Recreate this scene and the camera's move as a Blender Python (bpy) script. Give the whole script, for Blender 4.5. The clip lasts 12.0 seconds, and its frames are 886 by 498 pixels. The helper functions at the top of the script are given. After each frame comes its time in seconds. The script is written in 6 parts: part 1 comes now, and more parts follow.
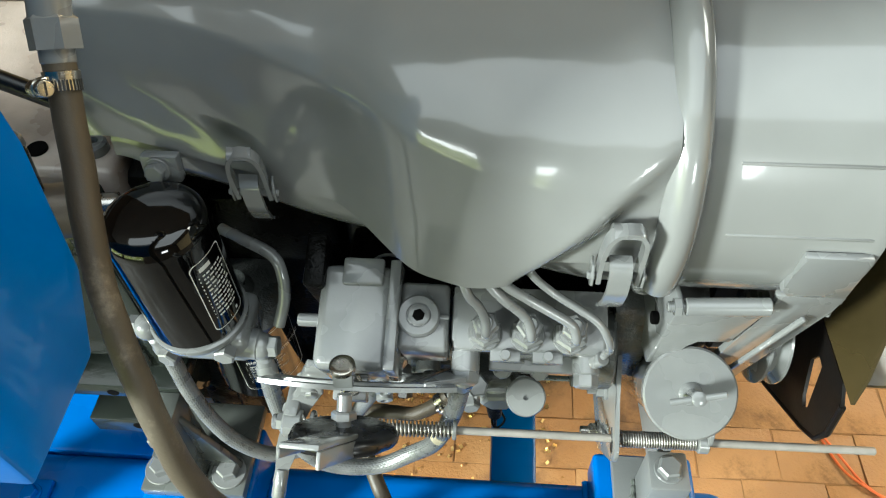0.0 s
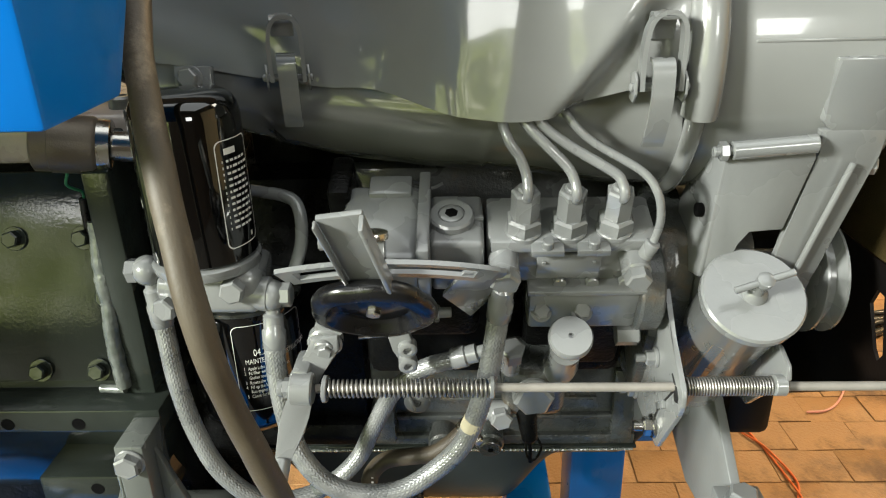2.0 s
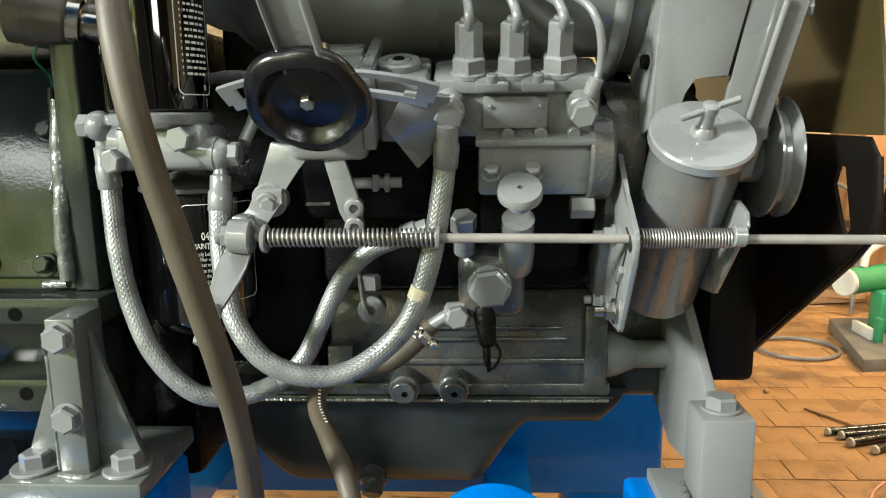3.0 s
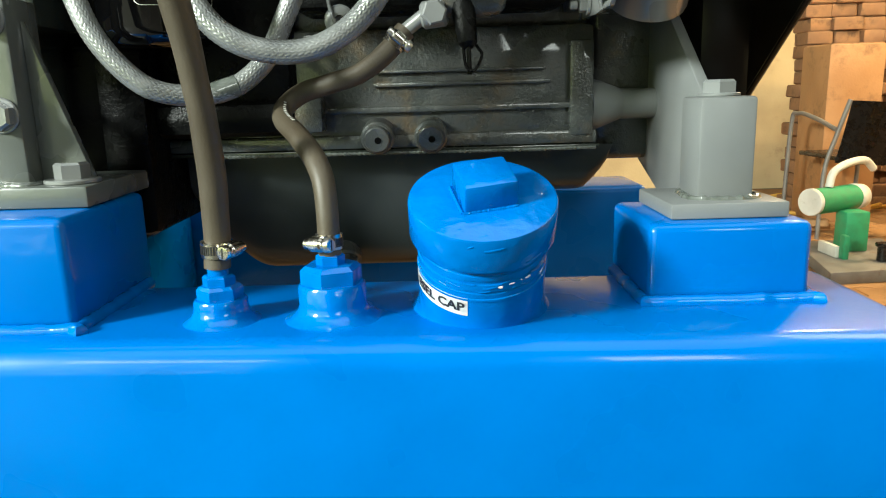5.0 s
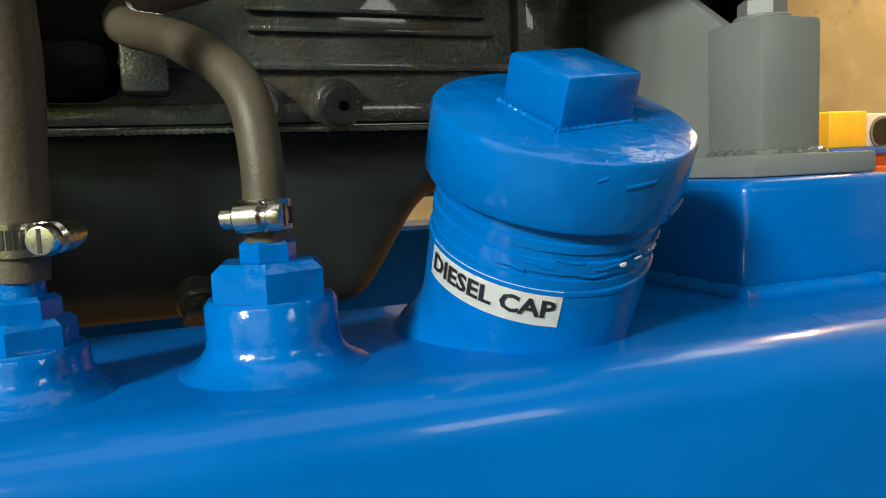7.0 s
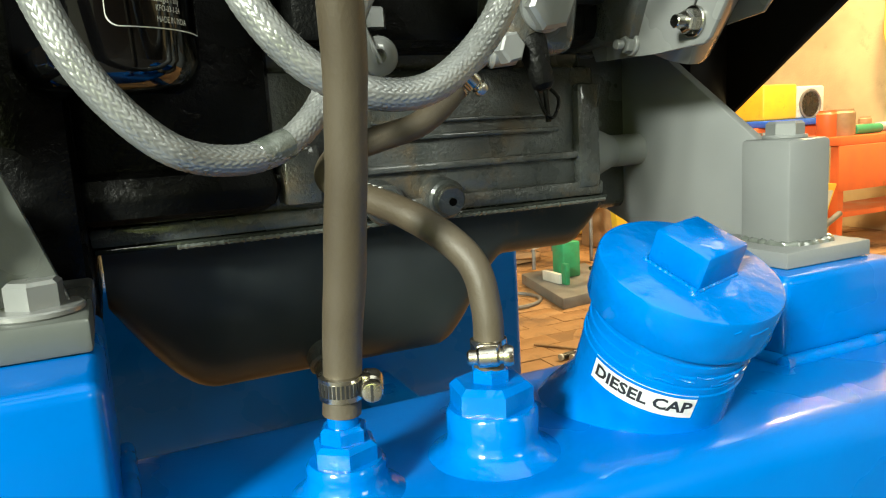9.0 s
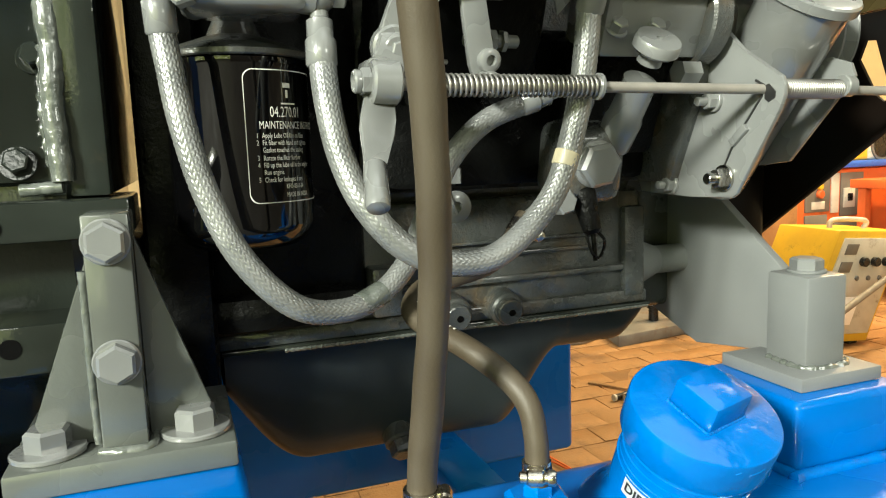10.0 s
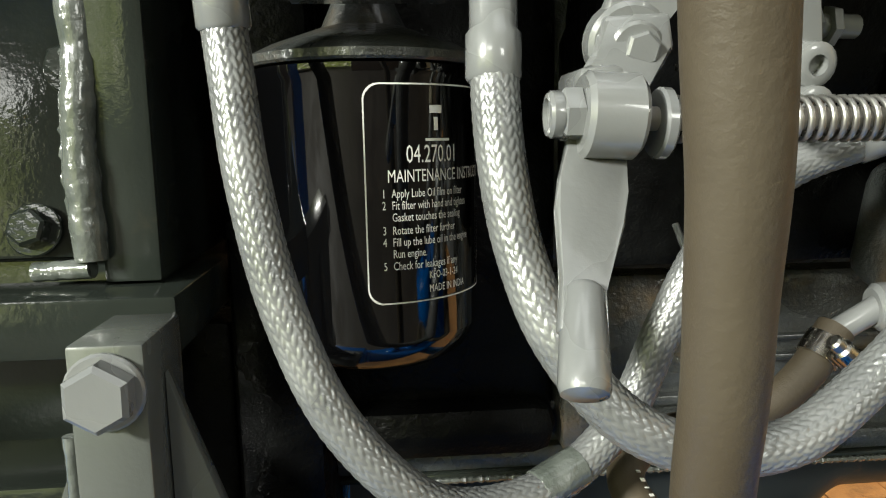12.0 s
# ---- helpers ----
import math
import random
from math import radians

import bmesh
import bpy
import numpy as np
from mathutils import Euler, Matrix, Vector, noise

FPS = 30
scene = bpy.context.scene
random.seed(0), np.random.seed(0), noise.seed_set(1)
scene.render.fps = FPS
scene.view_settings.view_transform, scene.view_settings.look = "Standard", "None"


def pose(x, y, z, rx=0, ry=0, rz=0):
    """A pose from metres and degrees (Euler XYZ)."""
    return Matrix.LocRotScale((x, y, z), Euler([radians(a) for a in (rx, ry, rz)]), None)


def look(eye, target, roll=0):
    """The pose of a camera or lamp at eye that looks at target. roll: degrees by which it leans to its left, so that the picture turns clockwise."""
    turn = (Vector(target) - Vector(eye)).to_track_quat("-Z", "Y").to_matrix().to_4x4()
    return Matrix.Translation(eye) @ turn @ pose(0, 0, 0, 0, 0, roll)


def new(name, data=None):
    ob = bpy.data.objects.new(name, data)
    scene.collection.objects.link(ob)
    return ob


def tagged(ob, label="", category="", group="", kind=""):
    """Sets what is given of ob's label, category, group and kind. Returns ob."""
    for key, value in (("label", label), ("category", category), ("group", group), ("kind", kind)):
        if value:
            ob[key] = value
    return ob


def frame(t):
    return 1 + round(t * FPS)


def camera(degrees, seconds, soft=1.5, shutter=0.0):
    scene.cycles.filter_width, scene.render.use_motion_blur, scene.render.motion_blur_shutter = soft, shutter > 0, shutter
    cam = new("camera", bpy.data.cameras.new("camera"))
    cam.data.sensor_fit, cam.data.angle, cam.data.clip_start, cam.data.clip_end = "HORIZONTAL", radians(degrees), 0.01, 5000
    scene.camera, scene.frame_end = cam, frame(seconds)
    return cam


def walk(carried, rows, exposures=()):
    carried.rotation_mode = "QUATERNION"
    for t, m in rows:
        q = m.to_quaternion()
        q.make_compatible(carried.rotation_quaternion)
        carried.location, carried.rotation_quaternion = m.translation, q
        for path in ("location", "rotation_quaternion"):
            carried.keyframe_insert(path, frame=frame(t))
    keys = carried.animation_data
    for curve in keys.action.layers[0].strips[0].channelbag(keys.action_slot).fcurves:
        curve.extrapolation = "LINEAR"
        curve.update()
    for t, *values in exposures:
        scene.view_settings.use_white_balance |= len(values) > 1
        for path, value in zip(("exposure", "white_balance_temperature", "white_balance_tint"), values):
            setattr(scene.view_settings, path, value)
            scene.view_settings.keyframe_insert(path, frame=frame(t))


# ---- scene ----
cam = camera(63.4, 12.0, 1.1)
PATH = [
    (0, (-0.032, -0.275, 0.863), (-0.158, 0.987, -0.683), -2.1),
    (0.5, (-0.051, -0.327, 0.799), (-0.181, 0.941, -0.742), -4.7),
    (1, (-0.066, -0.362, 0.736), (-0.065, 1.203, -0.51), -0.2),
    (1.5, (-0.079, -0.405, 0.662), (-0.106, 1.254, -0.455), -0.8),
    (2, (-0.076, -0.45, 0.591), (-0.128, 1.381, -0.21), -1.4),
    (2.5, (-0.048, -0.497, 0.488), (-0.109, 1.438, -0.014), -0.4),
    (3, (-0.028, -0.506, 0.368), (-0.119, 1.459, 0.004), -0.8),
    (3.5, (-0.006, -0.508, 0.323), (-0.104, 1.449, -0.075), 0.4),
    (3.7, (0.007, -0.512, 0.307), (-0.079, 1.432, -0.157), 0.1),
    (5.3, (-0.07, -0.494, 0.137), (-0.007, 1.463, -0.27), -3.0),
    (5.5, (-0.094, -0.475, 0.144), (0.092, 1.477, -0.25), -3.1),
    (6, (-0.138, -0.407, 0.102), (0.27, 1.511, -0.288), -1.4),
    (6.5, (-0.131, -0.316, 0.046), (0.392, 1.589, -0.266), -2.5),
    (7, (-0.145, -0.286, 0.064), (0.533, 1.584, -0.145), -2.5),
    (7.2, (-0.166, -0.284, 0.068), (0.605, 1.553, -0.117), -2.5),
    (8.8, (-0.266, -0.323, 0.143), (0.634, 1.438, -0.16), -3.5),
    (9, (-0.276, -0.33, 0.158), (0.549, 1.463, -0.165), -3.4),
    (9.5, (-0.29, -0.371, 0.202), (0.422, 1.473, -0.101), -1.9),
    (10, (-0.309, -0.404, 0.246), (0.37, 1.458, -0.024), -2.0),
    (10.5, (-0.332, -0.341, 0.254), (0.173, 1.579, 0.016), -1.1),
    (11, (-0.322, -0.267, 0.251), (0.158, 1.664, 0.054), -1.6),
    (11.5, (-0.286, -0.221, 0.251), (-0.002, 1.747, 0.03), -0.9),
    (12, (-0.261, -0.21, 0.28), (-0.095, 1.76, -0.026), -1.0),
]
walk(cam, [(t, look(e, g, r)) for t, e, g, r in PATH], [(0.0, 0.5, 6150, -1), (1.0, 0.18, 6250, 2), (2.5, 0.4, 6700, 4), (3.5, 0.4, 6250, 0), (5.5, 0.25, 6500, -4), (6.0, 0.08, 6700, -3), (6.5, -0.13, 6800, -3), (7.2, -0.68, 6800, -2), (8.8, 0.35, 6800, -4), (10.0, 0.35, 6900, -1), (11.0, 0.3, 6700, 2), (12.0, 0.15, 6700, 4)])

# ---- world and light ----
world = bpy.data.worlds.new("world")
scene.world = world
world.use_nodes = True
wn = world.node_tree
sky = wn.nodes.new("ShaderNodeTexSky")
sky.sky_type = "NISHITA"
sky.sun_disc = False
sky.sun_elevation = radians(62)
sky.sun_rotation = radians(4)
wn.links.new(sky.outputs[0], wn.nodes["Background"].inputs[0])
wn.nodes["Background"].inputs[1].default_value = 0.06


def lamp_area(name, where, at, sx, sy, watts, colour):
    d = bpy.data.lights.new(name, "AREA")
    d.shape, d.size, d.size_y, d.energy, d.color = "RECTANGLE", sx, sy, watts, colour
    ob = new(name, d)
    ob.matrix_world = look(where, at)
    return ob


sun_data = bpy.data.lights.new("sun", "SUN")
sun_data.energy, sun_data.angle, sun_data.color = 2.2, radians(0.5), (1.0, 0.95, 0.86)
sun = new("sun", sun_data)
sun.matrix_world = look((0.34, 4.83, 9.1), (0, 0, 0))
# daylight at the wide doorway, the side opening, the window and the two roof bays; warm bulbs along the back
lamp_area("doorway_light", (-1.65, -3.22, 2.1), (-0.2, 0.2, 0.2), 1.3, 0.5, 20, (1.0, 0.985, 0.96))
lamp_area("side_light", (-3.9, -2.75, 2.15), (-0.2, 0.0, 0.2), 0.8, 0.6, 600, (1.0, 0.99, 0.96))
lamp_area("roof_light", (0.0, -0.80, 3.42), (0.0, -0.79, 0.2), 4.4, 2.8, 58, (0.99, 0.985, 0.97))
lamp_area("window_light", (1.55, -3.22, 1.58), (1.3, -2.0, 1.5), 0.84, 0.70, 26, (1.0, 0.99, 0.97))
lamp_area("roof_light_far", (3.2, 1.4, 3.42), (3.2, 1.41, 0.2), 1.6, 1.4, 65, (1.0, 0.93, 0.82))
lamp_area("bulb_light", (2.5, 3.0, 2.2), (2.5, 3.01, -0.2), 0.25, 0.25, 62, (1.0, 0.68, 0.38))
lamp_area("bulb_light_far", (3.5, 1.9, 2.2), (3.8, 2.3, 0.2), 0.25, 0.25, 125, (1.0, 0.70, 0.40))


# ---- materials ----
def nodes_of(name):
    m = bpy.data.materials.new(name)
    m.use_nodes = True
    t = m.node_tree
    return m, t, t.nodes["Principled BSDF"]


def noise_tex(t, scale, detail=4.0, rough=0.55, coords=None, stretch=None):
    n = t.nodes.new("ShaderNodeTexNoise")
    n.inputs["Scale"].default_value = scale
    n.inputs["Detail"].default_value = detail
    n.inputs["Roughness"].default_value = rough
    if coords is not None:
        if stretch is not None:
            mp = t.nodes.new("ShaderNodeMapping")
            mp.inputs["Scale"].default_value = stretch
            t.links.new(coords, mp.inputs["Vector"])
            coords = mp.outputs[0]
        t.links.new(coords, n.inputs["Vector"])
    return n.outputs["Fac"]


def ramp(t, fac, a, b, lo=0.35, hi=0.65):
    r = t.nodes.new("ShaderNodeValToRGB")
    r.color_ramp.interpolation = "EASE"
    r.color_ramp.elements[0].position, r.color_ramp.elements[0].color = lo, (*a, 1)
    r.color_ramp.elements[1].position, r.color_ramp.elements[1].color = hi, (*b, 1)
    t.links.new(fac, r.inputs[0])
    return r.outputs[0]


def mix(t, fac, a, b, mode="MIX"):
    n = t.nodes.new("ShaderNodeMix")
    n.data_type, n.blend_type = "RGBA", mode
    for sock, val in ((n.inputs[0], fac), (n.inputs[6], a), (n.inputs[7], b)):
        if isinstance(val, (float, int)):
            sock.default_value = val
        elif isinstance(val, tuple):
            sock.default_value = (*val, 1)
        else:
            t.links.new(val, sock)
    return n.outputs[2]


def bump(t, height, strength, dist, normal=None):
    b = t.nodes.new("ShaderNodeBump")
    b.inputs["Strength"].default_value = strength
    b.inputs["Distance"].default_value = dist
    t.links.new(height, b.inputs["Height"])
    if normal is not None:
        t.links.new(normal, b.inputs["Normal"])
    return b.outputs[0]


def surface(name, col, col2=None, rough=0.4, rough2=None, metal=0.0, scale=30.0, fine=400.0, relief=0.15, depth=0.002,
            coat=0.0, dirt=None, dirt_amount=0.5, lump=0.0, spec=0.5, coat_rough=0.06):
    """A surface that varies at two scales, with grain, patchy gloss and fine relief."""
    m, t, p = nodes_of(name)
    co = t.nodes.new("ShaderNodeTexCoord").outputs["Object"]
    big = noise_tex(t, scale, 3, 0.5, co)
    small = noise_tex(t, fine, 3, 0.6, co)
    col2 = col2 or tuple(c * 0.8 for c in col)
    c = ramp(t, big, col2, col, 0.3, 0.7)
    if dirt is not None:
        d = noise_tex(t, scale * 0.55 + 3, 7, 0.72, co)
        mask = ramp(t, d, (0, 0, 0), (1, 1, 1), 0.62 - 0.2 * dirt_amount, 0.8 - 0.15 * dirt_amount)
        c = mix(t, mask, c, dirt)
    t.links.new(c, p.inputs["Base Color"])
    r = ramp(t, big, (rough,) * 3, (rough2 if rough2 is not None else rough * 1.3,) * 3)
    t.links.new(r, p.inputs["Roughness"])
    p.inputs["Metallic"].default_value = metal
    p.inputs["Coat Weight"].default_value = coat
    p.inputs["Coat Roughness"].default_value = coat_rough
    p.inputs["Specular IOR Level"].default_value = spec
    nrm = bump(t, small, relief, depth)
    if lump:
        nrm = bump(t, noise_tex(t, scale * 1.6, 2, 0.4, co), lump, 0.004, nrm)
    t.links.new(nrm, p.inputs["Normal"])
    return m


GREY = surface("grey_enamel", (0.168, 0.174, 0.171), (0.146, 0.152, 0.152), 0.22, 0.34, scale=18, fine=260, relief=0.10, depth=0.0012,
               coat=0.9, lump=0.10)
DULL_GREY = surface("dull_grey_enamel", (0.158, 0.166, 0.166), (0.140, 0.147, 0.147), 0.40, 0.52, scale=14, fine=260, relief=0.12, depth=0.0012, coat=0.12, coat_rough=0.25, lump=0.10, spec=0.35)
SHEET = surface("grey_sheet_enamel", (0.176, 0.181, 0.176), (0.156, 0.161, 0.156), 0.16, 0.24, scale=9, fine=190, relief=0.04, depth=0.0008,
                coat=0.8, lump=0.10, coat_rough=0.05)
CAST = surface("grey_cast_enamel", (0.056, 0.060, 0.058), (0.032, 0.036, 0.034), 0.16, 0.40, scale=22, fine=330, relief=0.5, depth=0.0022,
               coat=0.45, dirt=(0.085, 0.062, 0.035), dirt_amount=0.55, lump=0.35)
# Oily castings in recesses; the deep shade there is put into this colour.
DARK = surface("shade_black_oily_casting", (0.0035, 0.0038, 0.0036), (0.0018, 0.0018, 0.0018), 0.22, 0.5, scale=28, fine=300, relief=0.5, depth=0.002,
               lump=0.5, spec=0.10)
SUMP = surface("dark_grey_pan_paint", (0.027, 0.032, 0.034), (0.018, 0.022, 0.022), 0.30, 0.42, scale=12, fine=240, relief=0.12, depth=0.001,
               dirt=(0.13, 0.075, 0.035), dirt_amount=0.05, spec=0.4)
GREEN_GREY = surface("olive_grey_enamel", (0.022, 0.027, 0.023), (0.015, 0.018, 0.015), 0.06, 0.14, scale=14, fine=300, relief=0.12, depth=0.0012,
                     coat=0.0, dirt=(0.05, 0.045, 0.03), dirt_amount=0.15, lump=0.12, spec=0.5)
BRACKET = surface("grey_green_enamel", (0.095, 0.104, 0.095), (0.079, 0.085, 0.079), 0.2, 0.32, scale=14, fine=300, relief=0.12, depth=0.0012, coat=0.4, lump=0.2)
WELD = surface("painted_weld", (0.11, 0.12, 0.11), (0.07, 0.08, 0.07), 0.12, 0.2, scale=90, fine=500, relief=0.2, depth=0.002, coat=0.8, lump=0.45)
BLUE = surface("blue_enamel", (0.000, 0.122, 0.459), (0.000, 0.107, 0.407), 0.26, 0.34, scale=10, fine=170, relief=0.06, depth=0.001,
               coat=0.30, lump=0.14, spec=0.18, coat_rough=0.07)
BLUE_ROUGH = surface("blue_brushed_enamel", (0.000, 0.122, 0.459), (0.000, 0.107, 0.407), 0.10, 0.18, scale=34, fine=150, relief=0.20, depth=0.002,
                     coat=0.0, lump=0.35, spec=0.42)
BLACK = surface("gloss_black_can", (0.0018, 0.0018, 0.002), (0.0012, 0.0012, 0.0014), 0.05, 0.08, scale=12, fine=300, relief=0.015, depth=0.0004, spec=0.5, coat=0.6, coat_rough=0.03)
KNOB = surface("black_plastic", (0.006, 0.006, 0.0065), (0.004, 0.004, 0.0045), 0.22, 0.34, scale=40, fine=600, relief=0.1, depth=0.0006)
GUARD = surface("black_guard_paint", (0.003, 0.003, 0.003), (0.006, 0.004, 0.003), 0.3, 0.5, scale=14, fine=300, relief=0.1, depth=0.001, spec=0.25)
PANEL = surface("brown_gloss_panel", (0.045, 0.034, 0.013), (0.032, 0.024, 0.010), 0.18, 0.3, scale=6, fine=120, relief=0.05, depth=0.001, coat=0.4)
RUBBER = surface("brown_grey_rubber", (0.068, 0.055, 0.036), (0.049, 0.038, 0.024), 0.48, 0.62, scale=16, fine=420, relief=0.22, depth=0.0012,
                 dirt=(0.20, 0.168, 0.122), dirt_amount=0.30)
BRAID = surface("painted_wire_braid", (0.235, 0.242, 0.238), (0.171, 0.178, 0.178), 0.26, 0.38, metal=0.4, scale=60, fine=700, relief=0.2, depth=0.0006, coat=0.3)
STEEL = surface("bright_steel", (0.55, 0.54, 0.51), (0.42, 0.41, 0.38), 0.18, 0.32, metal=1.0, scale=60, fine=700, relief=0.12, depth=0.0005)
ZINC = surface("zinc_plated_steel", (0.62, 0.60, 0.55), (0.5, 0.46, 0.38), 0.2, 0.3, metal=1.0, scale=90, fine=800, relief=0.1, depth=0.0004)
SPRING = surface("spring_steel", (0.42, 0.41, 0.39), (0.32, 0.31, 0.29), 0.28, 0.4, metal=0.9, scale=60, fine=700, relief=0.1, depth=0.0004)
RODM = surface("painted_rod", (0.225, 0.210, 0.188), (0.180, 0.169, 0.150), 0.35, 0.45, scale=50, fine=600, relief=0.15, depth=0.0006)
BRASS = surface("yellow_tape", (0.52, 0.47, 0.32), (0.42, 0.38, 0.27), 0.35, 0.5, scale=70, fine=500, relief=0.1, depth=0.0005)
WHITE = surface("white_label", (0.88, 0.88, 0.86), (0.84, 0.84, 0.82), 0.35, 0.45, scale=40, fine=500, relief=0.03, depth=0.0003)
# Label print, and the painted shade of slots that are not cut.
INK = surface("black_print_slot_shade", (0.012, 0.012, 0.012), (0.015, 0.015, 0.015), 0.4, 0.5, scale=40, fine=500, relief=0.02, depth=0.0003)
PRINT = surface("white_print", (0.72, 0.72, 0.68), (0.66, 0.66, 0.62), 0.4, 0.5, scale=40, fine=500, relief=0.02, depth=0.0003)
WIRE_ORANGE = surface("orange_wire", (0.75, 0.16, 0.04), (0.65, 0.13, 0.03), 0.4, 0.5)
WIRE_YELLOW = surface("yellow_cable", (0.62, 0.36, 0.06), (0.55, 0.3, 0.05), 0.45, 0.55)
WIRE_GREEN = surface("green_wire", (0.03, 0.22, 0.11), (0.03, 0.18, 0.09), 0.4, 0.5)
BRICK = surface("clay_paver", (0.390, 0.212, 0.082), (0.300, 0.150, 0.053), 0.45, 0.75, scale=4.5, fine=120, relief=0.6, depth=0.004,
                dirt=(0.165, 0.085, 0.032), dirt_amount=0.6)


def oil_stains(m):
    """Dark patches that run on from paver to paver."""
    t = m.node_tree
    p = t.nodes["Principled BSDF"]
    at = t.nodes.new("ShaderNodeNewGeometry").outputs["Position"]
    patch_ = ramp(t, noise_tex(t, 2.3, 8, 0.68, at), (0, 0, 0), (0.8, 0.8, 0.8), 0.50, 0.66)
    t.links.new(mix(t, patch_, p.inputs["Base Color"].links[0].from_socket, (0.085, 0.043, 0.019)), p.inputs["Base Color"])


oil_stains(BRICK)
# Concrete darkened to keep floor bounce and can reflections down.
GROUT = surface("bounce_cut_concrete", (0.052, 0.046, 0.038), (0.034, 0.030, 0.026), 0.6, 0.85, scale=5, fine=160, relief=0.5, depth=0.004)
JOINT = surface("dusty_joint", (0.27, 0.145, 0.056), (0.20, 0.105, 0.040), 0.85, 0.95, scale=14, fine=200, relief=0.6, depth=0.004)
# Solid discs in this black paint the shade inside holes and sockets.
HOLE = surface("hole_shade_black", (0.003, 0.003, 0.003), (0.002, 0.002, 0.002), 0.9, 1.0, spec=0.05)
OLDBRICK = surface("sooty_clay_brick", (0.26, 0.135, 0.06), (0.17, 0.085, 0.04), 0.75, 0.9, scale=7, fine=120, relief=0.6, depth=0.004, dirt=(0.08, 0.045, 0.025), dirt_amount=0.6)
WALLM = surface("cream_wall_plaster", (0.52, 0.40, 0.22), (0.40, 0.30, 0.16), 0.8, 0.9, scale=2.5, fine=60, relief=0.4, depth=0.006,
                dirt=(0.32, 0.22, 0.12), dirt_amount=0.35)
# Brick made very dark so that bounce and reflections stay dim.
WALLB = surface("light_damping_brick", (0.055, 0.040, 0.029), (0.034, 0.026, 0.019), 0.8, 0.9, scale=5, fine=80, relief=0.6, depth=0.006)
ROOFM = surface("roof_sheet", (0.10, 0.09, 0.08), (0.07, 0.062, 0.055), 0.6, 0.8, scale=3, fine=60, relief=0.3, depth=0.01)
WOOD = surface("rough_timber", (0.40, 0.24, 0.11), (0.30, 0.17, 0.075), 0.6, 0.75, scale=12, fine=160, relief=0.4, depth=0.002)
MACH_Y = surface("yellow_machine_paint", (0.72, 0.44, 0.03), (0.62, 0.37, 0.03), 0.35, 0.5, scale=8, fine=150, dirt=(0.2, 0.12, 0.03), dirt_amount=0.3)
MACH_O = surface("orange_machine_paint", (0.68, 0.13, 0.03), (0.58, 0.11, 0.03), 0.35, 0.5, scale=8, fine=150, dirt=(0.2, 0.08, 0.03), dirt_amount=0.3)
MACH_G = surface("dull_metal", (0.20, 0.19, 0.17), (0.14, 0.13, 0.12), 0.45, 0.6, metal=0.3, scale=14, fine=200, dirt=(0.15, 0.09, 0.05), dirt_amount=0.4)
MACH_L = surface("pale_machine_panel", (0.55, 0.53, 0.46), (0.46, 0.44, 0.38), 0.45, 0.6, scale=14, fine=200, dirt=(0.2, 0.15, 0.08), dirt_amount=0.3)
MACH_B = surface("blue_plastic", (0.02, 0.10, 0.45), (0.02, 0.08, 0.38), 0.35, 0.5)
MACH_N = surface("green_paint", (0.03, 0.24, 0.10), (0.03, 0.19, 0.08), 0.4, 0.5)
CARD = surface("brown_board_sheet", (0.36, 0.185, 0.075), (0.27, 0.13, 0.05), 0.42, 0.6, scale=3.5, fine=70, relief=0.3, depth=0.004,
               dirt=(0.15, 0.075, 0.03), dirt_amount=0.6, lump=0.3)
CHIP = surface("brass_swarf", (0.72, 0.52, 0.22), (0.6, 0.42, 0.16), 0.25, 0.4, metal=0.8)


def foliage_backdrop():
    """Leaves with gaps of sky, far outside the openings; their own glow stands in for sunlight."""
    m, t, p = nodes_of("glowing_leaves_outside")
    co = t.nodes.new("ShaderNodeTexCoord").outputs["Object"]
    c = ramp(t, noise_tex(t, 2.2, 8, 0.75, co), (0.03, 0.045, 0.015), (0.42, 0.48, 0.13), 0.40, 0.62)
    gap = ramp(t, noise_tex(t, 1.7, 6, 0.7, co), (0, 0, 0), (1, 1, 1), 0.53, 0.60)
    c = mix(t, gap, c, (0.95, 0.92, 0.72))
    t.links.new(c, p.inputs["Base Color"])
    t.links.new(c, p.inputs["Emission Color"])
    # Emission gives the leaves their daylight brightness.
    p.inputs["Emission Strength"].default_value = 4.2
    p.inputs["Roughness"].default_value = 0.9
    return m


LEAF = foliage_backdrop()


# ---- geometry helpers ----
ORIGIN = {}


def finish(bm, mat, angle=38):
    bmesh.ops.recalc_face_normals(bm, faces=bm.faces)
    for f in bm.faces:
        f.smooth = True
    lim = radians(angle)
    for e in bm.edges:
        if len(e.link_faces) == 2 and e.calc_face_angle(0.0) > lim:
            e.smooth = False
    me = bpy.data.meshes.new("mesh")
    bm.to_mesh(me)
    bm.free()
    me.materials.append(mat)
    return me


def thing(name, where, label, category, group="", kind=""):
    ob = new(name)
    ob.location = where
    ob.empty_display_size = 0.05
    ORIGIN[ob] = Vector(where)
    return tagged(ob, label, category, group, kind)


def part(name, bm, mat, parent, label="", angle=38):
    o = ORIGIN[parent]
    bmesh.ops.translate(bm, verts=bm.verts, vec=-o)
    ob = new(name, finish(bm, mat, angle))
    ob.parent = parent
    ORIGIN[ob] = o
    return tagged(ob, label)


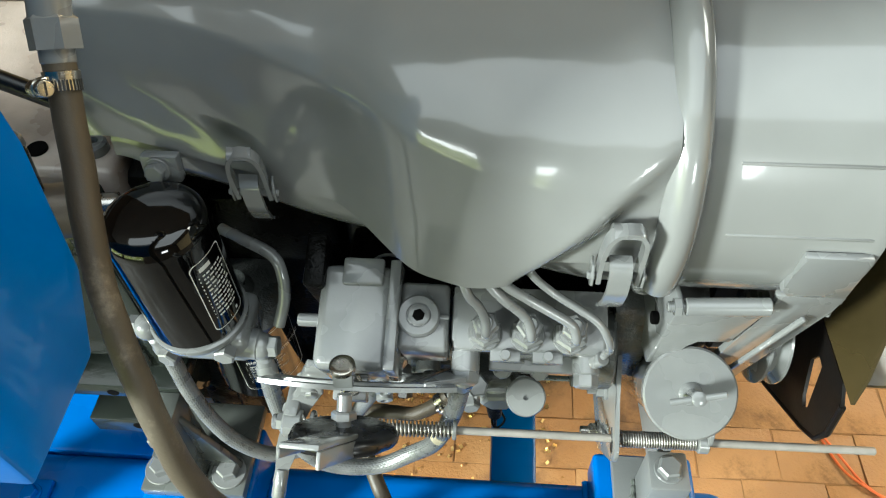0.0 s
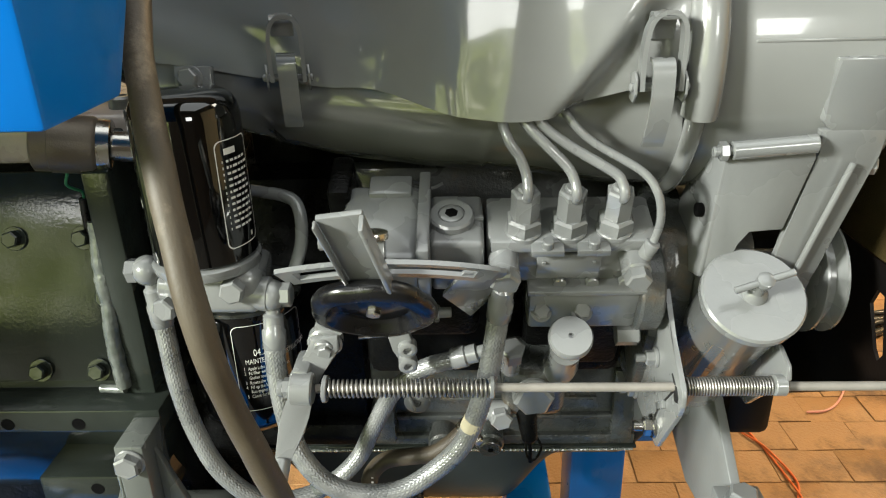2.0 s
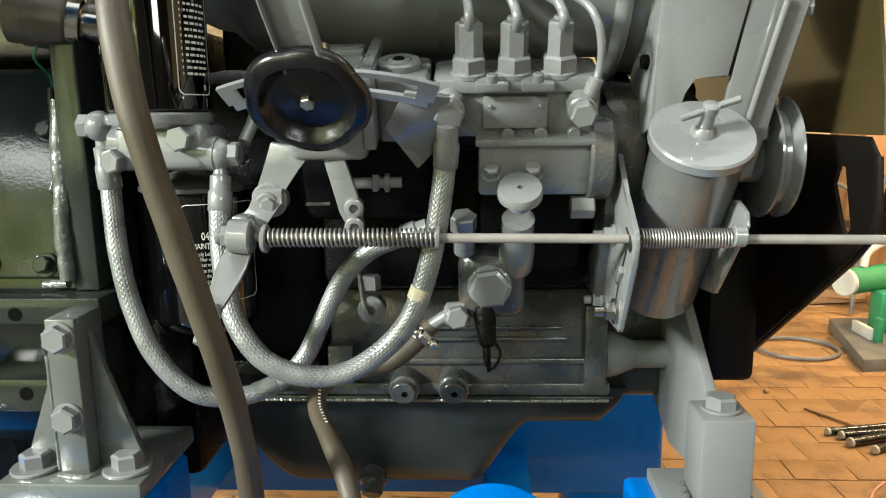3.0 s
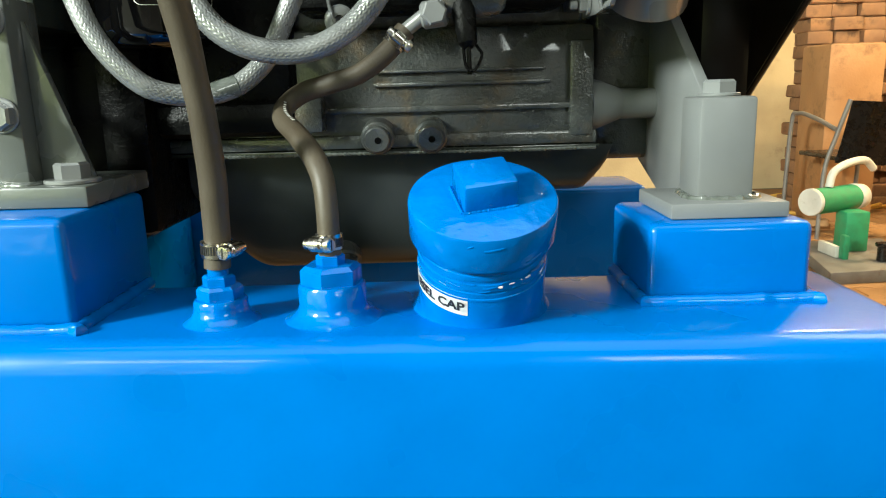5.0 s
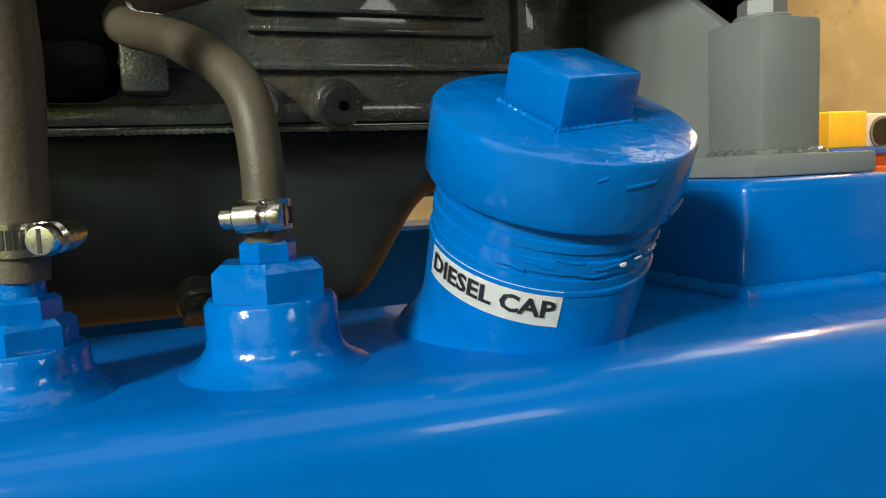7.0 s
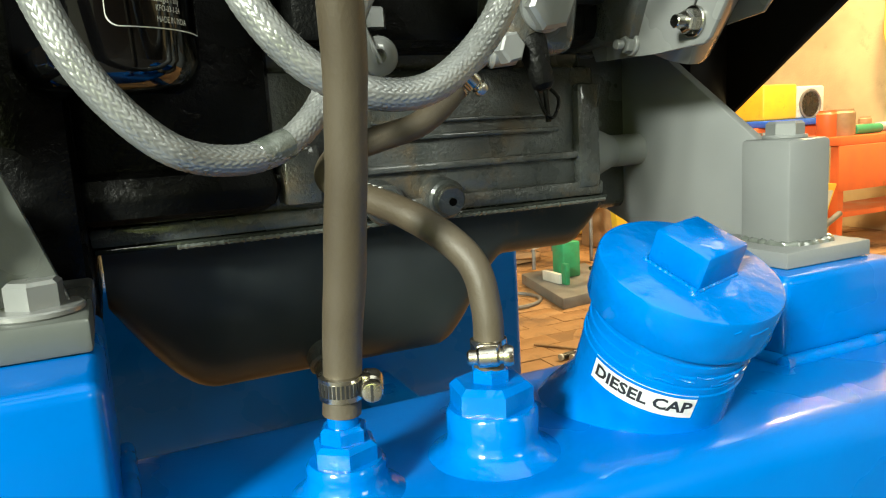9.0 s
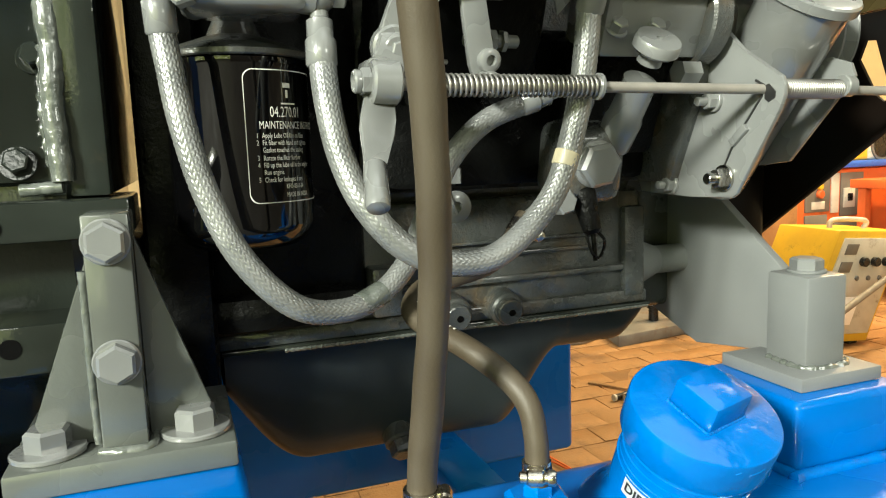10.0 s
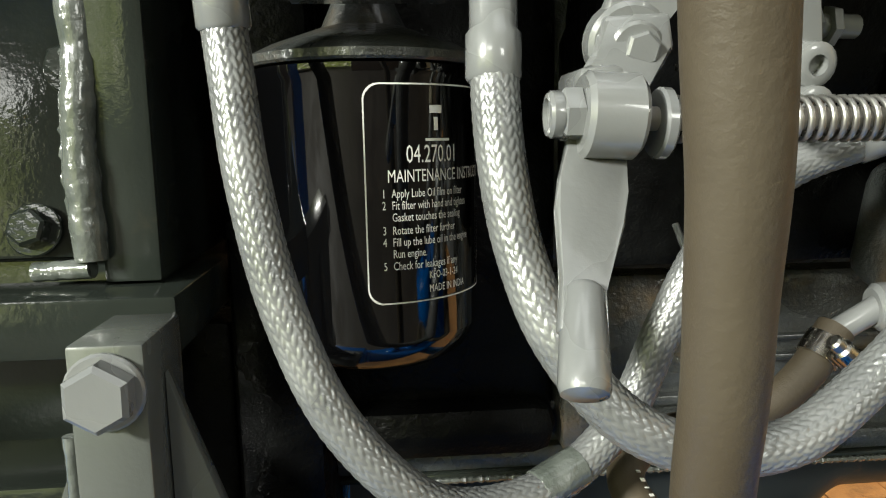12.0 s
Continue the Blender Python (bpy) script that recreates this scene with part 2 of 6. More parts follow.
def solo(name, bm, mat, label, category, where=(0, 0, 0), group="", kind="", angle=38):
    o = Vector(where)
    bmesh.ops.translate(bm, verts=bm.verts, vec=-o)
    ob = new(name, finish(bm, mat, angle))
    ob.location = o
    ORIGIN[ob] = o
    return tagged(ob, label, category, group, kind)


def B():
    return bmesh.new()


def frame_of(axis):
    a = Vector(axis).normalized()
    u = a.cross(Vector((0, 0, 1)))
    if u.length < 1e-3:
        u = Vector((1, 0, 0))
    u.normalize()
    return a, u, a.cross(u)


def box(bm, c, s, bev=0.0, rot=None, seg=2):
    """A box with rounded edges: centre, sizes, turn (Euler degrees or matrix)."""
    m = Matrix.Translation(c)
    if rot is not None:
        m = m @ (rot.to_4x4() if isinstance(rot, Matrix) else pose(0, 0, 0, *rot))
    r = bmesh.ops.create_cube(bm, size=1.0, matrix=m @ Matrix.Diagonal((*s, 1)))
    if bev:
        edges = list({e for v in r["verts"] for e in v.link_edges})
        bmesh.ops.bevel(bm, geom=edges, offset=bev, segments=seg, profile=0.5, affect="EDGES")
    return bm


def span(bm, lo, hi, bev=0.0, seg=2):
    lo, hi = Vector(lo), Vector(hi)
    return box(bm, (lo + hi) / 2, hi - lo, bev, None, seg)


def lathe(bm, base, axis, profile, seg=28, turn=0.0, squash=1.0):
    """Turns (radius, height) pairs round an axis."""
    a, u, w = frame_of(axis)
    base = Vector(base)
    rings = []
    for r, h in profile:
        if r < 1e-6:
            rings.append([bm.verts.new(base + a * h)])
        else:
            rings.append([bm.verts.new(base + a * h + (u * math.cos(turn + 2 * math.pi * k / seg) * r
                          + w * math.sin(turn + 2 * math.pi * k / seg) * r * squash)) for k in range(seg)])
    for p, q in zip(rings, rings[1:]):
        for k in range(seg):
            a0, a1 = p[k % len(p)], p[(k + 1) % len(p)]
            b0, b1 = q[k % len(q)], q[(k + 1) % len(q)]
            vs = []
            for v in (a0, a1, b1, b0):
                if v not in vs:
                    vs.append(v)
            if len(vs) > 2:
                bm.faces.new(vs)
    for ring, flip in ((rings[0], True), (rings[-1], False)):
        if len(ring) > 2:
            bm.faces.new(ring[::-1] if flip else ring)
    return bm


def rod(bm, p0, p1, r, seg=20, bev=0.0, r1=None):
    p0, p1 = Vector(p0), Vector(p1)
    h = (p1 - p0).length
    r1 = r if r1 is None else r1
    if bev:
        prof = [(r - bev, 0), (r, bev), (r1, h - bev), (r1 - bev, h)]
    else:
        prof = [(r, 0), (r1, h)]
    return lathe(bm, p0, p1 - p0, prof, seg)


def hexagon(bm, base, axis, af, h, turn=0.0, chamfer=0.08):
    r = af / 2 / math.cos(math.pi / 6)
    c = af * chamfer
    return lathe(bm, base, axis, [(r, 0), (r, h - c), (r - c * 1.2, h)], 6, turn)


def bolt(bm, base, axis, af, h, washer=1.25, turn=0.3):
    """A washer and a hexagon head with a chamfered top, from the seat outward."""
    a = Vector(axis).normalized()
    base = Vector(base)
    if washer:
        rod(bm, base, base + a * h * 0.22, af * washer * 0.58, 24, h * 0.05)
    hexagon(bm, base + a * h * 0.2, a, af, h * 0.8, turn)
    return bm


def spline(pts, n):
    """Points along a smooth curve through pts."""
    pts = [Vector(p) for p in pts]
    p = [pts[0] * 2 - pts[1], *pts, pts[-1] * 2 - pts[-2]]
    out = []
    for i in range(len(pts) - 1):
        a, b, c, d = p[i:i + 4]
        k = max(2, int(n / (len(pts) - 1)))
        for j in range(k):
            s = j / k
            out.append(0.5 * ((2 * b) + (c - a) * s + (2 * a - 5 * b + 4 * c - d) * s * s + (3 * b - a - 3 * c + d) * s ** 3))
    out.append(pts[-1])
    return out


def even(line, step):
    out, left = [line[0]], step
    for a, b in zip(line, line[1:]):
        d = (b - a).length
        while d >= left:
            a = a + (b - a) * (left / d)
            out.append(a)
            d = (b - a).length
            left = step
        left -= d
    out.append(line[-1])
    return out


def sweep(bm, line, r, seg=16, relief=None, caps=True):
    """A round tube along a line; relief(length, angle) adds to the radius."""
    t0 = (line[1] - line[0]).normalized()
    u = frame_of(t0)[1]
    rings, s = [], 0.0
    for i, p in enumerate(line):
        t = (line[min(i + 1, len(line) - 1)] - line[max(i - 1, 0)]).normalized()
        u = (u - t * u.dot(t)).normalized()
        w = t.cross(u)
        if i:
            s += (p - line[i - 1]).length
        ring = []
        for k in range(seg):
            th = 2 * math.pi * k / seg
            rr = (r(s) if callable(r) else r) + (relief(s, th) if relief else 0.0)
            ring.append(bm.verts.new(p + (u * math.cos(th) + w * math.sin(th)) * rr))
        rings.append(ring)
    for p, q in zip(rings, rings[1:]):
        for k in range(seg):
            bm.faces.new((p[k], p[(k + 1) % seg], q[(k + 1) % seg], q[k]))
    if caps:
        bm.faces.new(rings[0][::-1])
        bm.faces.new(rings[-1])
    return bm


def tube(bm, pts, r, seg=14, n=60):
    return sweep(bm, spline(pts, n), r, seg)


def prism(bm, outline, normal, thick, bev=0.0):
    """A plate from an outline of points in a plane, grown along normal."""
    nv = Vector(normal).normalized() * thick
    a = [bm.verts.new(Vector(p)) for p in outline]
    b = [bm.verts.new(Vector(p) + nv) for p in outline]
    n = len(a)
    faces = [bm.faces.new(a[::-1]), bm.faces.new(b)]
    for k in range(n):
        faces.append(bm.faces.new((a[k], a[(k + 1) % n], b[(k + 1) % n], b[k])))
    if bev:
        edges = list({e for f in faces for e in f.edges})
        bmesh.ops.bevel(bm, geom=edges, offset=bev, segments=2, profile=0.5, affect="EDGES")
    return bm


def yz(x, pts):
    return [(x, y, z) for y, z in pts]


def helix(p0, p1, r, turns, per=14):
    a, u, w = frame_of(Vector(p1) - Vector(p0))
    d = Vector(p1) - Vector(p0)
    n = int(turns * per)
    return [Vector(p0) + d * (i / n) + (u * math.cos(2 * math.pi * i / per) + w * math.sin(2 * math.pi * i / per)) * r for i in range(n + 1)]


def fillet(bm, pts, r, seed=1, seg=10):
    """A smooth painted weld fillet along a line."""
    line = even(spline(pts, 80), r * 0.5)
    return sweep(bm, line, lambda s: r * (1 + 0.22 * noise.noise(Vector((s * 90, seed * 3.7, 0))) + 0.1 * noise.noise(Vector((s * 300, seed, 2)))), seg)


def bead(bm, pts, r, seed=1, seg=8):
    """A lumpy weld seam along a line."""
    line = even(spline(pts, 80), r * 0.7)
    rnd = random.Random(seed)
    jit = [rnd.uniform(-0.3, 0.35) for _ in range(len(line) + 2)]
    return sweep(bm, line, lambda s: r * (1 + 0.18 * math.sin(s / r * 2.2) + jit[min(int(s / (r * 0.7)), len(jit) - 1)] * 0.5), seg)

# ---- the place ----
FLOOR = -0.68
bm = B()
span(bm, (-9.0, -11.0, FLOOR - 0.2), (6.0, 6.2, FLOOR - 0.006))
solo("ground", bm, GROUT, "grey concrete workshop floor under the frame, darkened to cut bounced light", "floor", kind="structure")


bm = B()
span(bm, (-1.35, -0.12, FLOOR - 0.0055), (4.49, 5.15, FLOOR - 0.0030))
bedding = solo("floor_bedding", bm, JOINT, "tan dust between the clay pavers", "floor", kind="structure")


def wall(name, lo, hi, mat, label):
    b = B()
    span(b, lo, hi)
    return solo(name, b, mat, label, "wall", kind="structure")


wall("wall_north", (-4.2, 5.2, FLOOR - 0.1), (5.2, 5.45, 3.4), WALLM, "cream plastered workshop wall with stains")
wall("wall_east", (4.5, -3.2, FLOOR - 0.1), (4.75, 5.2, 3.4), WALLM, "cream plastered workshop wall behind the benches")
# West and south walls are unseen; their dark colour holds back fill light.
wall("wall_west_back", (-4.2, -0.6, FLOOR - 0.1), (-3.95, 5.2, 3.4), WALLB, "unseen brick workshop wall, darkened against bounced light")
wall("wall_west_sill", (-4.2, -3.2, FLOOR - 0.1), (-3.95, -0.6, -0.3), WALLB, "unseen darkened brick wall under the wide side opening")
wall("wall_west_lintel", (-4.2, -3.2, 2.6), (-3.95, -0.6, 3.4), WALLB, "unseen darkened brick wall above the wide side opening")
wall("wall_south_left", (-4.2, -3.45, FLOOR - 0.1), (-3.98, -3.2, 3.4), WALLB, "unseen darkened brick wall beside the wide doorway")
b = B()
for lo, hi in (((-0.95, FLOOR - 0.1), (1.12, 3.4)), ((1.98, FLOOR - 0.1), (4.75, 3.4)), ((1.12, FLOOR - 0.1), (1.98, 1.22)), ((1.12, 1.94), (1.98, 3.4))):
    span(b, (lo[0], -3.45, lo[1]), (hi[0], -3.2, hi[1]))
solo("wall_south_right", b, WALLB, "unseen darkened brick wall with a window beside the wide doorway", "wall", kind="structure")
wall("wall_south_lintel", (-3.98, -3.45, 2.55), (-0.95, -3.2, 3.4), WALLB, "unseen darkened brick wall above the wide doorway")
b = B()
for lo, hi in (((-4.2, -3.45), (4.75, -2.2)), ((-4.2, -2.2), (-2.2, 0.6)), ((2.2, -2.2), (4.75, 0.6)), ((-4.2, 0.6), (4.75, 0.7)), ((-4.2, 0.7), (2.4, 2.1)), ((4.0, 0.7), (4.75, 2.1)), ((-4.2, 2.1), (4.75, 5.45))):
    span(b, (*lo, 3.4), (*hi, 3.5))
solo("ceiling", b, ROOFM, "dull sheet roof with two open skylight bays", "ceiling", kind="structure")
# foliage outside the openings, a glowing backdrop
b = B()
path = [(3.0, -9.6), (-2.0, -9.9), (-6.0, -8.8), (-8.4, -5.5), (-8.8, -1.0), (-8.6, 2.0)]
low = spline([(x, y, FLOOR - 0.01) for x, y in path], 40)
lo_v = [b.verts.new(p) for p in low]
hi_v = [b.verts.new(p + Vector((0, 0, 5.0 + 0.5 * noise.noise(p * 0.9)))) for p in low]
for k in range(len(low) - 1):
    b.faces.new((lo_v[k], lo_v[k + 1], hi_v[k + 1], hi_v[k]))
solo("backdrop_hedge", b, LEAF, "green hedge backdrop outside the doorway, glowing in place of daylight", "hedge", kind="structure")

# ---- base frame ----
base_frame = thing("base_frame", (0, 0, FLOOR), "glossy blue welded steel base frame with a built-in fuel tank", "base frame")
b = B()
prism(b, [(-1.15, -0.045, -0.24), (0.267, -0.108, -0.24), (0.267, 0.072, -0.24), (-1.15, 0.072, -0.24)], (0, 0, 1), 0.24)
bmesh.ops.bevel(b, geom=b.edges[:], offset=0.019, segments=6, profile=0.5, affect="EDGES")
part("tank_beam", b, BLUE, base_frame)
b = B()
span(b, (-1.15, 0.595, -0.252), (0.275, 0.73, -0.002), 0.010, 3)
part("rear_beam", b, BLUE, base_frame)
for x0, x1 in ((-0.016, 0.052), (-0.95, -0.86)):
    b = B()
    span(b, (x0, 0.073, -0.238), (x1, 0.594, -0.17), 0.006)
    part("cross_member", b, BLUE, base_frame)
b = B()
span(b, (-0.80, 0.073, -0.20), (-0.43, 0.594, -0.006), 0.006)
part("deck_plate", b, BLUE, base_frame)
for x in (-1.05, 0.17):
    for y in (-0.02, 0.66):
        b = B()
        span(b, (x - 0.05, y - 0.05, FLOOR), (x + 0.05, y + 0.05, -0.2405 if y < 0.3 else -0.2525), 0.006)
        part("leg", b, BLUE, base_frame)
b = B()
span(b, (0.100, -0.022, 0.0005), (0.213, 0.086, 0.055), 0.006, 3)
blk = part("mount_block", b, BLUE, base_frame)
b = B()
fillet(b, [(0.098, 0.07, 0.001), (0.098, -0.02, 0.001), (0.104, -0.025, 0.001), (0.208, -0.025, 0.001), (0.215, -0.02, 0.001), (0.215, 0.07, 0.001)], 0.0050, 3)
part("weld_seam", b, BLUE_ROUGH, blk)
b = B()
span(b, (-0.408, -0.048, 0.0005), (-0.286, 0.084, 0.075), 0.006, 3)
blk = part("mount_block", b, BLUE, base_frame)
b = B()
fillet(b, [(-0.284, 0.07, 0.001), (-0.284, -0.046, 0.001), (-0.29, -0.051, 0.001), (-0.40, -0.051, 0.001)], 0.0050, 4)
part("weld_seam", b, BLUE_ROUGH, blk)

# filler neck, leaning forward
NA = Vector((0, -0.42, 0.907)).normalized()
NC = Vector((-0.016, -0.022, 0.0))
b = B()
lathe(b, NC - NA * 0.02, NA, [(0.058, 0.0), (0.052, 0.012), (0.0450, 0.024), (0.0428, 0.032), (0.0423, 0.04), (0.0423, 0.062), (0.0428, 0.0625),
      (0.0428, 0.0640), (0.0420, 0.0645), (0.0420, 0.068), (0.0412, 0.0685), (0.0412, 0.070), (0.0422, 0.0705), (0.0422, 0.075), (0.0412, 0.0755),
      (0.0412, 0.078), (0.0420, 0.0785), (0.0420, 0.0815), (0.0413, 0.082), (0.0413, 0.0840), (0.0420, 0.0845), (0.0420, 0.090)], 56)
neck = part("filler_neck", b, BLUE_ROUGH, base_frame, "blue painted threaded filler neck")
b = B()
H0 = 0.0675
lathe(b, NC + NA * H0, NA, [(0.0425, 0.0), (0.0462, 0.0005), (0.0468, 0.0016), (0.0468, 0.0228), (0.0462, 0.0243), (0.0448, 0.0250), (0, 0.0252)], 64)
cap = part("filler_cap", b, BLUE_ROUGH, base_frame, "blue screw cap with a raised square")
b = B()
sq_c = NC + NA * (H0 + 0.0335) + Vector((0.001, 0, 0))
nx = Vector((1, 0, 0))
rot = Matrix((nx, NA.cross(nx), NA)).transposed() @ Matrix.Rotation(radians(13), 3, "Z")
box(b, sq_c, (0.034, 0.032, 0.019), 0.0022, rot)
part("square_lug", b, BLUE_ROUGH, cap)
b = B()
corner = [NC + NA * (H0 + 0.0252) + rot @ Vector((sx * 0.0172, sy * 0.0162, 0)) for sx, sy in ((-1, -1), (1, -1), (1, 1), (-1, 1), (-1, -1))]
for p, q in zip(corner, corner[1:]):
    bead(b, [p, p.lerp(q, 0.5), q], 0.0011, 7)
part("weld_seam", b, BLUE_ROUGH, cap)


def round_neck(deg, h, r):
    f = (Vector((0, -1, 0)) - NA * NA.dot(Vector((0, -1, 0)))).normalized()
    return NC + NA * h + (Vector((1, 0, 0)) * math.sin(radians(deg)) + f * math.cos(radians(deg))) * r


# paint runs on the cap and chips on the thread
b = B()
for d0, d1, h, r in ((-2, 12, 0.0845, 0.0009), (-14, -10, 0.0865, 0.0008), (30, 46, 0.0705, 0.0007)):
    b = B()
    tube(b, [round_neck(d0 + (d1 - d0) * k / 6, h + 0.00025 * k, 0.0464) for k in range(7)], r, 8, 24)
    part("paint_run", b, BLUE_ROUGH, cap)
b = B()
for deg, h, w, hh in ((12, 0.0535, 0.0028, 0.0016), (22, 0.0545, 0.0040, 0.0007), (38, 0.0548, 0.0044, 0.0013), (31, 0.0552, 0.0010, 0.0006)):
    k = 7
    ring = [round_neck(deg + math.degrees(w / 2 * math.cos(6.283 * i / k) * (1 + 0.3 * math.sin(i * 2.3)) / 0.0421), h + hh / 2 * math.sin(6.283 * i / k), 0.0425) for i in range(k)]
    prism(b, ring, round_neck(deg, 0, 1) - NC, 0.0004)
part("paint_chip", b, WHITE, neck, "bare white chips in the blue paint")
b = B()
for i in range(9):
    d = -48 + i * 11 + (i * 37 % 7)
    tube(b, [round_neck(d + k * 3.2, 0.0505 + (i % 3) * 0.0026 + 0.0005 * math.sin(k + i), 0.0421) for k in range(5)], 0.00055, 6, 12)
part("thread_ridge", b, BLUE_ROUGH, neck)


# fuel fittings on the tank
def fitting(c, rb, hb, af, hh, nip):
    c = Vector(c)
    b = B()
    lathe(b, c - Vector((0, 0, 0.004)), (0, 0, 1), [(rb * 1.55, 0.0030), (rb * 1.30, 0.0055), (rb * 1.12, 0.0085), (rb * 1.02, 0.0120), (rb, 0.0150), (rb, hb + 0.002), (rb - 0.0015, hb + 0.004)], 40)
    f = part("fuel_fitting", b, BLUE_ROUGH, base_frame)
    b = B()
    hexagon(b, c + Vector((0, 0, hb - 0.001)), (0, 0, 1), af, hh, 0.35)
    part("hex_bush", b, BLUE_ROUGH, f)
    b = B()
    z = hb + hh - 0.001
    hexagon(b, c + Vector((0, 0, z)), (0, 0, 1), nip * 2.0, 0.007, 0.1)
    rod(b, c + Vector((0, 0, z + 0.006)), c + Vector((0, 0, z + 0.02)), nip * 0.75, 16)
    part("hose_nipple", b, BLUE_ROUGH, f)


fitting((-0.1935, -0.033, 0), 0.0180, 0.016, 0.0265, 0.010, 0.0095)
fitting((-0.1175, -0.032, 0), 0.0228, 0.0245, 0.0365, 0.0135, 0.0085)

# ---- crankcase, sump and head ----
engine = thing("diesel_engine", (-0.1, 0.25, 0.06), "grey-painted small diesel engine on the blue frame", "engine")
b = B()
span(b, (-0.285, 0.166, 0.098), (0.100, 0.48, 0.205), 0.006)
span(b, (-0.285, 0.176, 0.2), (0.098, 0.48, 0.40), 0.012)
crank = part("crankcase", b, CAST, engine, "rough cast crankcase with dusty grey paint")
b = B()
span(b, (-0.290, 0.160, 0.098), (0.102, 0.49, 0.111), 0.003)
part("base_flange", b, CAST, crank)
b = B()
span(b, (0.076, 0.158, 0.105), (0.098, 0.168, 0.19), 0.003)
span(b, (-0.10, 0.161, 0.153), (0.060, 0.168, 0.157), 0.0015)
span(b, (-0.10, 0.161, 0.165), (0.055, 0.168, 0.168), 0.0012)
span(b, (-0.27, 0.160, 0.13), (0.08, 0.168, 0.136), 0.002)
part("rib", b, CAST, crank)
b = B()
span(b, (-0.17, 0.142, 0.115), (-0.145, 0.168, 0.155), 0.003)
part("pad", b, CAST, crank)
for x in (-0.098, -0.050):
    b = B()
    rod(b, (x, 0.17, 0.112), (x, 0.147, 0.108), 0.015, 24, 0.002)
    rod(b, (x, 0.150, 0.109), (x, 0.141, 0.107), 0.0115, 24, 0.001)
    lug = part("lug", b, CAST, crank)
    b = B()
    rod(b, (x + 0.001, 0.1415, 0.107), (x + 0.001, 0.1402, 0.1065), 0.003, 14)
    part("socket", b, HOLE, lug)
# gasket line
b = B()
span(b, (-0.288, 0.158, 0.0945), (0.104, 0.49, 0.0978), 0.001)
part("gasket", b, GREEN_GREY, engine)
b = B()
bead(b, [(-0.24, 0.157, 0.0945), (-0.10, 0.157, 0.0945), (0.02, 0.157, 0.094), (0.10, 0.157, 0.0945)], 0.0016, 21, 6)
part("sealant", b, WELD, engine)


def pan(x):
    """Depth of the oil pan below its flange at x."""
    t = max(0.0, min(1.0, (x + 0.035) / 0.065))
    step = t * t * (3 - 2 * t)
    end = max(0.0, min(1.0, (0.124 - x) / 0.026)) ** 0.5
    rise = math.sin(max(0.0, min(1.0, (x + 0.285) / 0.070)) * math.pi / 2)
    return 0.048 * end + 0.0745 * (1 - step) * rise


b = B()
cols = []
NXP, NYP = 84, 22
for i in range(NXP + 1):
    x = -0.285 + i / NXP * 0.409
    d = pan(x)
    col = []
    for j in range(NYP + 1):
        q = j / NYP
        ang = math.pi * q
        c, s = math.cos(ang), math.sin(ang)
        sy = 0.127 * (abs(c) ** 0.28) * (1 if c > 0 else -1)
        col.append(b.verts.new((x, 0.318 - sy, 0.0945 - d * (abs(s) ** 0.45))))
    cols.append(col)
for p, q in zip(cols, cols[1:]):
    for j in range(NYP):
        b.faces.new((p[j], p[j + 1], q[j + 1], q[j]))
bmesh.ops.remove_doubles(b, verts=b.verts, dist=1e-5)
sump = part("oil_pan", b, SUMP, engine, "smooth pressed dark grey oil pan")
b = B()
rod(b, (-0.139, 0.212, 0.000), (-0.138, 0.192, -0.014), 0.0145, 24, 0.002)
hexagon(b, (-0.138, 0.194, -0.013), (0, -0.75, -0.66), 0.020, 0.014, 0.2)
part("drain_plug", b, CAST, sump)

# head block and fins deep inside, in near-black that holds the recess's shade
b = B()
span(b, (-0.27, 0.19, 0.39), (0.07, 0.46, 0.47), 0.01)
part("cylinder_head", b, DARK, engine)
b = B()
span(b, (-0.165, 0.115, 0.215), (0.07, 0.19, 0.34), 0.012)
part("timing_casting", b, DARK, engine, "oily casting behind the pump, darkened like its shade")
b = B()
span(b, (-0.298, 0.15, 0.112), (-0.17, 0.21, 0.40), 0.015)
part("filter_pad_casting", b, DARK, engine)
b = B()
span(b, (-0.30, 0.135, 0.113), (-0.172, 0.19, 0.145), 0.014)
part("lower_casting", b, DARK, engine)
# Closes the gap beside the flange; its black paints the shade in there.
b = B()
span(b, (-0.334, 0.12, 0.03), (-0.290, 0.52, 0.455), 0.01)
part("flywheel_housing", b, DARK, engine, "flywheel housing blackened like the shaded gap")
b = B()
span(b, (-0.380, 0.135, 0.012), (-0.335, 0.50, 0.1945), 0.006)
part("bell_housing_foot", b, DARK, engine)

# gear case at the fan end
b = B()
prism(b, yz(0.072, [(0.17, 0.214), (0.09, 0.214), (0.055, 0.29), (0.045, 0.345), (0.06, 0.38), (0.12, 0.40), (0.30, 0.40), (0.30, 0.214)]), (1, 0, 0), 0.030, 0.004)
part("gear_case", b, CAST, engine)
b = B()
prism(b, yz(0.104, [(0.17, 0.214), (0.10, 0.214), (0.066, 0.29), (0.056, 0.345), (0.07, 0.37), (0.12, 0.39), (0.30, 0.39), (0.30, 0.214)]), (1, 0, 0), 0.05, 0.006)
part("gear_cover", b, GREY, engine)

b = B()
span(b, (0.103, 0.206, 0.078), (0.186, 0.48, 0.40), 0.010, 3)
rod(b, (0.12, 0.235, 0.30), (0.12, 0.20, 0.30), 0.030, 24, 0.004)
part("end_casting", b, CAST, engine)
# mounting foot at the fan end
foot = thing("engine_mount", (0.163, 0.03, 0.055), "grey welded mounting foot bolted on a blue block", "bracket")
b = B()
span(b, (0.119, -0.007, 0.0553), (0.202, 0.078, 0.0665), 0.0015)
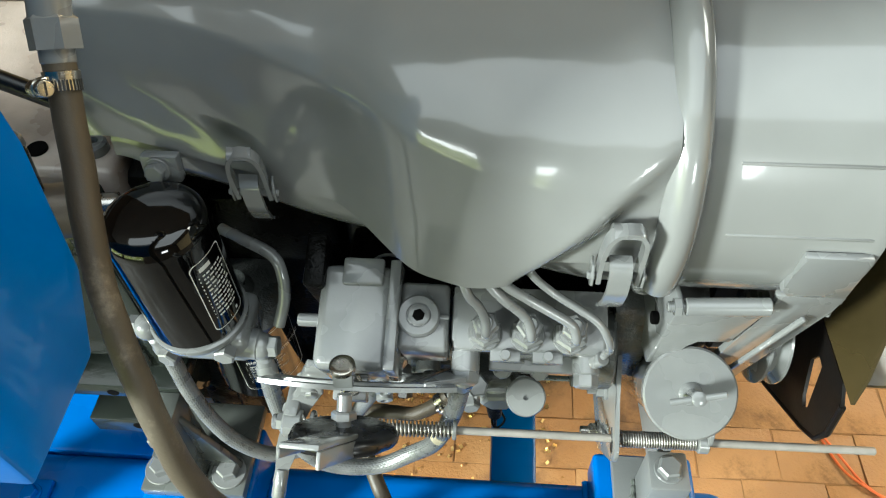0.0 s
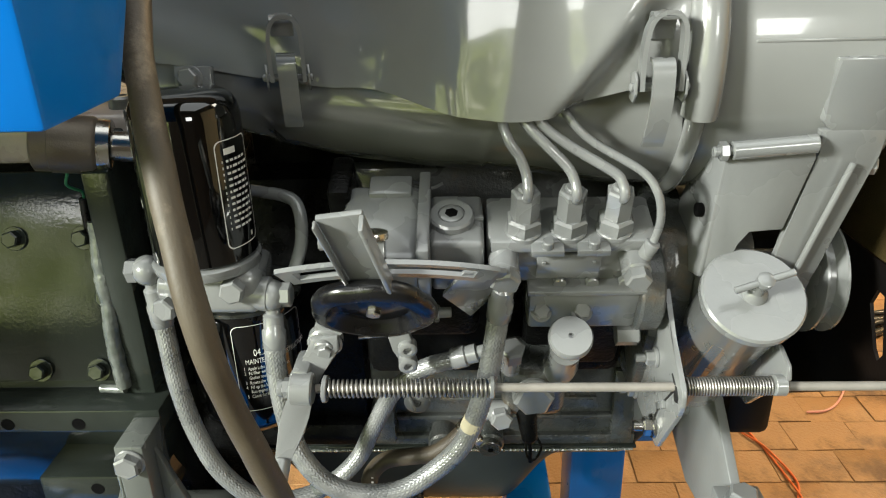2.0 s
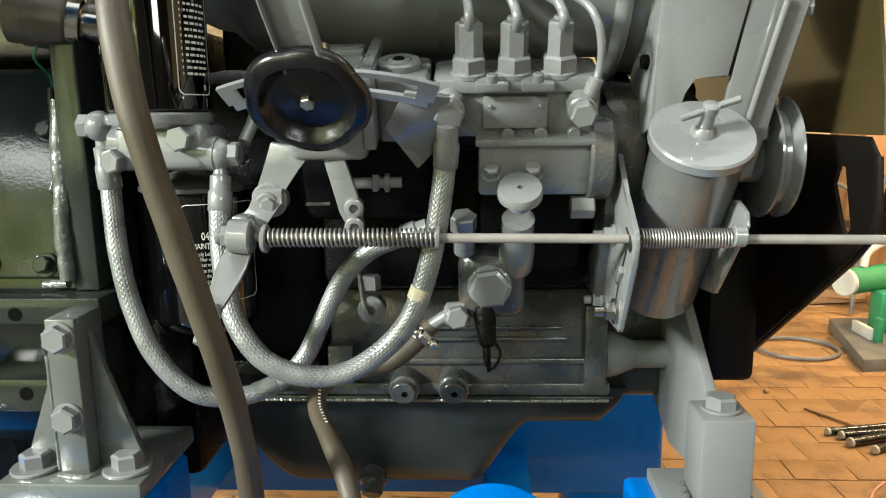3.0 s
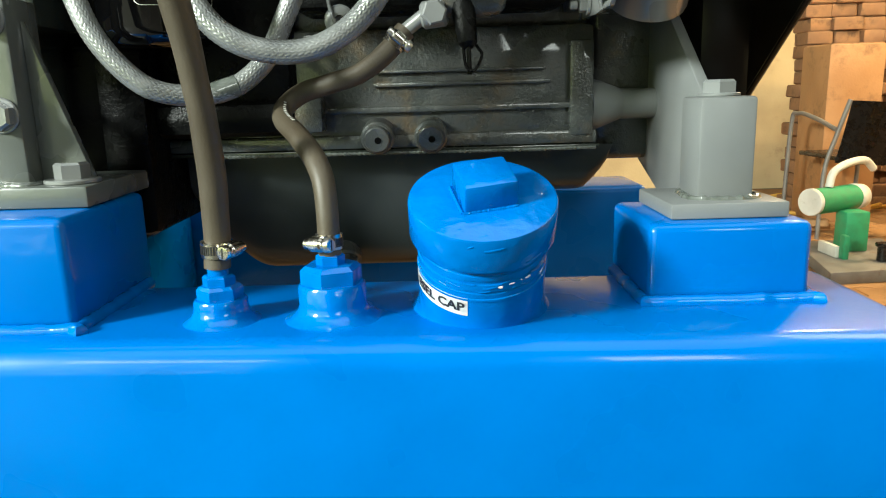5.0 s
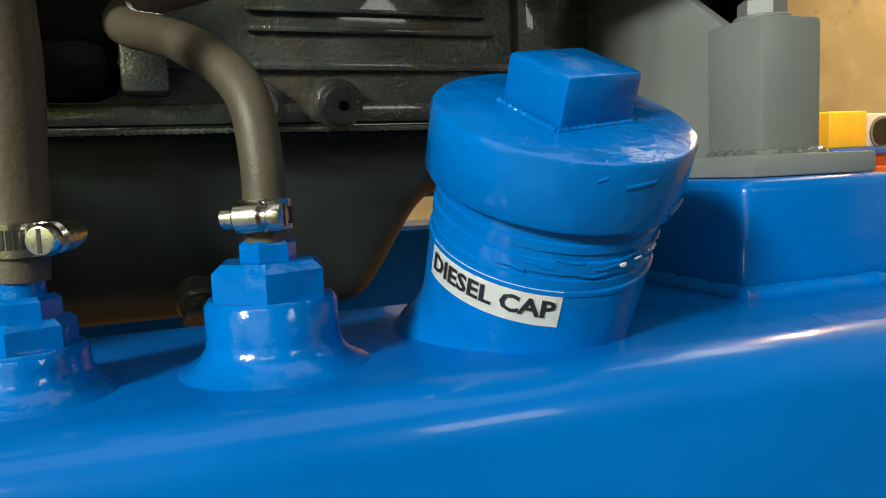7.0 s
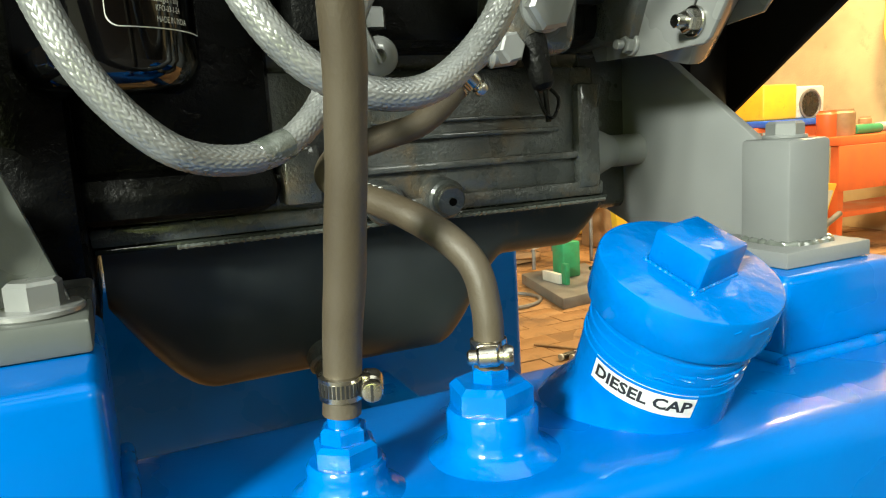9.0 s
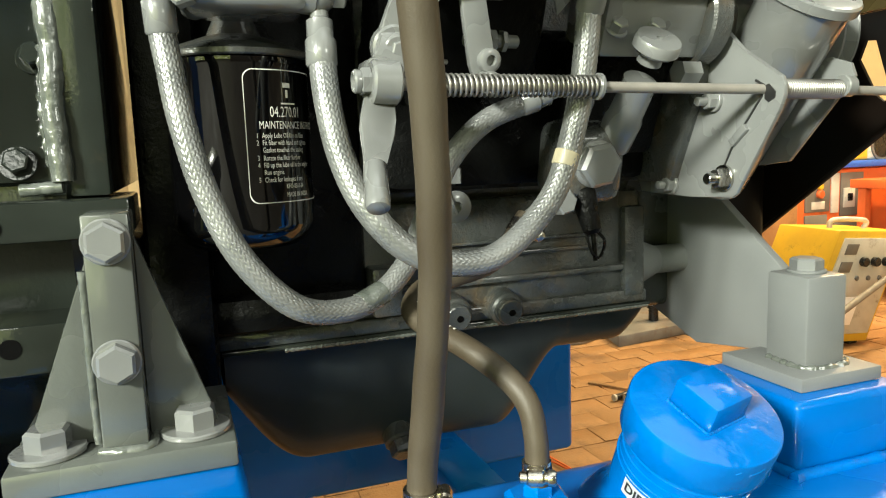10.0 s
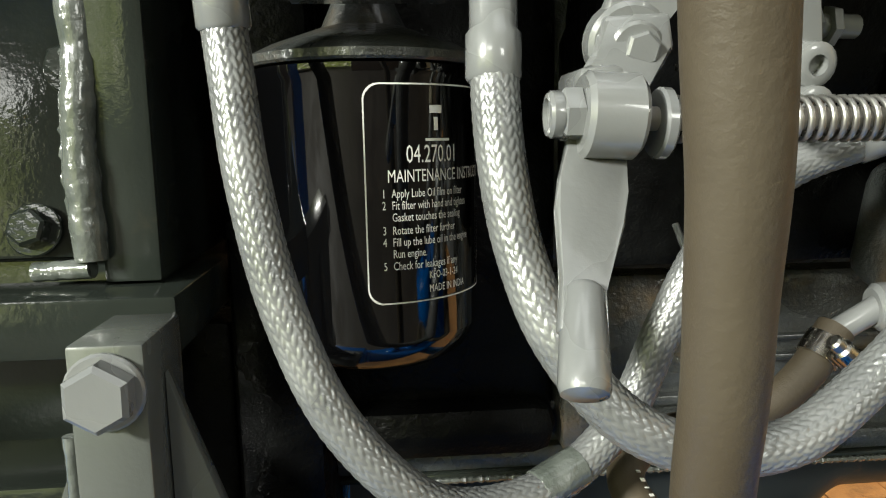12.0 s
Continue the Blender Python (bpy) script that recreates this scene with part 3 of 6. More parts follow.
part("base_plate", b, DULL_GREY, foot)
b = B()
span(b, (0.143, 0.012, 0.064), (0.184, 0.054, 0.139), 0.003)
post = part("post", b, DULL_GREY, foot)
b = B()
bead(b, [(0.142, 0.05, 0.0665), (0.142, 0.011, 0.0665), (0.185, 0.011, 0.0665), (0.185, 0.05, 0.0665)], 0.003, 9)
part("weld_seam", b, WELD, post)
b = B()
prism(b, yz(0.160, [(0.055, 0.067), (0.16, 0.050), (0.235, 0.075), (0.26, 0.19), (0.20, 0.25), (0.16, 0.215), (0.055, 0.139)]), (1, 0, 0), 0.009, 0.001)
part("gusset_plate", b, DULL_GREY, foot)
b = B()
rod(b, (0.092, 0.187, 0.132), (0.162, 0.187, 0.132), 0.014, 24)
lathe(b, (0.099, 0.187, 0.132), (1, 0, 0), [(0.024, 0), (0.022, 0.01), (0.014, 0.03)], 24)
part("spacer_tube", b, DULL_GREY, foot)
b = B()
bolt(b, (0.163, 0.033, 0.139), (0, 0, 1), 0.022, 0.012, 1.18, 0.2)
part("bolt", b, DULL_GREY, foot)

# mounting bracket at the generator end
brk = thing("generator_mount", (-0.347, 0.03, 0.075), "grey steel bracket with gussets bolted on a blue block", "bracket")
b = B()
span(b, (-0.405, -0.004, 0.0753), (-0.289, 0.105, 0.0905), 0.002)
part("base_plate", b, BRACKET, brk)
b = B()
span(b, (-0.3585, 0.009, 0.089), (-0.3350, 0.050, 0.2195), 0.0015)
bar = part("upright", b, BRACKET, brk)
b = B()
fillet(b, [(-0.360, 0.010, 0.0905), (-0.347, 0.006, 0.0905), (-0.333, 0.010, 0.0905), (-0.333, 0.05, 0.0905)], 0.003, 12)
fillet(b, [(-0.360, 0.012, 0.095), (-0.3605, 0.012, 0.13), (-0.3602, 0.012, 0.19)], 0.0022, 13)
part("weld_seam", b, WELD, bar)
for pts in ([(-0.359, 0.026, 0.091), (-0.398, 0.026, 0.091), (-0.359, 0.026, 0.196)], [(-0.3345, 0.026, 0.091), (-0.3345, 0.026, 0.205), (-0.296, 0.026, 0.091)]):
    b = B()
    prism(b, pts, (0, 1, 0), 0.007, 0.0006)
    part("gusset", b, BRACKET, brk)
for z in (0.205, 0.140):
    b = B()
    bolt(b, (-0.347, 0.009, z), (0, -1, 0), 0.019, 0.010, 0, 0.5)
    rod(b, (-0.347, 0.009, z), (-0.347, 0.0065, z), 0.0125, 24, 0.0008)
    part("bolt", b, GREY, brk)
for x in (-0.310, -0.386):
    b = B()
    bolt(b, (x, 0.021, 0.0905), (0, 0, 1), 0.021, 0.015, 1.6, 0.4)
    part("bolt", b, GREY, brk)

# ---- generator end ----
gen = thing("generator", (-0.6, 0.3, 0.02), "olive-grey generator housing bolted to the engine", "generator")
b = B()
prism(b, yz(-0.369, [(0.073, 0.2265), (0.073, 0.43), (0.11, 0.455), (0.50, 0.455), (0.50, 0.2265)]), (1, 0, 0), 0.022, 0.002)
fl = part("end_flange", b, GREEN_GREY, gen)
# Added block that keeps the side light out from under the barrel.
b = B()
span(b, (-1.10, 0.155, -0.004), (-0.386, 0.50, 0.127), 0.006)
part("light_block", b, DARK, gen, "black block added under the generator to stop side light")
b = B()
fillet(b, [(-0.3720, 0.071, 0.236), (-0.3735, 0.073, 0.28), (-0.3720, 0.076, 0.31), (-0.373, 0.080, 0.345), (-0.372, 0.086, 0.385)], 0.0068, 31)
fillet(b, [(-0.395, 0.075, 0.2315), (-0.372, 0.071, 0.233)], 0.004, 33)
bead(b, [(-0.3765, 0.074, 0.245), (-0.3785, 0.076, 0.275), (-0.3765, 0.079, 0.315)], 0.0034, 35)
part("weld_seam", b, WELD, fl)
b = B()
rod(b, (-1.1, 0.30, 0.21), (-0.363, 0.30, 0.21), 0.215, 64, 0.01)
part("housing_barrel", b, GREEN_GREY, gen)
b = B()
prism(b, [(-0.62, 0.079, 0.236), (-0.378, 0.079, 0.236), (-0.378, 0.128, 0.415), (-0.62, 0.128, 0.415)], (0, 1, -0.27), 0.02, 0.002)
cov = part("cover_plate", b, GREEN_GREY, gen)
for x, y, z in ((-0.396, 0.080, 0.247), (-0.448, 0.080, 0.247), (-0.400, 0.1115, 0.360), (-0.46, 0.1115, 0.360), (-0.384, 0.098, 0.310)):
    b = B()
    bolt(b, (x, y + 0.001, z), (0, -1, 0.27), 0.013, 0.010, 1.4, 0.3)
    part("bolt", b, GREEN_GREY, cov)
b = B()
span(b, (-0.80, 0.050, 0.203), (-0.336, 0.15, 0.2255), 0.002)
rail = part("channel_rail", b, GREEN_GREY, gen, "grey channel rail with black discs for its holes")
b = B()
span(b, (-0.455, 0.046, 0.128), (-0.362, 0.15, 0.157), 0.002)
part("lower_rail", b, GREEN_GREY, gen)
# Web between the rails in near-black: the gap's shade is its colour.
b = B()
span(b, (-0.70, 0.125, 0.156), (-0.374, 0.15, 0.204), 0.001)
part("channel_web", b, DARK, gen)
# Discs laid on the rails; their black is the shade of the holes.
for x, z in ((-0.408, 0.212), (-0.47, 0.212), (-0.404, 0.1445)):
    b = B()
    y = 0.0503 if z > 0.2 else 0.0463
    rod(b, (x, y, z), (x, y - 0.0008, z), 0.0058, 20)
    part("hole", b, HOLE, rail)

# ---- air cowl drum ----
cowl = thing("air_cowl", (-0.05, 0.13, 0.51), "glossy grey sheet-metal air cowl with sprung latches", "cowl")
YC, ZC = 0.131, 0.510


def smooth(a, b, x):
    t = max(0.0, min(1.0, (x - a) / (b - a)))
    return t * t * (3 - 2 * t)


def cowl_axis(x):
    k = smooth(0.06, -0.34, x)
    return YC + 0.062 * k, ZC + 0.012 * k, 0.115 - 0.033 * k


def lip_z(x):
    return 0.486 + 0.005 * smooth(-0.02, -0.12, x) + 0.014 * smooth(-0.17, -0.32, x) + 0.014 * smooth(-0.015, 0.055, x)


b = B()
cols = []
for i in range(121):
    x = 0.073 - i / 120 * 0.410
    yc, zc, r = cowl_axis(x)
    a0 = math.asin(max(-0.95, min(0.95, (lip_z(x) - zc) / r)))
    crease = 0.42 + 0.55 * smooth(0.03, -0.30, x)
    col = []
    for j in range(121):
        a = a0 + (math.radians(200) - a0) * j / 120
        # the nose stands out over the pipes and dies away on a slanted fold towards the rim
        fold = -0.016 + 0.090 * min(1.0, (a - a0) / 0.75)
        nose = (0.021 + 0.010 * smooth(-0.005, -0.050, x)) * (1 - smooth(fold - 0.006, fold + 0.024, x)) * (1 - smooth(-0.070, -0.150, x))
        r0, r1 = r + nose, r + 0.0045 + 0.60 * nose
        if a < crease:
            base = r0 * r1 * math.sin(crease - a0) / (r0 * math.sin(a - a0) + r1 * math.sin(crease - a))
        else:
            base = r + (r1 - r) * math.exp(-((a - crease) / 0.55) ** 2)
        bow = 0.0022 * math.sin(math.pi * max(0.0, min(1.0, (a - a0) / (crease - a0))))
        dent = 0.004 * math.exp(-((x + 0.15) / 0.03) ** 2 - ((a - 0.45) / 0.22) ** 2)
        ridge = 0.0019 * math.sin((x + a * 0.05) * 60 + 3 * noise.noise(Vector((x * 9, a, 1)))) * math.exp(-((a - a0 - 0.2) / 0.45) ** 2) * smooth(-0.03, -0.10, x)
        wob = 0.0021 * noise.noise(Vector((x * 14, a * 1.6, 3.1))) + 0.0005 * noise.noise(Vector((x * 45, a * 5, 9.0)))
        rr = base + bow - dent + ridge + wob
        col.append(b.verts.new((x, yc - rr * math.cos(a), zc + rr * math.sin(a))))
    inner = b.verts.new((x, col[0].co.y + 0.014, col[0].co.z + 0.001))
    cols.append([inner, *col])
for p, q in zip(cols, cols[1:]):
    for j in range(len(p) - 1):
        b.faces.new((p[j], q[j], q[j + 1], p[j + 1]))
b.faces.new(cols[-1])
b.faces.new(cols[0][::-1])
part("upper_shell", b, SHEET, cowl, angle=55)
b = B()
cols = []
for i in range(81):
    x = 0.076 - i / 80 * 0.400
    yc, zc, r = cowl_axis(x)
    r -= 0.006 + 0.004 * smooth(0.05, -0.02, x) * (1 - smooth(-0.11, -0.19, x)) - 0.013 * smooth(0.0, -0.16, x)
    low = 0.412 + 0.030 * smooth(-0.212, -0.236, x) + 0.040 * smooth(-0.235, -0.324, x)
    top = 2
    a1 = -100 if low < zc - r * 0.985 else math.degrees(math.asin(max(-0.99, (low - zc) / r)))
    col = []
    for j in range(25):
        deg = top + (a1 - top) * j / 24
        rr = r - 0.020 * smooth(-34, -6, deg)
        a = radians(deg)
        col.append(b.verts.new((x, yc - rr * math.cos(a), zc + rr * math.sin(a) + 0.0012 * noise.noise(Vector((x * 16, j * 0.3, 6))))))
    cols.append(col)
for p, q in zip(cols, cols[1:]):
    for j in range(24):
        b.faces.new((p[j], p[j + 1], q[j + 1], q[j]))
b.faces.new(cols[-1])
part("lower_shell", b, SHEET, cowl)
b = B()
line = [Vector((0.0805, YC - 0.1165 * math.cos(a), ZC + 0.1165 * math.sin(a))) for a in [radians(-15 + 210 * k / 70) for k in range(71)]]
sweep(b, line, 0.0122, 20)
part("rim_bead", b, SHEET, cowl)
b = B()
line = [Vector((0.0805, YC - 0.112 * math.cos(a), ZC + 0.112 * math.sin(a))) for a in [radians(-110 + 94 * k / 40) for k in range(41)]]
sweep(b, line, 0.0068, 14)
part("rim_flange", b, SHEET, cowl)
b = B()
lathe(b, (0.084, YC, ZC), (1, 0, 0), [(0.108, 0), (0.111, 0.004), (0.1115, 0.03), (0.1115, 0.114), (0.1128, 0.117), (0.1128, 0.124),
      (0.108, 0.1275), (0.09, 0.130), (0, 0.131)], 96)
drum = part("fan_drum", b, SHEET, cowl)
for dz in (0.0155, 0.0600):
    b = B()
    ys = YC - math.sqrt(0.1115 ** 2 - dz ** 2)
    span(b, (0.112, ys - 0.0010, ZC + dz - 0.0010), (0.200, ys + 0.006, ZC + dz + 0.0010), 0.0006)
    part("seam", b, SHEET, drum)


def latch(at, nrm, size=1.0):
    """A sprung over-centre latch: hook above, wire bail, curved strap below."""
    at, n = Vector(at), Vector(nrm).normalized()
    x = Vector((1, 0, 0))
    up = n.cross(x).normalized()
    if up.z < 0:
        up = -up
    s = size

    def P(a, c, d):
        return at + x * a * s + up * c * s + n * d * s
    def band(path, across, half, thick, mat, name, parent, label=""):
        """A flat strip along a path, wide across and thin the other way."""
        b = B()
        sp = spline(path, 36)
        rows_ = []
        for i, p in enumerate(sp):
            t = (sp[min(i + 1, len(sp) - 1)] - sp[max(i - 1, 0)]).normalized()
            o = across.cross(t).normalized()
            rows_.append([b.verts.new(p + across * w * half * s + o * k * thick * s / 2) for w, k in ((-1, -1), (1, -1), (1, 1), (-1, 1))])
        for p, q in zip(rows_, rows_[1:]):
            for k in range(4):
                b.faces.new((p[k], p[(k + 1) % 4], q[(k + 1) % 4], q[k]))
        b.faces.new(rows_[0]); b.faces.new(rows_[-1][::-1])
        bmesh.ops.bevel(b, geom=[e for e in b.edges if len(e.link_faces) == 2 and e.calc_face_angle(0) > 1.0], offset=0.0006, segments=1, affect="EDGES")
        return part(name, b, mat, parent, label)
    l = band([P(-0.0120, -0.004, 0.009), P(-0.0122, 0.010, 0.009), P(-0.0118, 0.024, 0.010), P(-0.0095, 0.036, 0.010), P(-0.004, 0.0425, 0.010), P(0.004, 0.0435, 0.010), P(0.0095, 0.040, 0.010),
              P(0.0122, 0.032, 0.010), P(0.0124, 0.014, 0.009), P(0.0122, -0.004, 0.009)], n, 0.0050, 0.0030, GREY, "latch_yoke", cowl)
    band([P(0, 0.0405, 0.0145), P(0, 0.043, 0.010), P(0, 0.042, 0.004), P(0, 0.036, 0.0005), P(0, 0.027, -0.002)], x, 0.0085, 0.0024, GREY, "hook", l)
    band([P(0, 0.015, 0.006), P(0, 0.0145, 0.0125), P(0, 0.009, 0.0165), P(0, -0.003, 0.0175), P(0, -0.010, 0.0170), P(0, -0.024, 0.0125), P(0, -0.036, 0.0060), P(0, -0.042, 0.0015)], x, 0.0070, 0.0026, GREY, "strap", l)
    for sd in (-1, 1):
        b = B()
        prism(b, [P(sd * 0.0150, c, d) for c, d in ((-0.011, -0.002), (-0.012, 0.008), (-0.006, 0.014), (0.003, 0.014), (0.008, 0.008), (0.006, -0.002))], x * sd, 0.0016, 0.0004)
        part("ear", b, GREY, l)
    b = B()
    rod(b, P(-0.0190, -0.002, 0.008), P(0.0190, -0.002, 0.008), 0.0028 * s, 14, 0.0008)
    part("pivot_pin", b, GREY, l)


latch((0.049, 0.012, 0.503), (0, -1, 0.02), 0.98)
latch((-0.200, 0.073, 0.503), (0.25, -1, -0.1), 0.95)

# ---- injection pump and governor, leaning forward ----
LEAN = radians(21)
PV = Vector((0, -math.sin(LEAN), math.cos(LEAN)))
PW = Vector((0, -math.cos(LEAN), -math.sin(LEAN)))
PX = Vector((1, 0, 0))
PO = Vector((0, 0, 0.425))
PROT = Matrix((PX, -PW, PV)).transposed()


def pl(u, v, w):
    """A place in the pump's own directions: along, up, outward."""
    return PO + PX * u + PV * v + PW * w


def pbox(b, u, v, w, bev=0.002, seg=2):
    lo, hi = Vector((u[0], v[0], w[0])), Vector((u[1], v[1], w[1]))
    c, s = (lo + hi) / 2, hi - lo
    return box(b, pl(*c), (s.x, s.z, s.y), bev, PROT, seg)


pump = thing("injection_pump", (0, 0.04, 0.33), "grey-painted three-element diesel injection pump", "pump")
b = B()
pbox(b, (-0.058, 0.062), (-0.080, -0.034), (-0.050, -0.004), 0.004)
pbox(b, (-0.056, 0.060), (-0.045, -0.0335), (-0.040, 0.001), 0.003)
part("pump_body", b, GREY, pump)
b = B()
pbox(b, (-0.026, 0.058), (-0.125, -0.079), (-0.050, 0.004), 0.004)
chamber = part("cam_chamber", b, GREY, pump)
b = B()
pbox(b, (-0.028, 0.060), (-0.082, -0.077), (-0.050, 0.009), 0.0015)
part("ledge", b, GREY, chamber)
b = B()
pbox(b, (-0.022, 0.024), (-0.071, -0.047), (-0.004, 0.0005), 0.001)
plate = part("name_plate", b, GREY, pump, "painted-over blank plate")
for u in (-0.017, 0.019):
    b = B()
    rod(b, pl(u, -0.054, 0.0005), pl(u, -0.054, 0.002), 0.0016, 10, 0.0004)
    part("rivet", b, GREY, plate)
for u in (-0.032, 0.0, 0.032):
    b = B()
    rod(b, pl(u, -0.036, -0.012), pl(u, -0.031, -0.012), 0.0135, 28, 0.001)
    hexagon(b, pl(u, -0.0315, -0.012), PV, 0.0228, 0.0115, 0.5)
    valve = part("delivery_valve", b, GREY, pump)
    b = B()
    hexagon(b, pl(u, -0.0225, -0.012), PV, 0.0172, 0.0255, 0.1 + u * 9)
    rod(b, pl(u, 0.0028, -0.012), pl(u, 0.0062, -0.012), 0.0058, 18, 0.0010)
    part("union_nut", b, GREY, valve)
for u in (-0.016, 0.016):
    b = B()
    pbox(b, (u - 0.0115, u + 0.0115), (-0.041, -0.035), (-0.012, 0.0085), 0.001)
    clampb = part("valve_clamp", b, GREY, pump)
    b = B()
    rod(b, pl(u, -0.041, 0.004), pl(u, -0.029, 0.004), 0.0042, 16, 0.0008)
    part("clamp_screw", b, GREY, clampb)
for u in (-0.004, 0.020, 0.044, -0.045):
    b = B()
    rod(b, pl(u, -0.0755, -0.003), pl(u, -0.0755, 0.003), 0.0050, 16, 0.0008)
    pbox(b, (u - 0.0042, u + 0.0042), (-0.0759, -0.0751), (0.0022, 0.0031), 0.0)
    part("slotted_screw", b, GREY, chamber)
b = B()
rod(b, pl(0.047, -0.052, -0.006), pl(0.047, -0.054, 0.013), 0.0105, 24, 0.0015)
union = part("banjo_union", b, GREY, pump)
b = B()
hexagon(b, pl(0.047, -0.054, 0.012), PW, 0.0165, 0.011, 0.2)
part("banjo_bolt", b, GREY, union)
b = B()
rod(b, pl(0.052, -0.046, 0.004), pl(0.057, -0.033, 0.003), 0.0055, 16, 0.0008)
part("pipe_stub", b, GREY, union)
b = B()
rod(b, pl(-0.046, -0.050, -0.006), pl(-0.046, -0.052, 0.016), 0.0110, 24, 0.0015)
inlet = part("banjo_union", b, GREY, pump)
b = B()
hexagon(b, pl(-0.046, -0.052, 0.015), PW, 0.019, 0.010, 0.25)
part("banjo_bolt", b, GREY, inlet)
for u in (-0.016, 0.015):
    b = B()
    bolt(b, pl(u, -0.106, 0.003), (0, -0.8, 0.6), 0.011, 0.009, 1.3, 0.2)
    part("bolt", b, GREY, chamber)
# Shade under the pump is part of this body's near-black colour.
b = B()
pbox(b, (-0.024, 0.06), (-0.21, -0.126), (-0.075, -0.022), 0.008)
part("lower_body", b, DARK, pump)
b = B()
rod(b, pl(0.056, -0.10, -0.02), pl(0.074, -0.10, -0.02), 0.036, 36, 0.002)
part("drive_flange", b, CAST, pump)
b = B()
hexagon(b, pl(0.045, -0.135, 0.002), (1, 0, 0), 0.016, 0.018, 0.2)
part("side_plug", b, GREY, pump)

# fuel pipes to the cowl
for pts in (
    [pl(-0.032, -0.008, -0.012), (-0.0315, 0.001, 0.432), (-0.0325, 0.005, 0.444), (-0.037, 0.007, 0.456), (-0.0441, 0.0084, 0.4668), (-0.0490, 0.016, 0.480), (-0.052, 0.026, 0.495), (-0.054, 0.05, 0.51)],
    [pl(0.0, -0.008, -0.012), (0.0008, 0.000, 0.431), (-0.0010, 0.003, 0.441), (-0.006, 0.006, 0.450), (-0.0199, 0.0083, 0.4640), (-0.032, 0.014, 0.476), (-0.039, 0.023, 0.489), (-0.042, 0.05, 0.51)],
    [pl(0.032, -0.008, -0.012), (0.0325, 0.000, 0.430), (0.0305, 0.002, 0.439), (0.0250, 0.005, 0.4455), (-0.002, 0.011, 0.461), (-0.020, 0.014, 0.474), (-0.0285, 0.020, 0.487), (-0.032, 0.05, 0.51)],
):
    pipe = thing("injector_pipe", pl(0, 0, 0), "thin grey steel injector pipe bent up into the cowl", "pipe", "injector pipes")
    b = B()
    tube(b, pts, 0.0036, 14, 60)
    part("tube", b, GREY, pipe)
b = B()
tube(b, [pl(0.054, -0.042, 0.004), pl(0.0585, -0.028, 0.0), (0.0585, 0.004, 0.414), (0.0545, 0.002, 0.431), (0.044, 0.008, 0.445), (0.012, 0.018, 0.463), (-0.005, 0.024, 0.480), (-0.012, 0.04, 0.495), (-0.015, 0.06, 0.505)], 0.0030, 12, 70)
solo("leak_off_pipe", b, GREY, "thin grey return pipe looping from the pump", "pipe", pl(0.05, -0.04, 0))

lug_t = thing("cowl_lug", (-0.276, 0.092, 0.497), "small grey lug bolted under the cowl end", "lug")
b = B()
prism(b, [(-0.290, 0.088, 0.484), (-0.262, 0.088, 0.484), (-0.262, 0.092, 0.506), (-0.290, 0.092, 0.506)], (0, 1, -0.2), 0.010, 0.0015)
part("plate", b, GREY, lug_t)
b = B()
bolt(b, (-0.277, 0.0885, 0.497), (0, -1, 0.25), 0.013, 0.009, 1.3, 0.2)
part("bolt", b, GREY, lug_t)

gov = thing("governor", (-0.11, 0.03, 0.36), "grey cast governor housing with a socket plug", "governor")
b = B()
pbox(b, (-0.163, -0.104), (-0.088, -0.029), (-0.062, 0.022), 0.0085, 5)
hous = part("housing", b, GREY, gov)
b = B()
pbox(b, (-0.107, -0.098), (-0.078, -0.020), (-0.064, 0.022), 0.002)
part("joint_flange", b, GREY, hous)
b = B()
pbox(b, (-0.145, -0.112), (-0.035, -0.025), (-0.0665, -0.044), 0.003)
part("raised_pad", b, GREY, hous)
b = B()
pbox(b, (-0.0985, -0.060), (-0.080, -0.0315), (-0.050, 0.004), 0.004, 3)
end = part("end_cover", b, GREY, gov)
b = B()
lathe(b, pl(-0.083, -0.033, -0.022), PV, [(0.0165, 0), (0.0165, 0.006), (0.0150, 0.0075), (0.0098, 0.0075), (0.0095, 0.006), (0, 0.006)], 40)
boss = part("boss", b, GREY, end)
b = B()
lathe(b, pl(-0.083, -0.0275, -0.022), PV, [(0.0088, 0), (0.0088, 0.0018), (0.0075, 0.0026), (0.0044, 0.0026), (0.0042, 0.0008), (0, 0.0008)], 24)
part("socket_plug", b, GREY, boss)
b = B()
hexagon(b, pl(-0.083, -0.0262, -0.022), PV, 0.0085, 0.0022, 0.3)
part("socket", b, HOLE, boss)
b = B()
pbox(b, (-0.072, -0.060), (-0.0325, -0.029), (-0.024, -0.020), 0.0008)
part("boss_rib", b, GREY, end)
b = B()
rod(b, pl(-0.163, -0.052, -0.020), pl(-0.182, -0.052, -0.020), 0.0055, 16, 0.001)
part("stub", b, GREY, gov)
# Flange and lower body carry the shade below the governor in their colour.
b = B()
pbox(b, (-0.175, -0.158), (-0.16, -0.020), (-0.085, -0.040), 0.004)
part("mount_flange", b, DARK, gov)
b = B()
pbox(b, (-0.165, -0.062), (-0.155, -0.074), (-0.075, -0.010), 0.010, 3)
part("lower_housing", b, DARK, gov, "oily lower governor body with shade in its black")
b = B()
tube(b, [(-0.13, 0.085, 0.40), (-0.115, 0.082, 0.415), (-0.10, 0.086, 0.409), (-0.09, 0.088, 0.412)], 0.0014, 8, 24)
part("wire_clip", b, GREY, gov)
b = B()
rod(b, (-0.125, 0.045, 0.318), (-0.085, 0.05, 0.318), 0.0045, 14, 0.0005)
hexagon(b, (-0.107, 0.047, 0.318), (1, 0, 0), 0.013, 0.005)
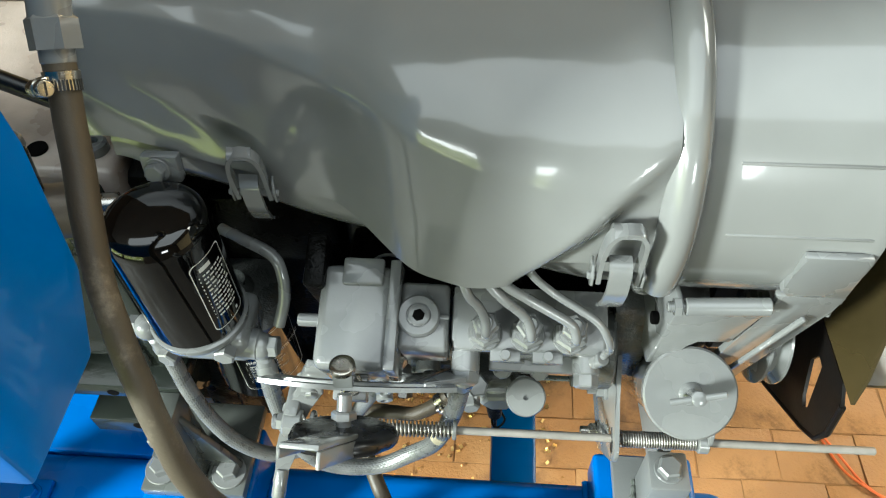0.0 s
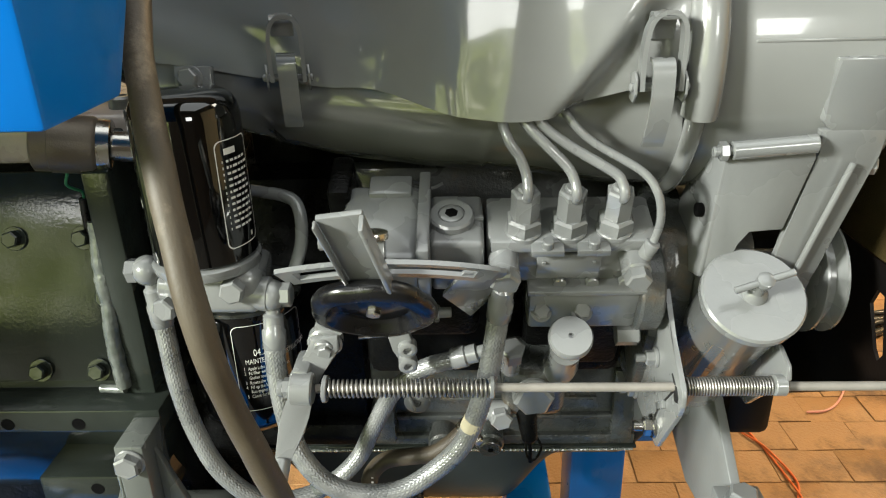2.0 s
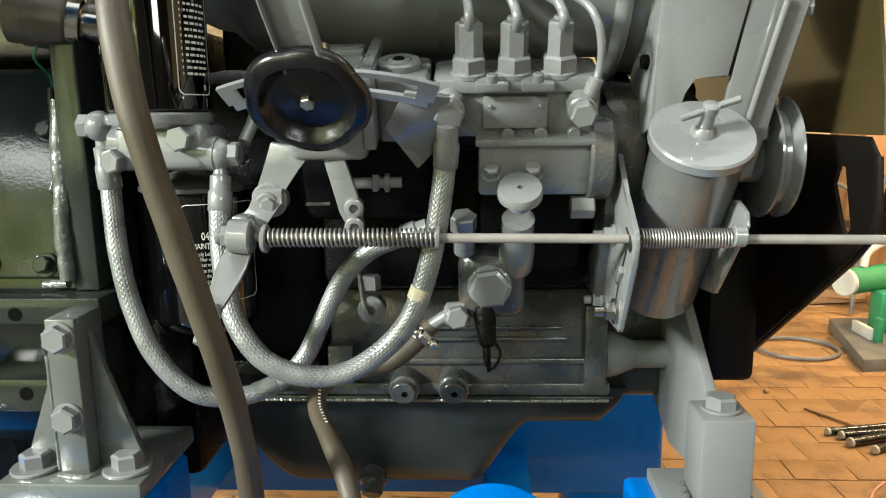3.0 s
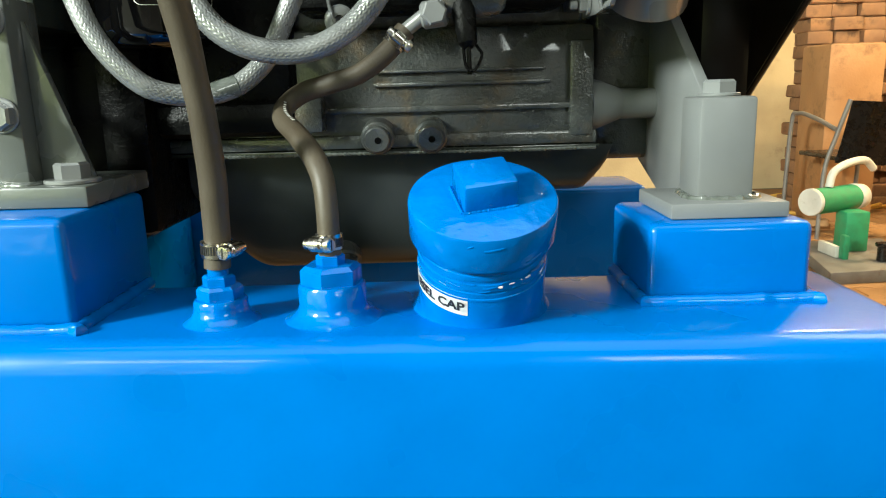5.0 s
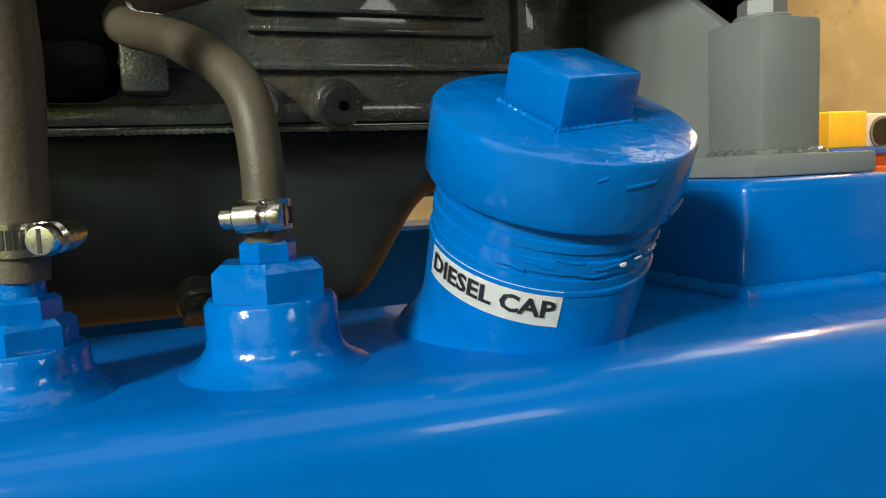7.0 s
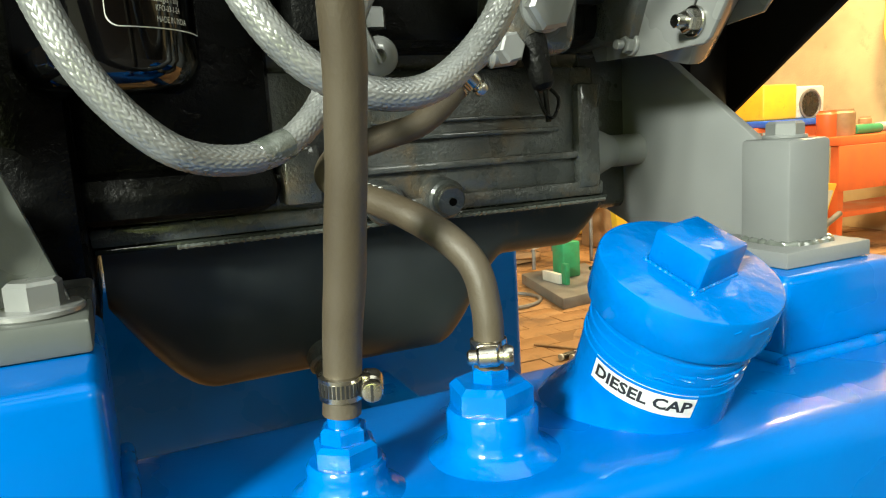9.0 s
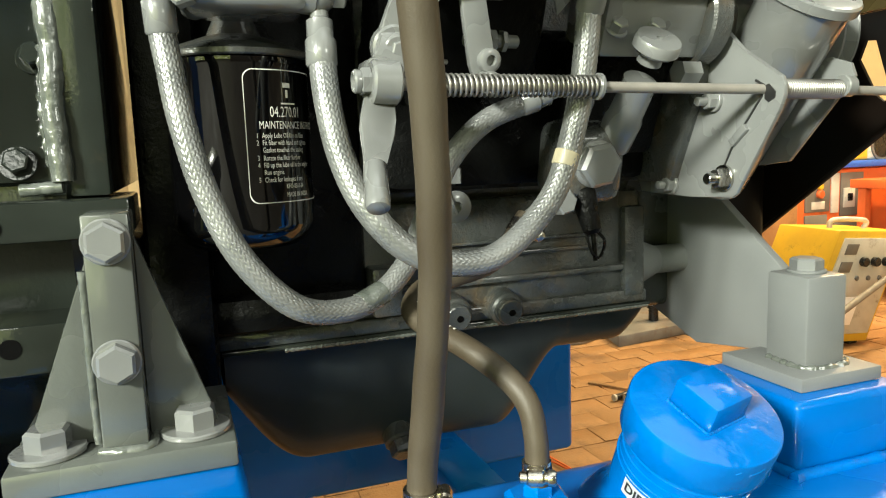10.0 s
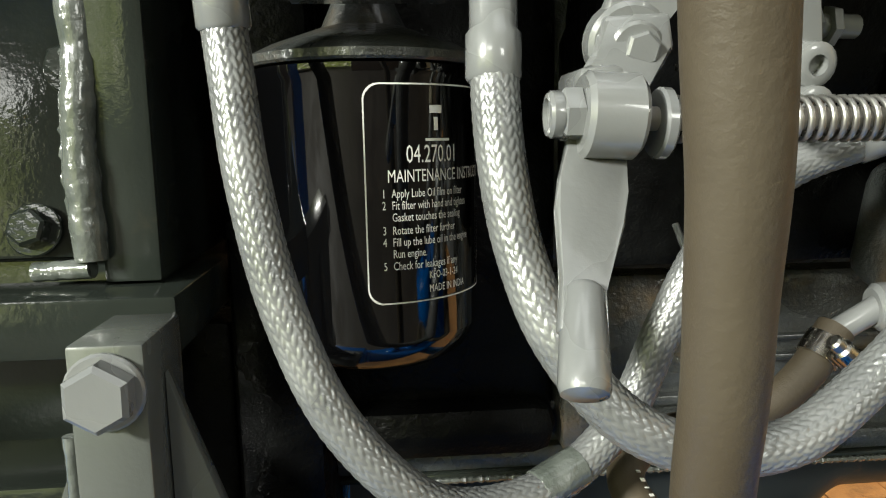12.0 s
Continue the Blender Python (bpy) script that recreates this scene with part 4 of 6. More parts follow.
hexagon(b, (-0.098, 0.048, 0.318), (1, 0, 0), 0.013, 0.004, 0.3)
part("adjusting_screw", b, GREY, gov)
b = B()
rod(b, (-0.158, 0.037, 0.303), (-0.140, 0.04, 0.303), 0.0016, 8)
part("stop_wire", b, STEEL, gov)

# ---- hand throttle ----
thr = thing("hand_throttle", (-0.13, -0.03, 0.39), "grey throttle quadrant and lever with a black lobed knob", "throttle")
b = B()
na = Vector((0, 0.12, 1)).normalized()
nc = Vector((-0.133, -0.021, 0.411))
box(b, nc - na * 0.008, (0.015, 0.013, 0.014), 0.0015, (-20, 0, 0))
part("pivot_block", b, GREY, thr)
b = B()
lathe(b, nc, na, [(0.0085, 0), (0.0095, 0.0006), (0.0098, 0.0026), (0.0092, 0.0048), (0.0080, 0.0054), (0.0040, 0.0054), (0, 0.0050)], 30)
part("pivot_nut", b, ZINC, thr, "yellowish plated pivot nut")
KN = Vector((0, -0.76, -0.65)).normalized()
KU = Vector((0, -0.65, 0.76)).normalized()
kc = Vector((-0.1312, -0.0570, 0.3785))
b = B()
rings = []
for r0, h in ((0.006, 0.0010), (0.010, 0.0005), (0.016, -0.0010), (0.024, -0.0015), (0.0275, 0.0010), (0.0295, 0.0050), (0.0315, 0.0068), (0.035, 0.0064), (0.0390, 0.0050), (0.0410, 0.0020), (0.0412, -0.0015), (0.0395, -0.0045), (0.036, -0.0060), (0.014, -0.0068), (0.010, -0.0068)):
    ring = []
    for k in range(60):
        a = 2 * math.pi * k / 60
        lobe = 1 + (0.070 * (abs(math.cos(2.5 * a + 0.35)) ** 0.7 - 0.6) if r0 > 0.0305 else 0)
        ring.append(b.verts.new(kc + (PX * math.cos(a) + KU * math.sin(a)) * r0 * 0.95 * lobe + KN * h))
    rings.append(ring)
for p, q in zip(rings, rings[1:]):
    for k in range(60):
        b.faces.new((p[k], p[(k + 1) % 60], q[(k + 1) % 60], q[k]))
b.faces.new(rings[0]); b.faces.new(rings[-1][::-1])
knob = part("knob", b, KNOB, thr, "glossy black lobed hand knob")
b = B()
hexagon(b, kc + KN * 0.0005, KN, 0.0085, 0.004, 0.2)
part("nut", b, ZINC, knob)
b = B()
rod(b, kc - KN * 0.006, kc - KN * 0.030, 0.0055, 16)
hexagon(b, kc - KN * 0.012, -KN, 0.016, 0.006, 0.1)
part("spindle", b, GREY, thr)
# quadrant plate, banana shaped with a slot
qc = Vector((-0.126, -0.022, 0.392))
RQ = 0.20


def quad_pt(s, dr):
    a = s / RQ
    return qc + PX * (math.sin(a) * (RQ + dr)) + KU * (math.cos(a) * (RQ + dr) - RQ)


def quad_band(s0, s1, d0, d1, n=26):
    out = [quad_pt(s0 + (s1 - s0) * k / n, d1) for k in range(n + 1)]
    return out + [quad_pt(s1 + (s0 - s1) * k / n, d0) for k in range(n + 1)]


b = B()
prism(b, quad_band(-0.073, 0.073, 0.0065, 0.0105), KN, 0.0035)
part("quadrant_rail", b, GREY, thr)
b = B()
prism(b, quad_band(-0.070, 0.070, -0.010, -0.0045), KN, 0.0035)
part("quadrant_rail", b, GREY, thr)
for s0, s1 in ((-0.073, -0.062), (0.060, 0.073)):
    b = B()
    prism(b, quad_band(s0, s1, -0.0046, 0.0066, 6), KN, 0.0035)
    part("quadrant_end", b, GREY, thr)
b = B()
prism(b, [(-0.045, -0.010, 0.380), (-0.075, -0.018, 0.384), (-0.09, -0.005, 0.36), (-0.07, 0.02, 0.33), (-0.05, 0.02, 0.35)], (0.1, 0.55, 0.5), 0.004, 0.0008)
part("quadrant_stay", b, GREY, thr)
# the flat handle above the knob
b = B()
h0, h1 = Vector((-0.128, -0.068, 0.398)), Vector((-0.140, -0.104, 0.4585))
ha = (h1 - h0).normalized()
hs = (PX - ha * PX.dot(ha)).normalized()
hn = ha.cross(hs)
prism(b, [h0 - hs * 0.0125, h0 + hs * 0.0125, h1 + hs * 0.0130, h1 - hs * 0.0130], hn, 0.004, 0.0012)
hnd = part("handle_plate", b, GREY, thr)
b = B()
prism(b, [h0 + hs * 0.0105, h0 + hs * 0.0135, h1 + hs * 0.0142, h1 + hs * 0.0112], -hn, 0.011, 0.001)
prism(b, [h0 - hs * 0.0135, h0 - hs * 0.0115, h1 - hs * 0.0120, h1 - hs * 0.0140], -hn, 0.006, 0.001)
part("folded_edge", b, GREY, hnd)
b = B()
pbox(b, (-0.147, -0.121), (-0.062, -0.047), (0.022, 0.042), 0.001)
part("clamp_block", b, GREY, thr)
b = B()
bolt(b, pl(-0.134, -0.047, 0.030), PV, 0.014, 0.009, 1.2, 0.2)
part("bolt", b, ZINC, thr)

# ---- stop lever, clevis and control rod ----
lev = thing("stop_lever", (-0.19, 0.0, 0.28), "grey cranked stop lever pinned to the control rod", "lever")
b = B()
prism(b, [(-0.1770, 0.0200, 0.3520), (-0.1440, 0.0180, 0.3460), (-0.1600, 0.0220, 0.3310), (-0.1690, 0.0240, 0.3170), (-0.1740, 0.0250, 0.3060), (-0.1890, 0.0250, 0.3040), (-0.1920, 0.0250, 0.3140), (-0.1850, 0.0230, 0.3310)],
      (0.05, -0.9, -0.2), 0.006, 0.0012)
arm = part("upper_arm", b, GREY, lev)
b = B()
rod(b, (-0.181, 0.028, 0.310), (-0.181, 0.018, 0.308), 0.0135, 28, 0.0015)
rod(b, (-0.181, 0.019, 0.308), (-0.181, 0.012, 0.306), 0.0085, 24, 0.001)
part("pivot_boss", b, GREY, arm)
b = B()
hexagon(b, (-0.180, 0.0125, 0.306), (0, -1, -0.15), 0.010, 0.004, 0.3)
part("pivot_nut", b, GREY, arm)
b = B()
rod(b, (-0.204, -0.006, 0.286), (-0.187, -0.006, 0.285), 0.0125, 28, 0.0015)
span(b, (-0.203, -0.006, 0.282), (-0.190, 0.026, 0.300), 0.003)
clv = part("clevis", b, GREY, lev)
b = B()
side = [(-0.1700, 0.0140, 0.3170), (-0.1690, 0.0120, 0.3060), (-0.1830, 0.0060, 0.2910), (-0.1870, 0.0010, 0.2800), (-0.1890, -0.0010, 0.2740), (-0.2070, -0.0010, 0.2770), (-0.2075, 0.0030, 0.2890), (-0.1930, 0.0100, 0.3030), (-0.1910, 0.0140, 0.3160)]
prism(b, side, (0.05, 0.93, 0.25), 0.006, 0.0016)
part("link", b, GREY, lev)
b = B()
hexagon(b, (-0.204, -0.006, 0.286), (-1, 0, 0), 0.0135, 0.006, 0.2)
lathe(b, (-0.2095, -0.006, 0.286), (-1, 0, 0), [(0.0066, 0), (0.0068, 0.0008), (0.0068, 0.0030), (0.0060, 0.0040), (0.0046, 0.0042), (0.0044, 0.0030), (0, 0.0030)], 24)
part("bolt", b, GREY, clv)
b = B()
l0, l1 = Vector((-0.1965, -0.001, 0.281)), Vector((-0.2125, -0.040, 0.231))
ld = (l1 - l0).normalized()
lw = (Vector((1, 0, -0.25)) - ld * ld.dot(Vector((1, 0, -0.25)))).normalized()
ln = lw.cross(ld)
LL = (l1 - l0).length
side = [(0.0, 0.0088), (0.28, 0.0100), (0.45, 0.0100), (0.78, 0.0060), (1.0, 0.0055)]
prism(b, [l0 + ld * LL * q + lw * w for q, w in side] + [l0 + ld * LL * q - lw * w for q, w in reversed(side)], ln, 0.004, 0.0008)
part("lower_lever", b, GREY, lev)
b = B()
pe = Vector((-0.2135, -0.0475, 0.2185))
p0 = l0 + ld * LL * 0.78 + ln * 0.002
lathe(b, p0, pe - p0, [(0.0045, 0), (0.0061, 0.002), (0.0066, (pe - p0).length - 0.004), (0.0066, (pe - p0).length - 0.0010), (0.0060, (pe - p0).length + 0.0006), (0.003, (pe - p0).length + 0.0015), (0, (pe - p0).length + 0.0016)], 26)
part("pin_end", b, GREY, lev)

ctl = thing("control_rod", (0.05, -0.002, 0.282), "long thin painted control rod with two coil springs", "rod")
b = B()
rod(b, (-0.186, -0.005, 0.2845), (0.300, 0.001, 0.2785), 0.0035, 16, 0.0006)
part("rod", b, RODM, ctl)
b = B()
sweep(b, helix((-0.178, -0.005, 0.2842), (-0.056, -0.004, 0.2832), 0.0062, 36), 0.00095, 6)
part("long_spring", b, SPRING, ctl, angle=80)
b = B()
sweep(b, helix((0.087, -0.002, 0.2815), (0.152, -0.001, 0.281), 0.0064, 30), 0.00095, 6)
part("short_spring", b, SPRING, ctl, angle=80)
for x0, x1, r in ((-0.0565, -0.053, 0.0085), (0.151, 0.160, 0.0080), (-0.181, -0.177, 0.0105)):
    b = B()
    rod(b, (x0, -0.0035, 0.2832), (x1, -0.0035, 0.2830), r, 24, 0.0008)
    part("collar", b, GREY, ctl)

# ---- spring bracket and oil filler ----
ubr = thing("spring_bracket", (0.12, 0.05, 0.2), "grey folded bracket plates clamped beside the oil filler", "bracket")
b = B()
prism(b, yz(0.080, [(0.020, 0.311), (-0.018, 0.289), (-0.0205, 0.284), (-0.0205, 0.276), (-0.016, 0.266), (0.022, 0.207), (0.027, 0.2035), (0.072, 0.2025), (0.139, 0.204),
                    (0.146, 0.218), (0.128, 0.30), (0.085, 0.345), (0.056, 0.348)]), (1, 0, 0), 0.004, 0.001)
pla = part("slotted_plate", b, GREY, ubr)
# Black strips and a black plate draw the shade of slots and rod hole.
for line in ([(0.005, 0.288), (-0.003, 0.284), (-0.001, 0.2765), (0.0165, 0.2555)], [(0.024, 0.2465), (0.035, 0.2270)]):
    b = B()
    sweep(b, [Vector((0.0798, y, z)) for y, z in line], 0.0009, 8)
    part("slot", b, INK, pla)
b = B()
prism(b, yz(0.0793, [(-0.0035, 0.2835), (-0.0075, 0.2845), (-0.0135, 0.2790), (-0.0130, 0.2745), (-0.0075, 0.2720), (-0.0040, 0.2745)]), (1, 0, 0), 0.003)
part("rod_hole", b, INK, pla)
b = B()
box(b, (0.0785, 0.0190, 0.2500), (0.004, 0.019, 0.0062), 0.0009, (-40, 0, 0))
part("slot_keeper", b, GREY, pla)
b = B()
prism(b, yz(0.158, [(-0.004, 0.300), (-0.008, 0.290), (0.050, 0.228), (0.10, 0.222), (0.10, 0.30), (0.013, 0.306)]), (1, 0, 0), 0.004, 0.001)
part("rear_plate", b, GREY, ubr)
for y, z, l, af in ((0.034, 0.2185, 0.012, 0.0135), (0.046, 0.2765, 0.012, 0.011), (0.095, 0.2120, 0.010, 0.011)):
    b = B()
    rod(b, (0.080, y, z), (0.077, y, z), af * 0.75, 20, 0.0005)
    hexagon(b, (0.0775, y, z), (-1, 0, 0), af, l * 0.6, 0.2)
    rod(b, (0.0705, y, z), (0.0805 - l - 0.006, y, z), af * 0.32, 14, 0.0006)
    part("bolt", b, STEEL if y < 0.04 else GREY, ubr)

FA = Vector((0, -0.62, 0.785)).normalized()
FC = Vector((0.1300, 0.0045, 0.3545))
fill = thing("oil_filler", tuple(FC - FA * 0.15), "grey cylindrical oil filler with a tommy-bar cap", "oil filler")
b = B()
lathe(b, FC - FA * 0.176, FA, [(0.0, -0.004), (0.026, -0.003), (0.032, 0), (0.033, 0.004), (0.033, 0.164), (0.0342, 0.166), (0.0342, 0.169)], 48)
part("filler_tube", b, GREY, fill)
b = B()
lathe(b, FC - FA * 0.009, FA, [(0.0352, 0.0), (0.0368, 0.0012), (0.0368, 0.0075), (0.0352, 0.0090), (0.012, 0.0094), (0, 0.0094)], 56)
fcap = part("cap", b, GREY, fill)
b = B()
lathe(b, FC, FA, [(0.0095, 0), (0.0085, 0.003), (0.0052, 0.006), (0.0046, 0.016), (0.0058, 0.018), (0.0058, 0.0235), (0.004, 0.0245)], 24)
part("stem", b, GREY, fcap)
b = B()
d = Vector((0.93, 0.05, 0.30)).normalized()
rod(b, FC + FA * 0.0205 - d * 0.021, FC + FA * 0.0205 + d * 0.021, 0.0026, 14, 0.0006)
part("tommy_bar", b, GREY, fcap)

# ---- cover box, strap and pulley under the drum ----
cvb = thing("belt_cover", (0.13, 0.05, 0.40), "grey sheet cover hung from a long stud under the drum", "cover")
b = B()
prism(b, [(0.104, 0.0175, 0.4560), (0.1600, 0.0175, 0.4600), (0.1625, 0.0190, 0.4480), (0.1530, 0.0285, 0.3930), (0.1290, 0.0285, 0.3930), (0.1225, 0.0310, 0.3820), (0.1170, 0.0320, 0.3560), (0.0985, 0.0300, 0.3560)], (0, 1, 0.05), 0.004, 0.0012)
part("cover_sheet", b, GREY, cvb)
b = B()
prism(b, [(0.1020, 0.0185, 0.4510), (0.0975, 0.0300, 0.3560), (0.0950, 0.0800, 0.3450), (0.0950, 0.0850, 0.3950), (0.0990, 0.0600, 0.4480)], (1, 0, 0), 0.004, 0.001)
flg = part("side_flange", b, GREY, cvb)
b = B()
rod(b, (0.0985, 0.0400, 0.4050), (0.0935, 0.0400, 0.4050), 0.0052, 20, 0.0006)
part("hole_disc", b, HOLE, flg)
b = B()
rod(b, (0.1035, 0.0150, 0.4560), (0.1590, 0.0150, 0.4600), 0.0064, 24, 0.0008)
part("hinge_tube", b, GREY, cvb)
b = B()
rod(b, (0.0915, 0.0150, 0.4552), (0.1040, 0.0150, 0.4560), 0.0034, 14, 0.0005)
hexagon(b, (0.0960, 0.0150, 0.4555), (1, 0, 0.07), 0.0115, 0.0055, 0.2)
for k in range(3):
    rod(b, (0.0922 + k * 0.0014, 0.0150, 0.4552), (0.0929 + k * 0.0014, 0.0150, 0.4552), 0.0039, 14)
part("stud", b, GREY, cvb)

strap = thing("support_strap", (0.18, 0.03, 0.42), "grey folded support strap running down from the drum", "bracket")
b = B()
prism(b, [(0.1625, 0.0130, 0.5150), (0.2040, 0.0130, 0.5150), (0.2065, 0.0190, 0.4660), (0.1690, 0.0190, 0.4660), (0.1610, 0.0180, 0.4740), (0.1640, 0.0170, 0.4900)], (0, 1, 0.12), 0.006, 0.0016)
part("strap_top", b, GREY, strap)
b = B()
prism(b, [(0.1610, 0.0185, 0.4680), (0.2070, 0.0185, 0.4680), (0.2050, 0.0210, 0.4500), (0.1780, 0.0400, 0.3200), (0.1440, 0.0400, 0.3200), (0.1665, 0.0210, 0.4520)], (0, 1, 0.12), 0.006, 0.0016)
leg = part("strap_leg", b, GREY, strap)
b = B()
prism(b, [(0.1845, 0.0188, 0.4460), (0.1880, 0.0188, 0.4460), (0.1640, 0.0390, 0.3250), (0.1600, 0.0390, 0.3250)], (0, -1, -0.1), 0.0045, 0.0014)
part("pressed_rib", b, GREY, leg)
b = B()
hexagon(b, (0.2050, 0.0300, 0.4580), (0.9, -0.3, 0), 0.012, 0.006, 0.3)
part("nut", b, GREY, strap)
b = B()
hexagon(b, (0.2020, 0.0320, 0.4400), (0.9, -0.3, 0), 0.012, 0.008, 0.1)
part("nut", b, GREY, strap)

pul = thing("fan_pulley", (0.21, 0.09, 0.33), "grey fan belt pulley with a black belt", "pulley")
b = B()
lathe(b, (0.198, 0.085, 0.332), (1, 0, 0), [(0.046, 0), (0.048, 0.001), (0.048, 0.003), (0.040, 0.0075), (0.040, 0.0115), (0.048, 0.016), (0.048, 0.018), (0.046, 0.019), (0.02, 0.019)], 56)
part("sheave", b, GREY, pul)
b = B()
rod(b, (0.16, 0.085, 0.332), (0.199, 0.085, 0.332), 0.02, 28, 0.002)
part("hub", b, GREY, pul)

# ---- guard and panel at the fan end ----
grd = thing("fan_guard", (0.254, 0.2, 0.1), "black sheet-steel belt guard with cut-out slots", "guard")


def cut_plate(x, thick, outline, holes):
    """A sheet standing across x, with openings cut through it."""
    b = B()
    edges = []
    for loop in (outline, *holes):
        vs = [b.verts.new((x, y, z)) for y, z in loop]
        edges += [b.edges.new((vs[k], vs[(k + 1) % len(vs)])) for k in range(len(vs))]
    bmesh.ops.triangle_fill(b, use_beauty=True, use_dissolve=False, edges=edges, normal=(1, 0, 0))
    r = bmesh.ops.extrude_face_region(b, geom=b.faces[:])
    bmesh.ops.translate(b, verts=[v for v in r["geom"] if isinstance(v, bmesh.types.BMVert)], vec=(thick, 0, 0))
    return b


b = cut_plate(0.2520, 0.003, [(0.365, 0.060), (0.265, 0.088), (0.030, 0.259), (0.008, 0.280), (0.004, 0.300), (0.010, 0.336), (0.024, 0.3495), (0.50, 0.3495), (0.50, 0.060)],
              [[(0.068, 0.312), (0.062, 0.327), (0.052, 0.326), (0.037, 0.282), (0.042, 0.274), (0.050, 0.280)], [(0.255, 0.208), (0.262, 0.200), (0.294, 0.152), (0.303, 0.150), (0.300, 0.178)]])
gpl = part("guard_plate", b, GUARD, grd)
b = B()
sweep(b, [Vector((0.2535, y, z)) for y, z in ((0.365, 0.060), (0.265, 0.088), (0.030, 0.259), (0.010, 0.278), (0.004, 0.300), (0.010, 0.336))], 0.0028, 8)
part("rolled_edge", b, GUARD, gpl)
b = B()
span(b, (0.188, 0.15, 0.115), (0.236, 0.5, 0.335), 0.01)
part("inner_housing", b, GUARD, grd)
pan2 = thing("side_panel", (0.254, 0.07, 0.352), "dark brown glossy sheet panel beyond the drum", "panel")
b = cut_plate(0.2520, 0.003, [(0.50, 0.351), (0.004, 0.351), (0.008, 0.380), (0.022, 0.425), (0.040, 0.50), (0.05, 0.72), (0.50, 0.72)], [])
part("sheet", b, PANEL, pan2)
b = B()
span(b, (0.2552, 0.02, 0.3505), (0.30, 0.50, 0.3545), 0.0008)
part("return_edge", b, PANEL, pan2)

# ---- filters ----
def letters(text, size, mat, place, name, parent, stretch=1.0, align="LEFT", width=0.0, heavy=0.0):
    """Flat lettering carried onto a surface by place(x, y) -> point."""
    cu = bpy.data.curves.new("text", "FONT")
    cu.body, cu.size, cu.align_x = text, size, align
    cu.resolution_u = 2
    cu.offset = heavy
    tmp = bpy.data.objects.new("tmp", cu)
    scene.collection.objects.link(tmp)
    dg = bpy.context.evaluated_depsgraph_get()
    me = bpy.data.meshes.new_from_object(tmp.evaluated_get(dg))
    bpy.data.objects.remove(tmp)
    if width:
        stretch = width / max(v.co.x for v in me.vertices)
    o = ORIGIN[parent]
    for v in me.vertices:
        v.co = place(v.co.x * stretch, v.co.y) - o
    me.materials.clear()
    me.materials.append(mat)
    ob = new(name, me)
    ob.parent = parent
    ORIGIN[ob] = o
    return ob


def patch(b, place, x0, x1, y0, y1, n=14, m=1):
    """A thin skin on a surface between two pairs of edges."""
    g = [[b.verts.new(place(x0 + (x1 - x0) * i / n, y0 + (y1 - y0) * j / m)) for j in range(m + 1)] for i in range(n + 1)]
    for i in range(n):
        for j in range(m):
            b.faces.new((g[i][j], g[i + 1][j], g[i + 1][j + 1], g[i][j + 1]))
    return b


def round_frame(b, place, x0, x1, y0, y1, r, w, n=40):
    """A printed line round a label with rounded corners."""
    def loop(d):
        pts = []
        for cx, cy, a0 in ((x1 - r, y1 - r, 0), (x0 + r, y1 - r, 90), (x0 + r, y0 + r, 180), (x1 - r, y0 + r, 270)):
            for k in range(7):
                a = radians(a0 + 15 * k)
                pts.append((cx + (r - d) * math.cos(a), cy + (r - d) * math.sin(a)))
        out = []
        for (ax, ay), (bx, by) in zip(pts, pts[1:] + pts[:1]):
            k = max(1, int(math.hypot(bx - ax, by - ay) / 0.004))
            out += [(ax + (bx - ax) * i / k, ay + (by - ay) * i / k) for i in range(k)]
        return out
    outer = loop(0)
    inner = []
    for (x, y) in outer:
        cx, cy = (x0 + x1) / 2, (y0 + y1) / 2
        inner.append((x + (w if x < x0 + r else -w if x > x1 - r else 0) * (1 if abs(x - cx) > (x1 - x0) / 2 - r else 0),
                      y + (w if y < y0 + r else -w if y > y1 - r else 0)))
    a = [b.verts.new(place(*p)) for p in outer]
    c = [b.verts.new(place(*p)) for p in inner]
    m = len(a)
    for k in range(m):
        b.faces.new((a[k], a[(k + 1) % m], c[(k + 1) % m], c[k]))
    return b


def on_can(cx, cy, r, z0, phi0):
    """Label coordinates on an upright can: along the round, up."""
    def place(x, y):
        a = phi0 + x / r
        return Vector((cx + r * math.sin(a), cy - r * math.cos(a), z0 + y))
    return place


OX, OY, OR = -0.2665, 0.106, 0.0465
oilf = thing("oil_filter", (OX, OY, 0.17), "glossy black spin-on oil filter with white printed label", "filter")
b = B()
lathe(b, (OX, OY, 0.186), (0, 0, 1), [(0.020, 0), (0.034, 0.001), (0.041, 0.005), (0.0445, 0.011), (OR, 0.016), (OR, 0.116), (0.0475, 0.118), (0.0475, 0.122), (0.044, 0.124)], 72)
part("can", b, BLACK, oilf)
b = B()
lathe(b, (OX, OY, 0.309), (0, 0, 1), [(0.049, 0), (0.050, 0.001), (0.050, 0.004), (0.040, 0.009), (0.018, 0.017), (0.012, 0.03)], 48)
part("adaptor", b, CAST, oilf, "grey cast filter adaptor")
pc = on_can(OX, OY, OR + 0.0003, 0.0035, radians(-1.5))
b = B()
round_frame(b, pc, 0.0005, 0.068, 0.2135, 0.2970, 0.006, 0.0006)
part("label_border", b, PRINT, oilf)
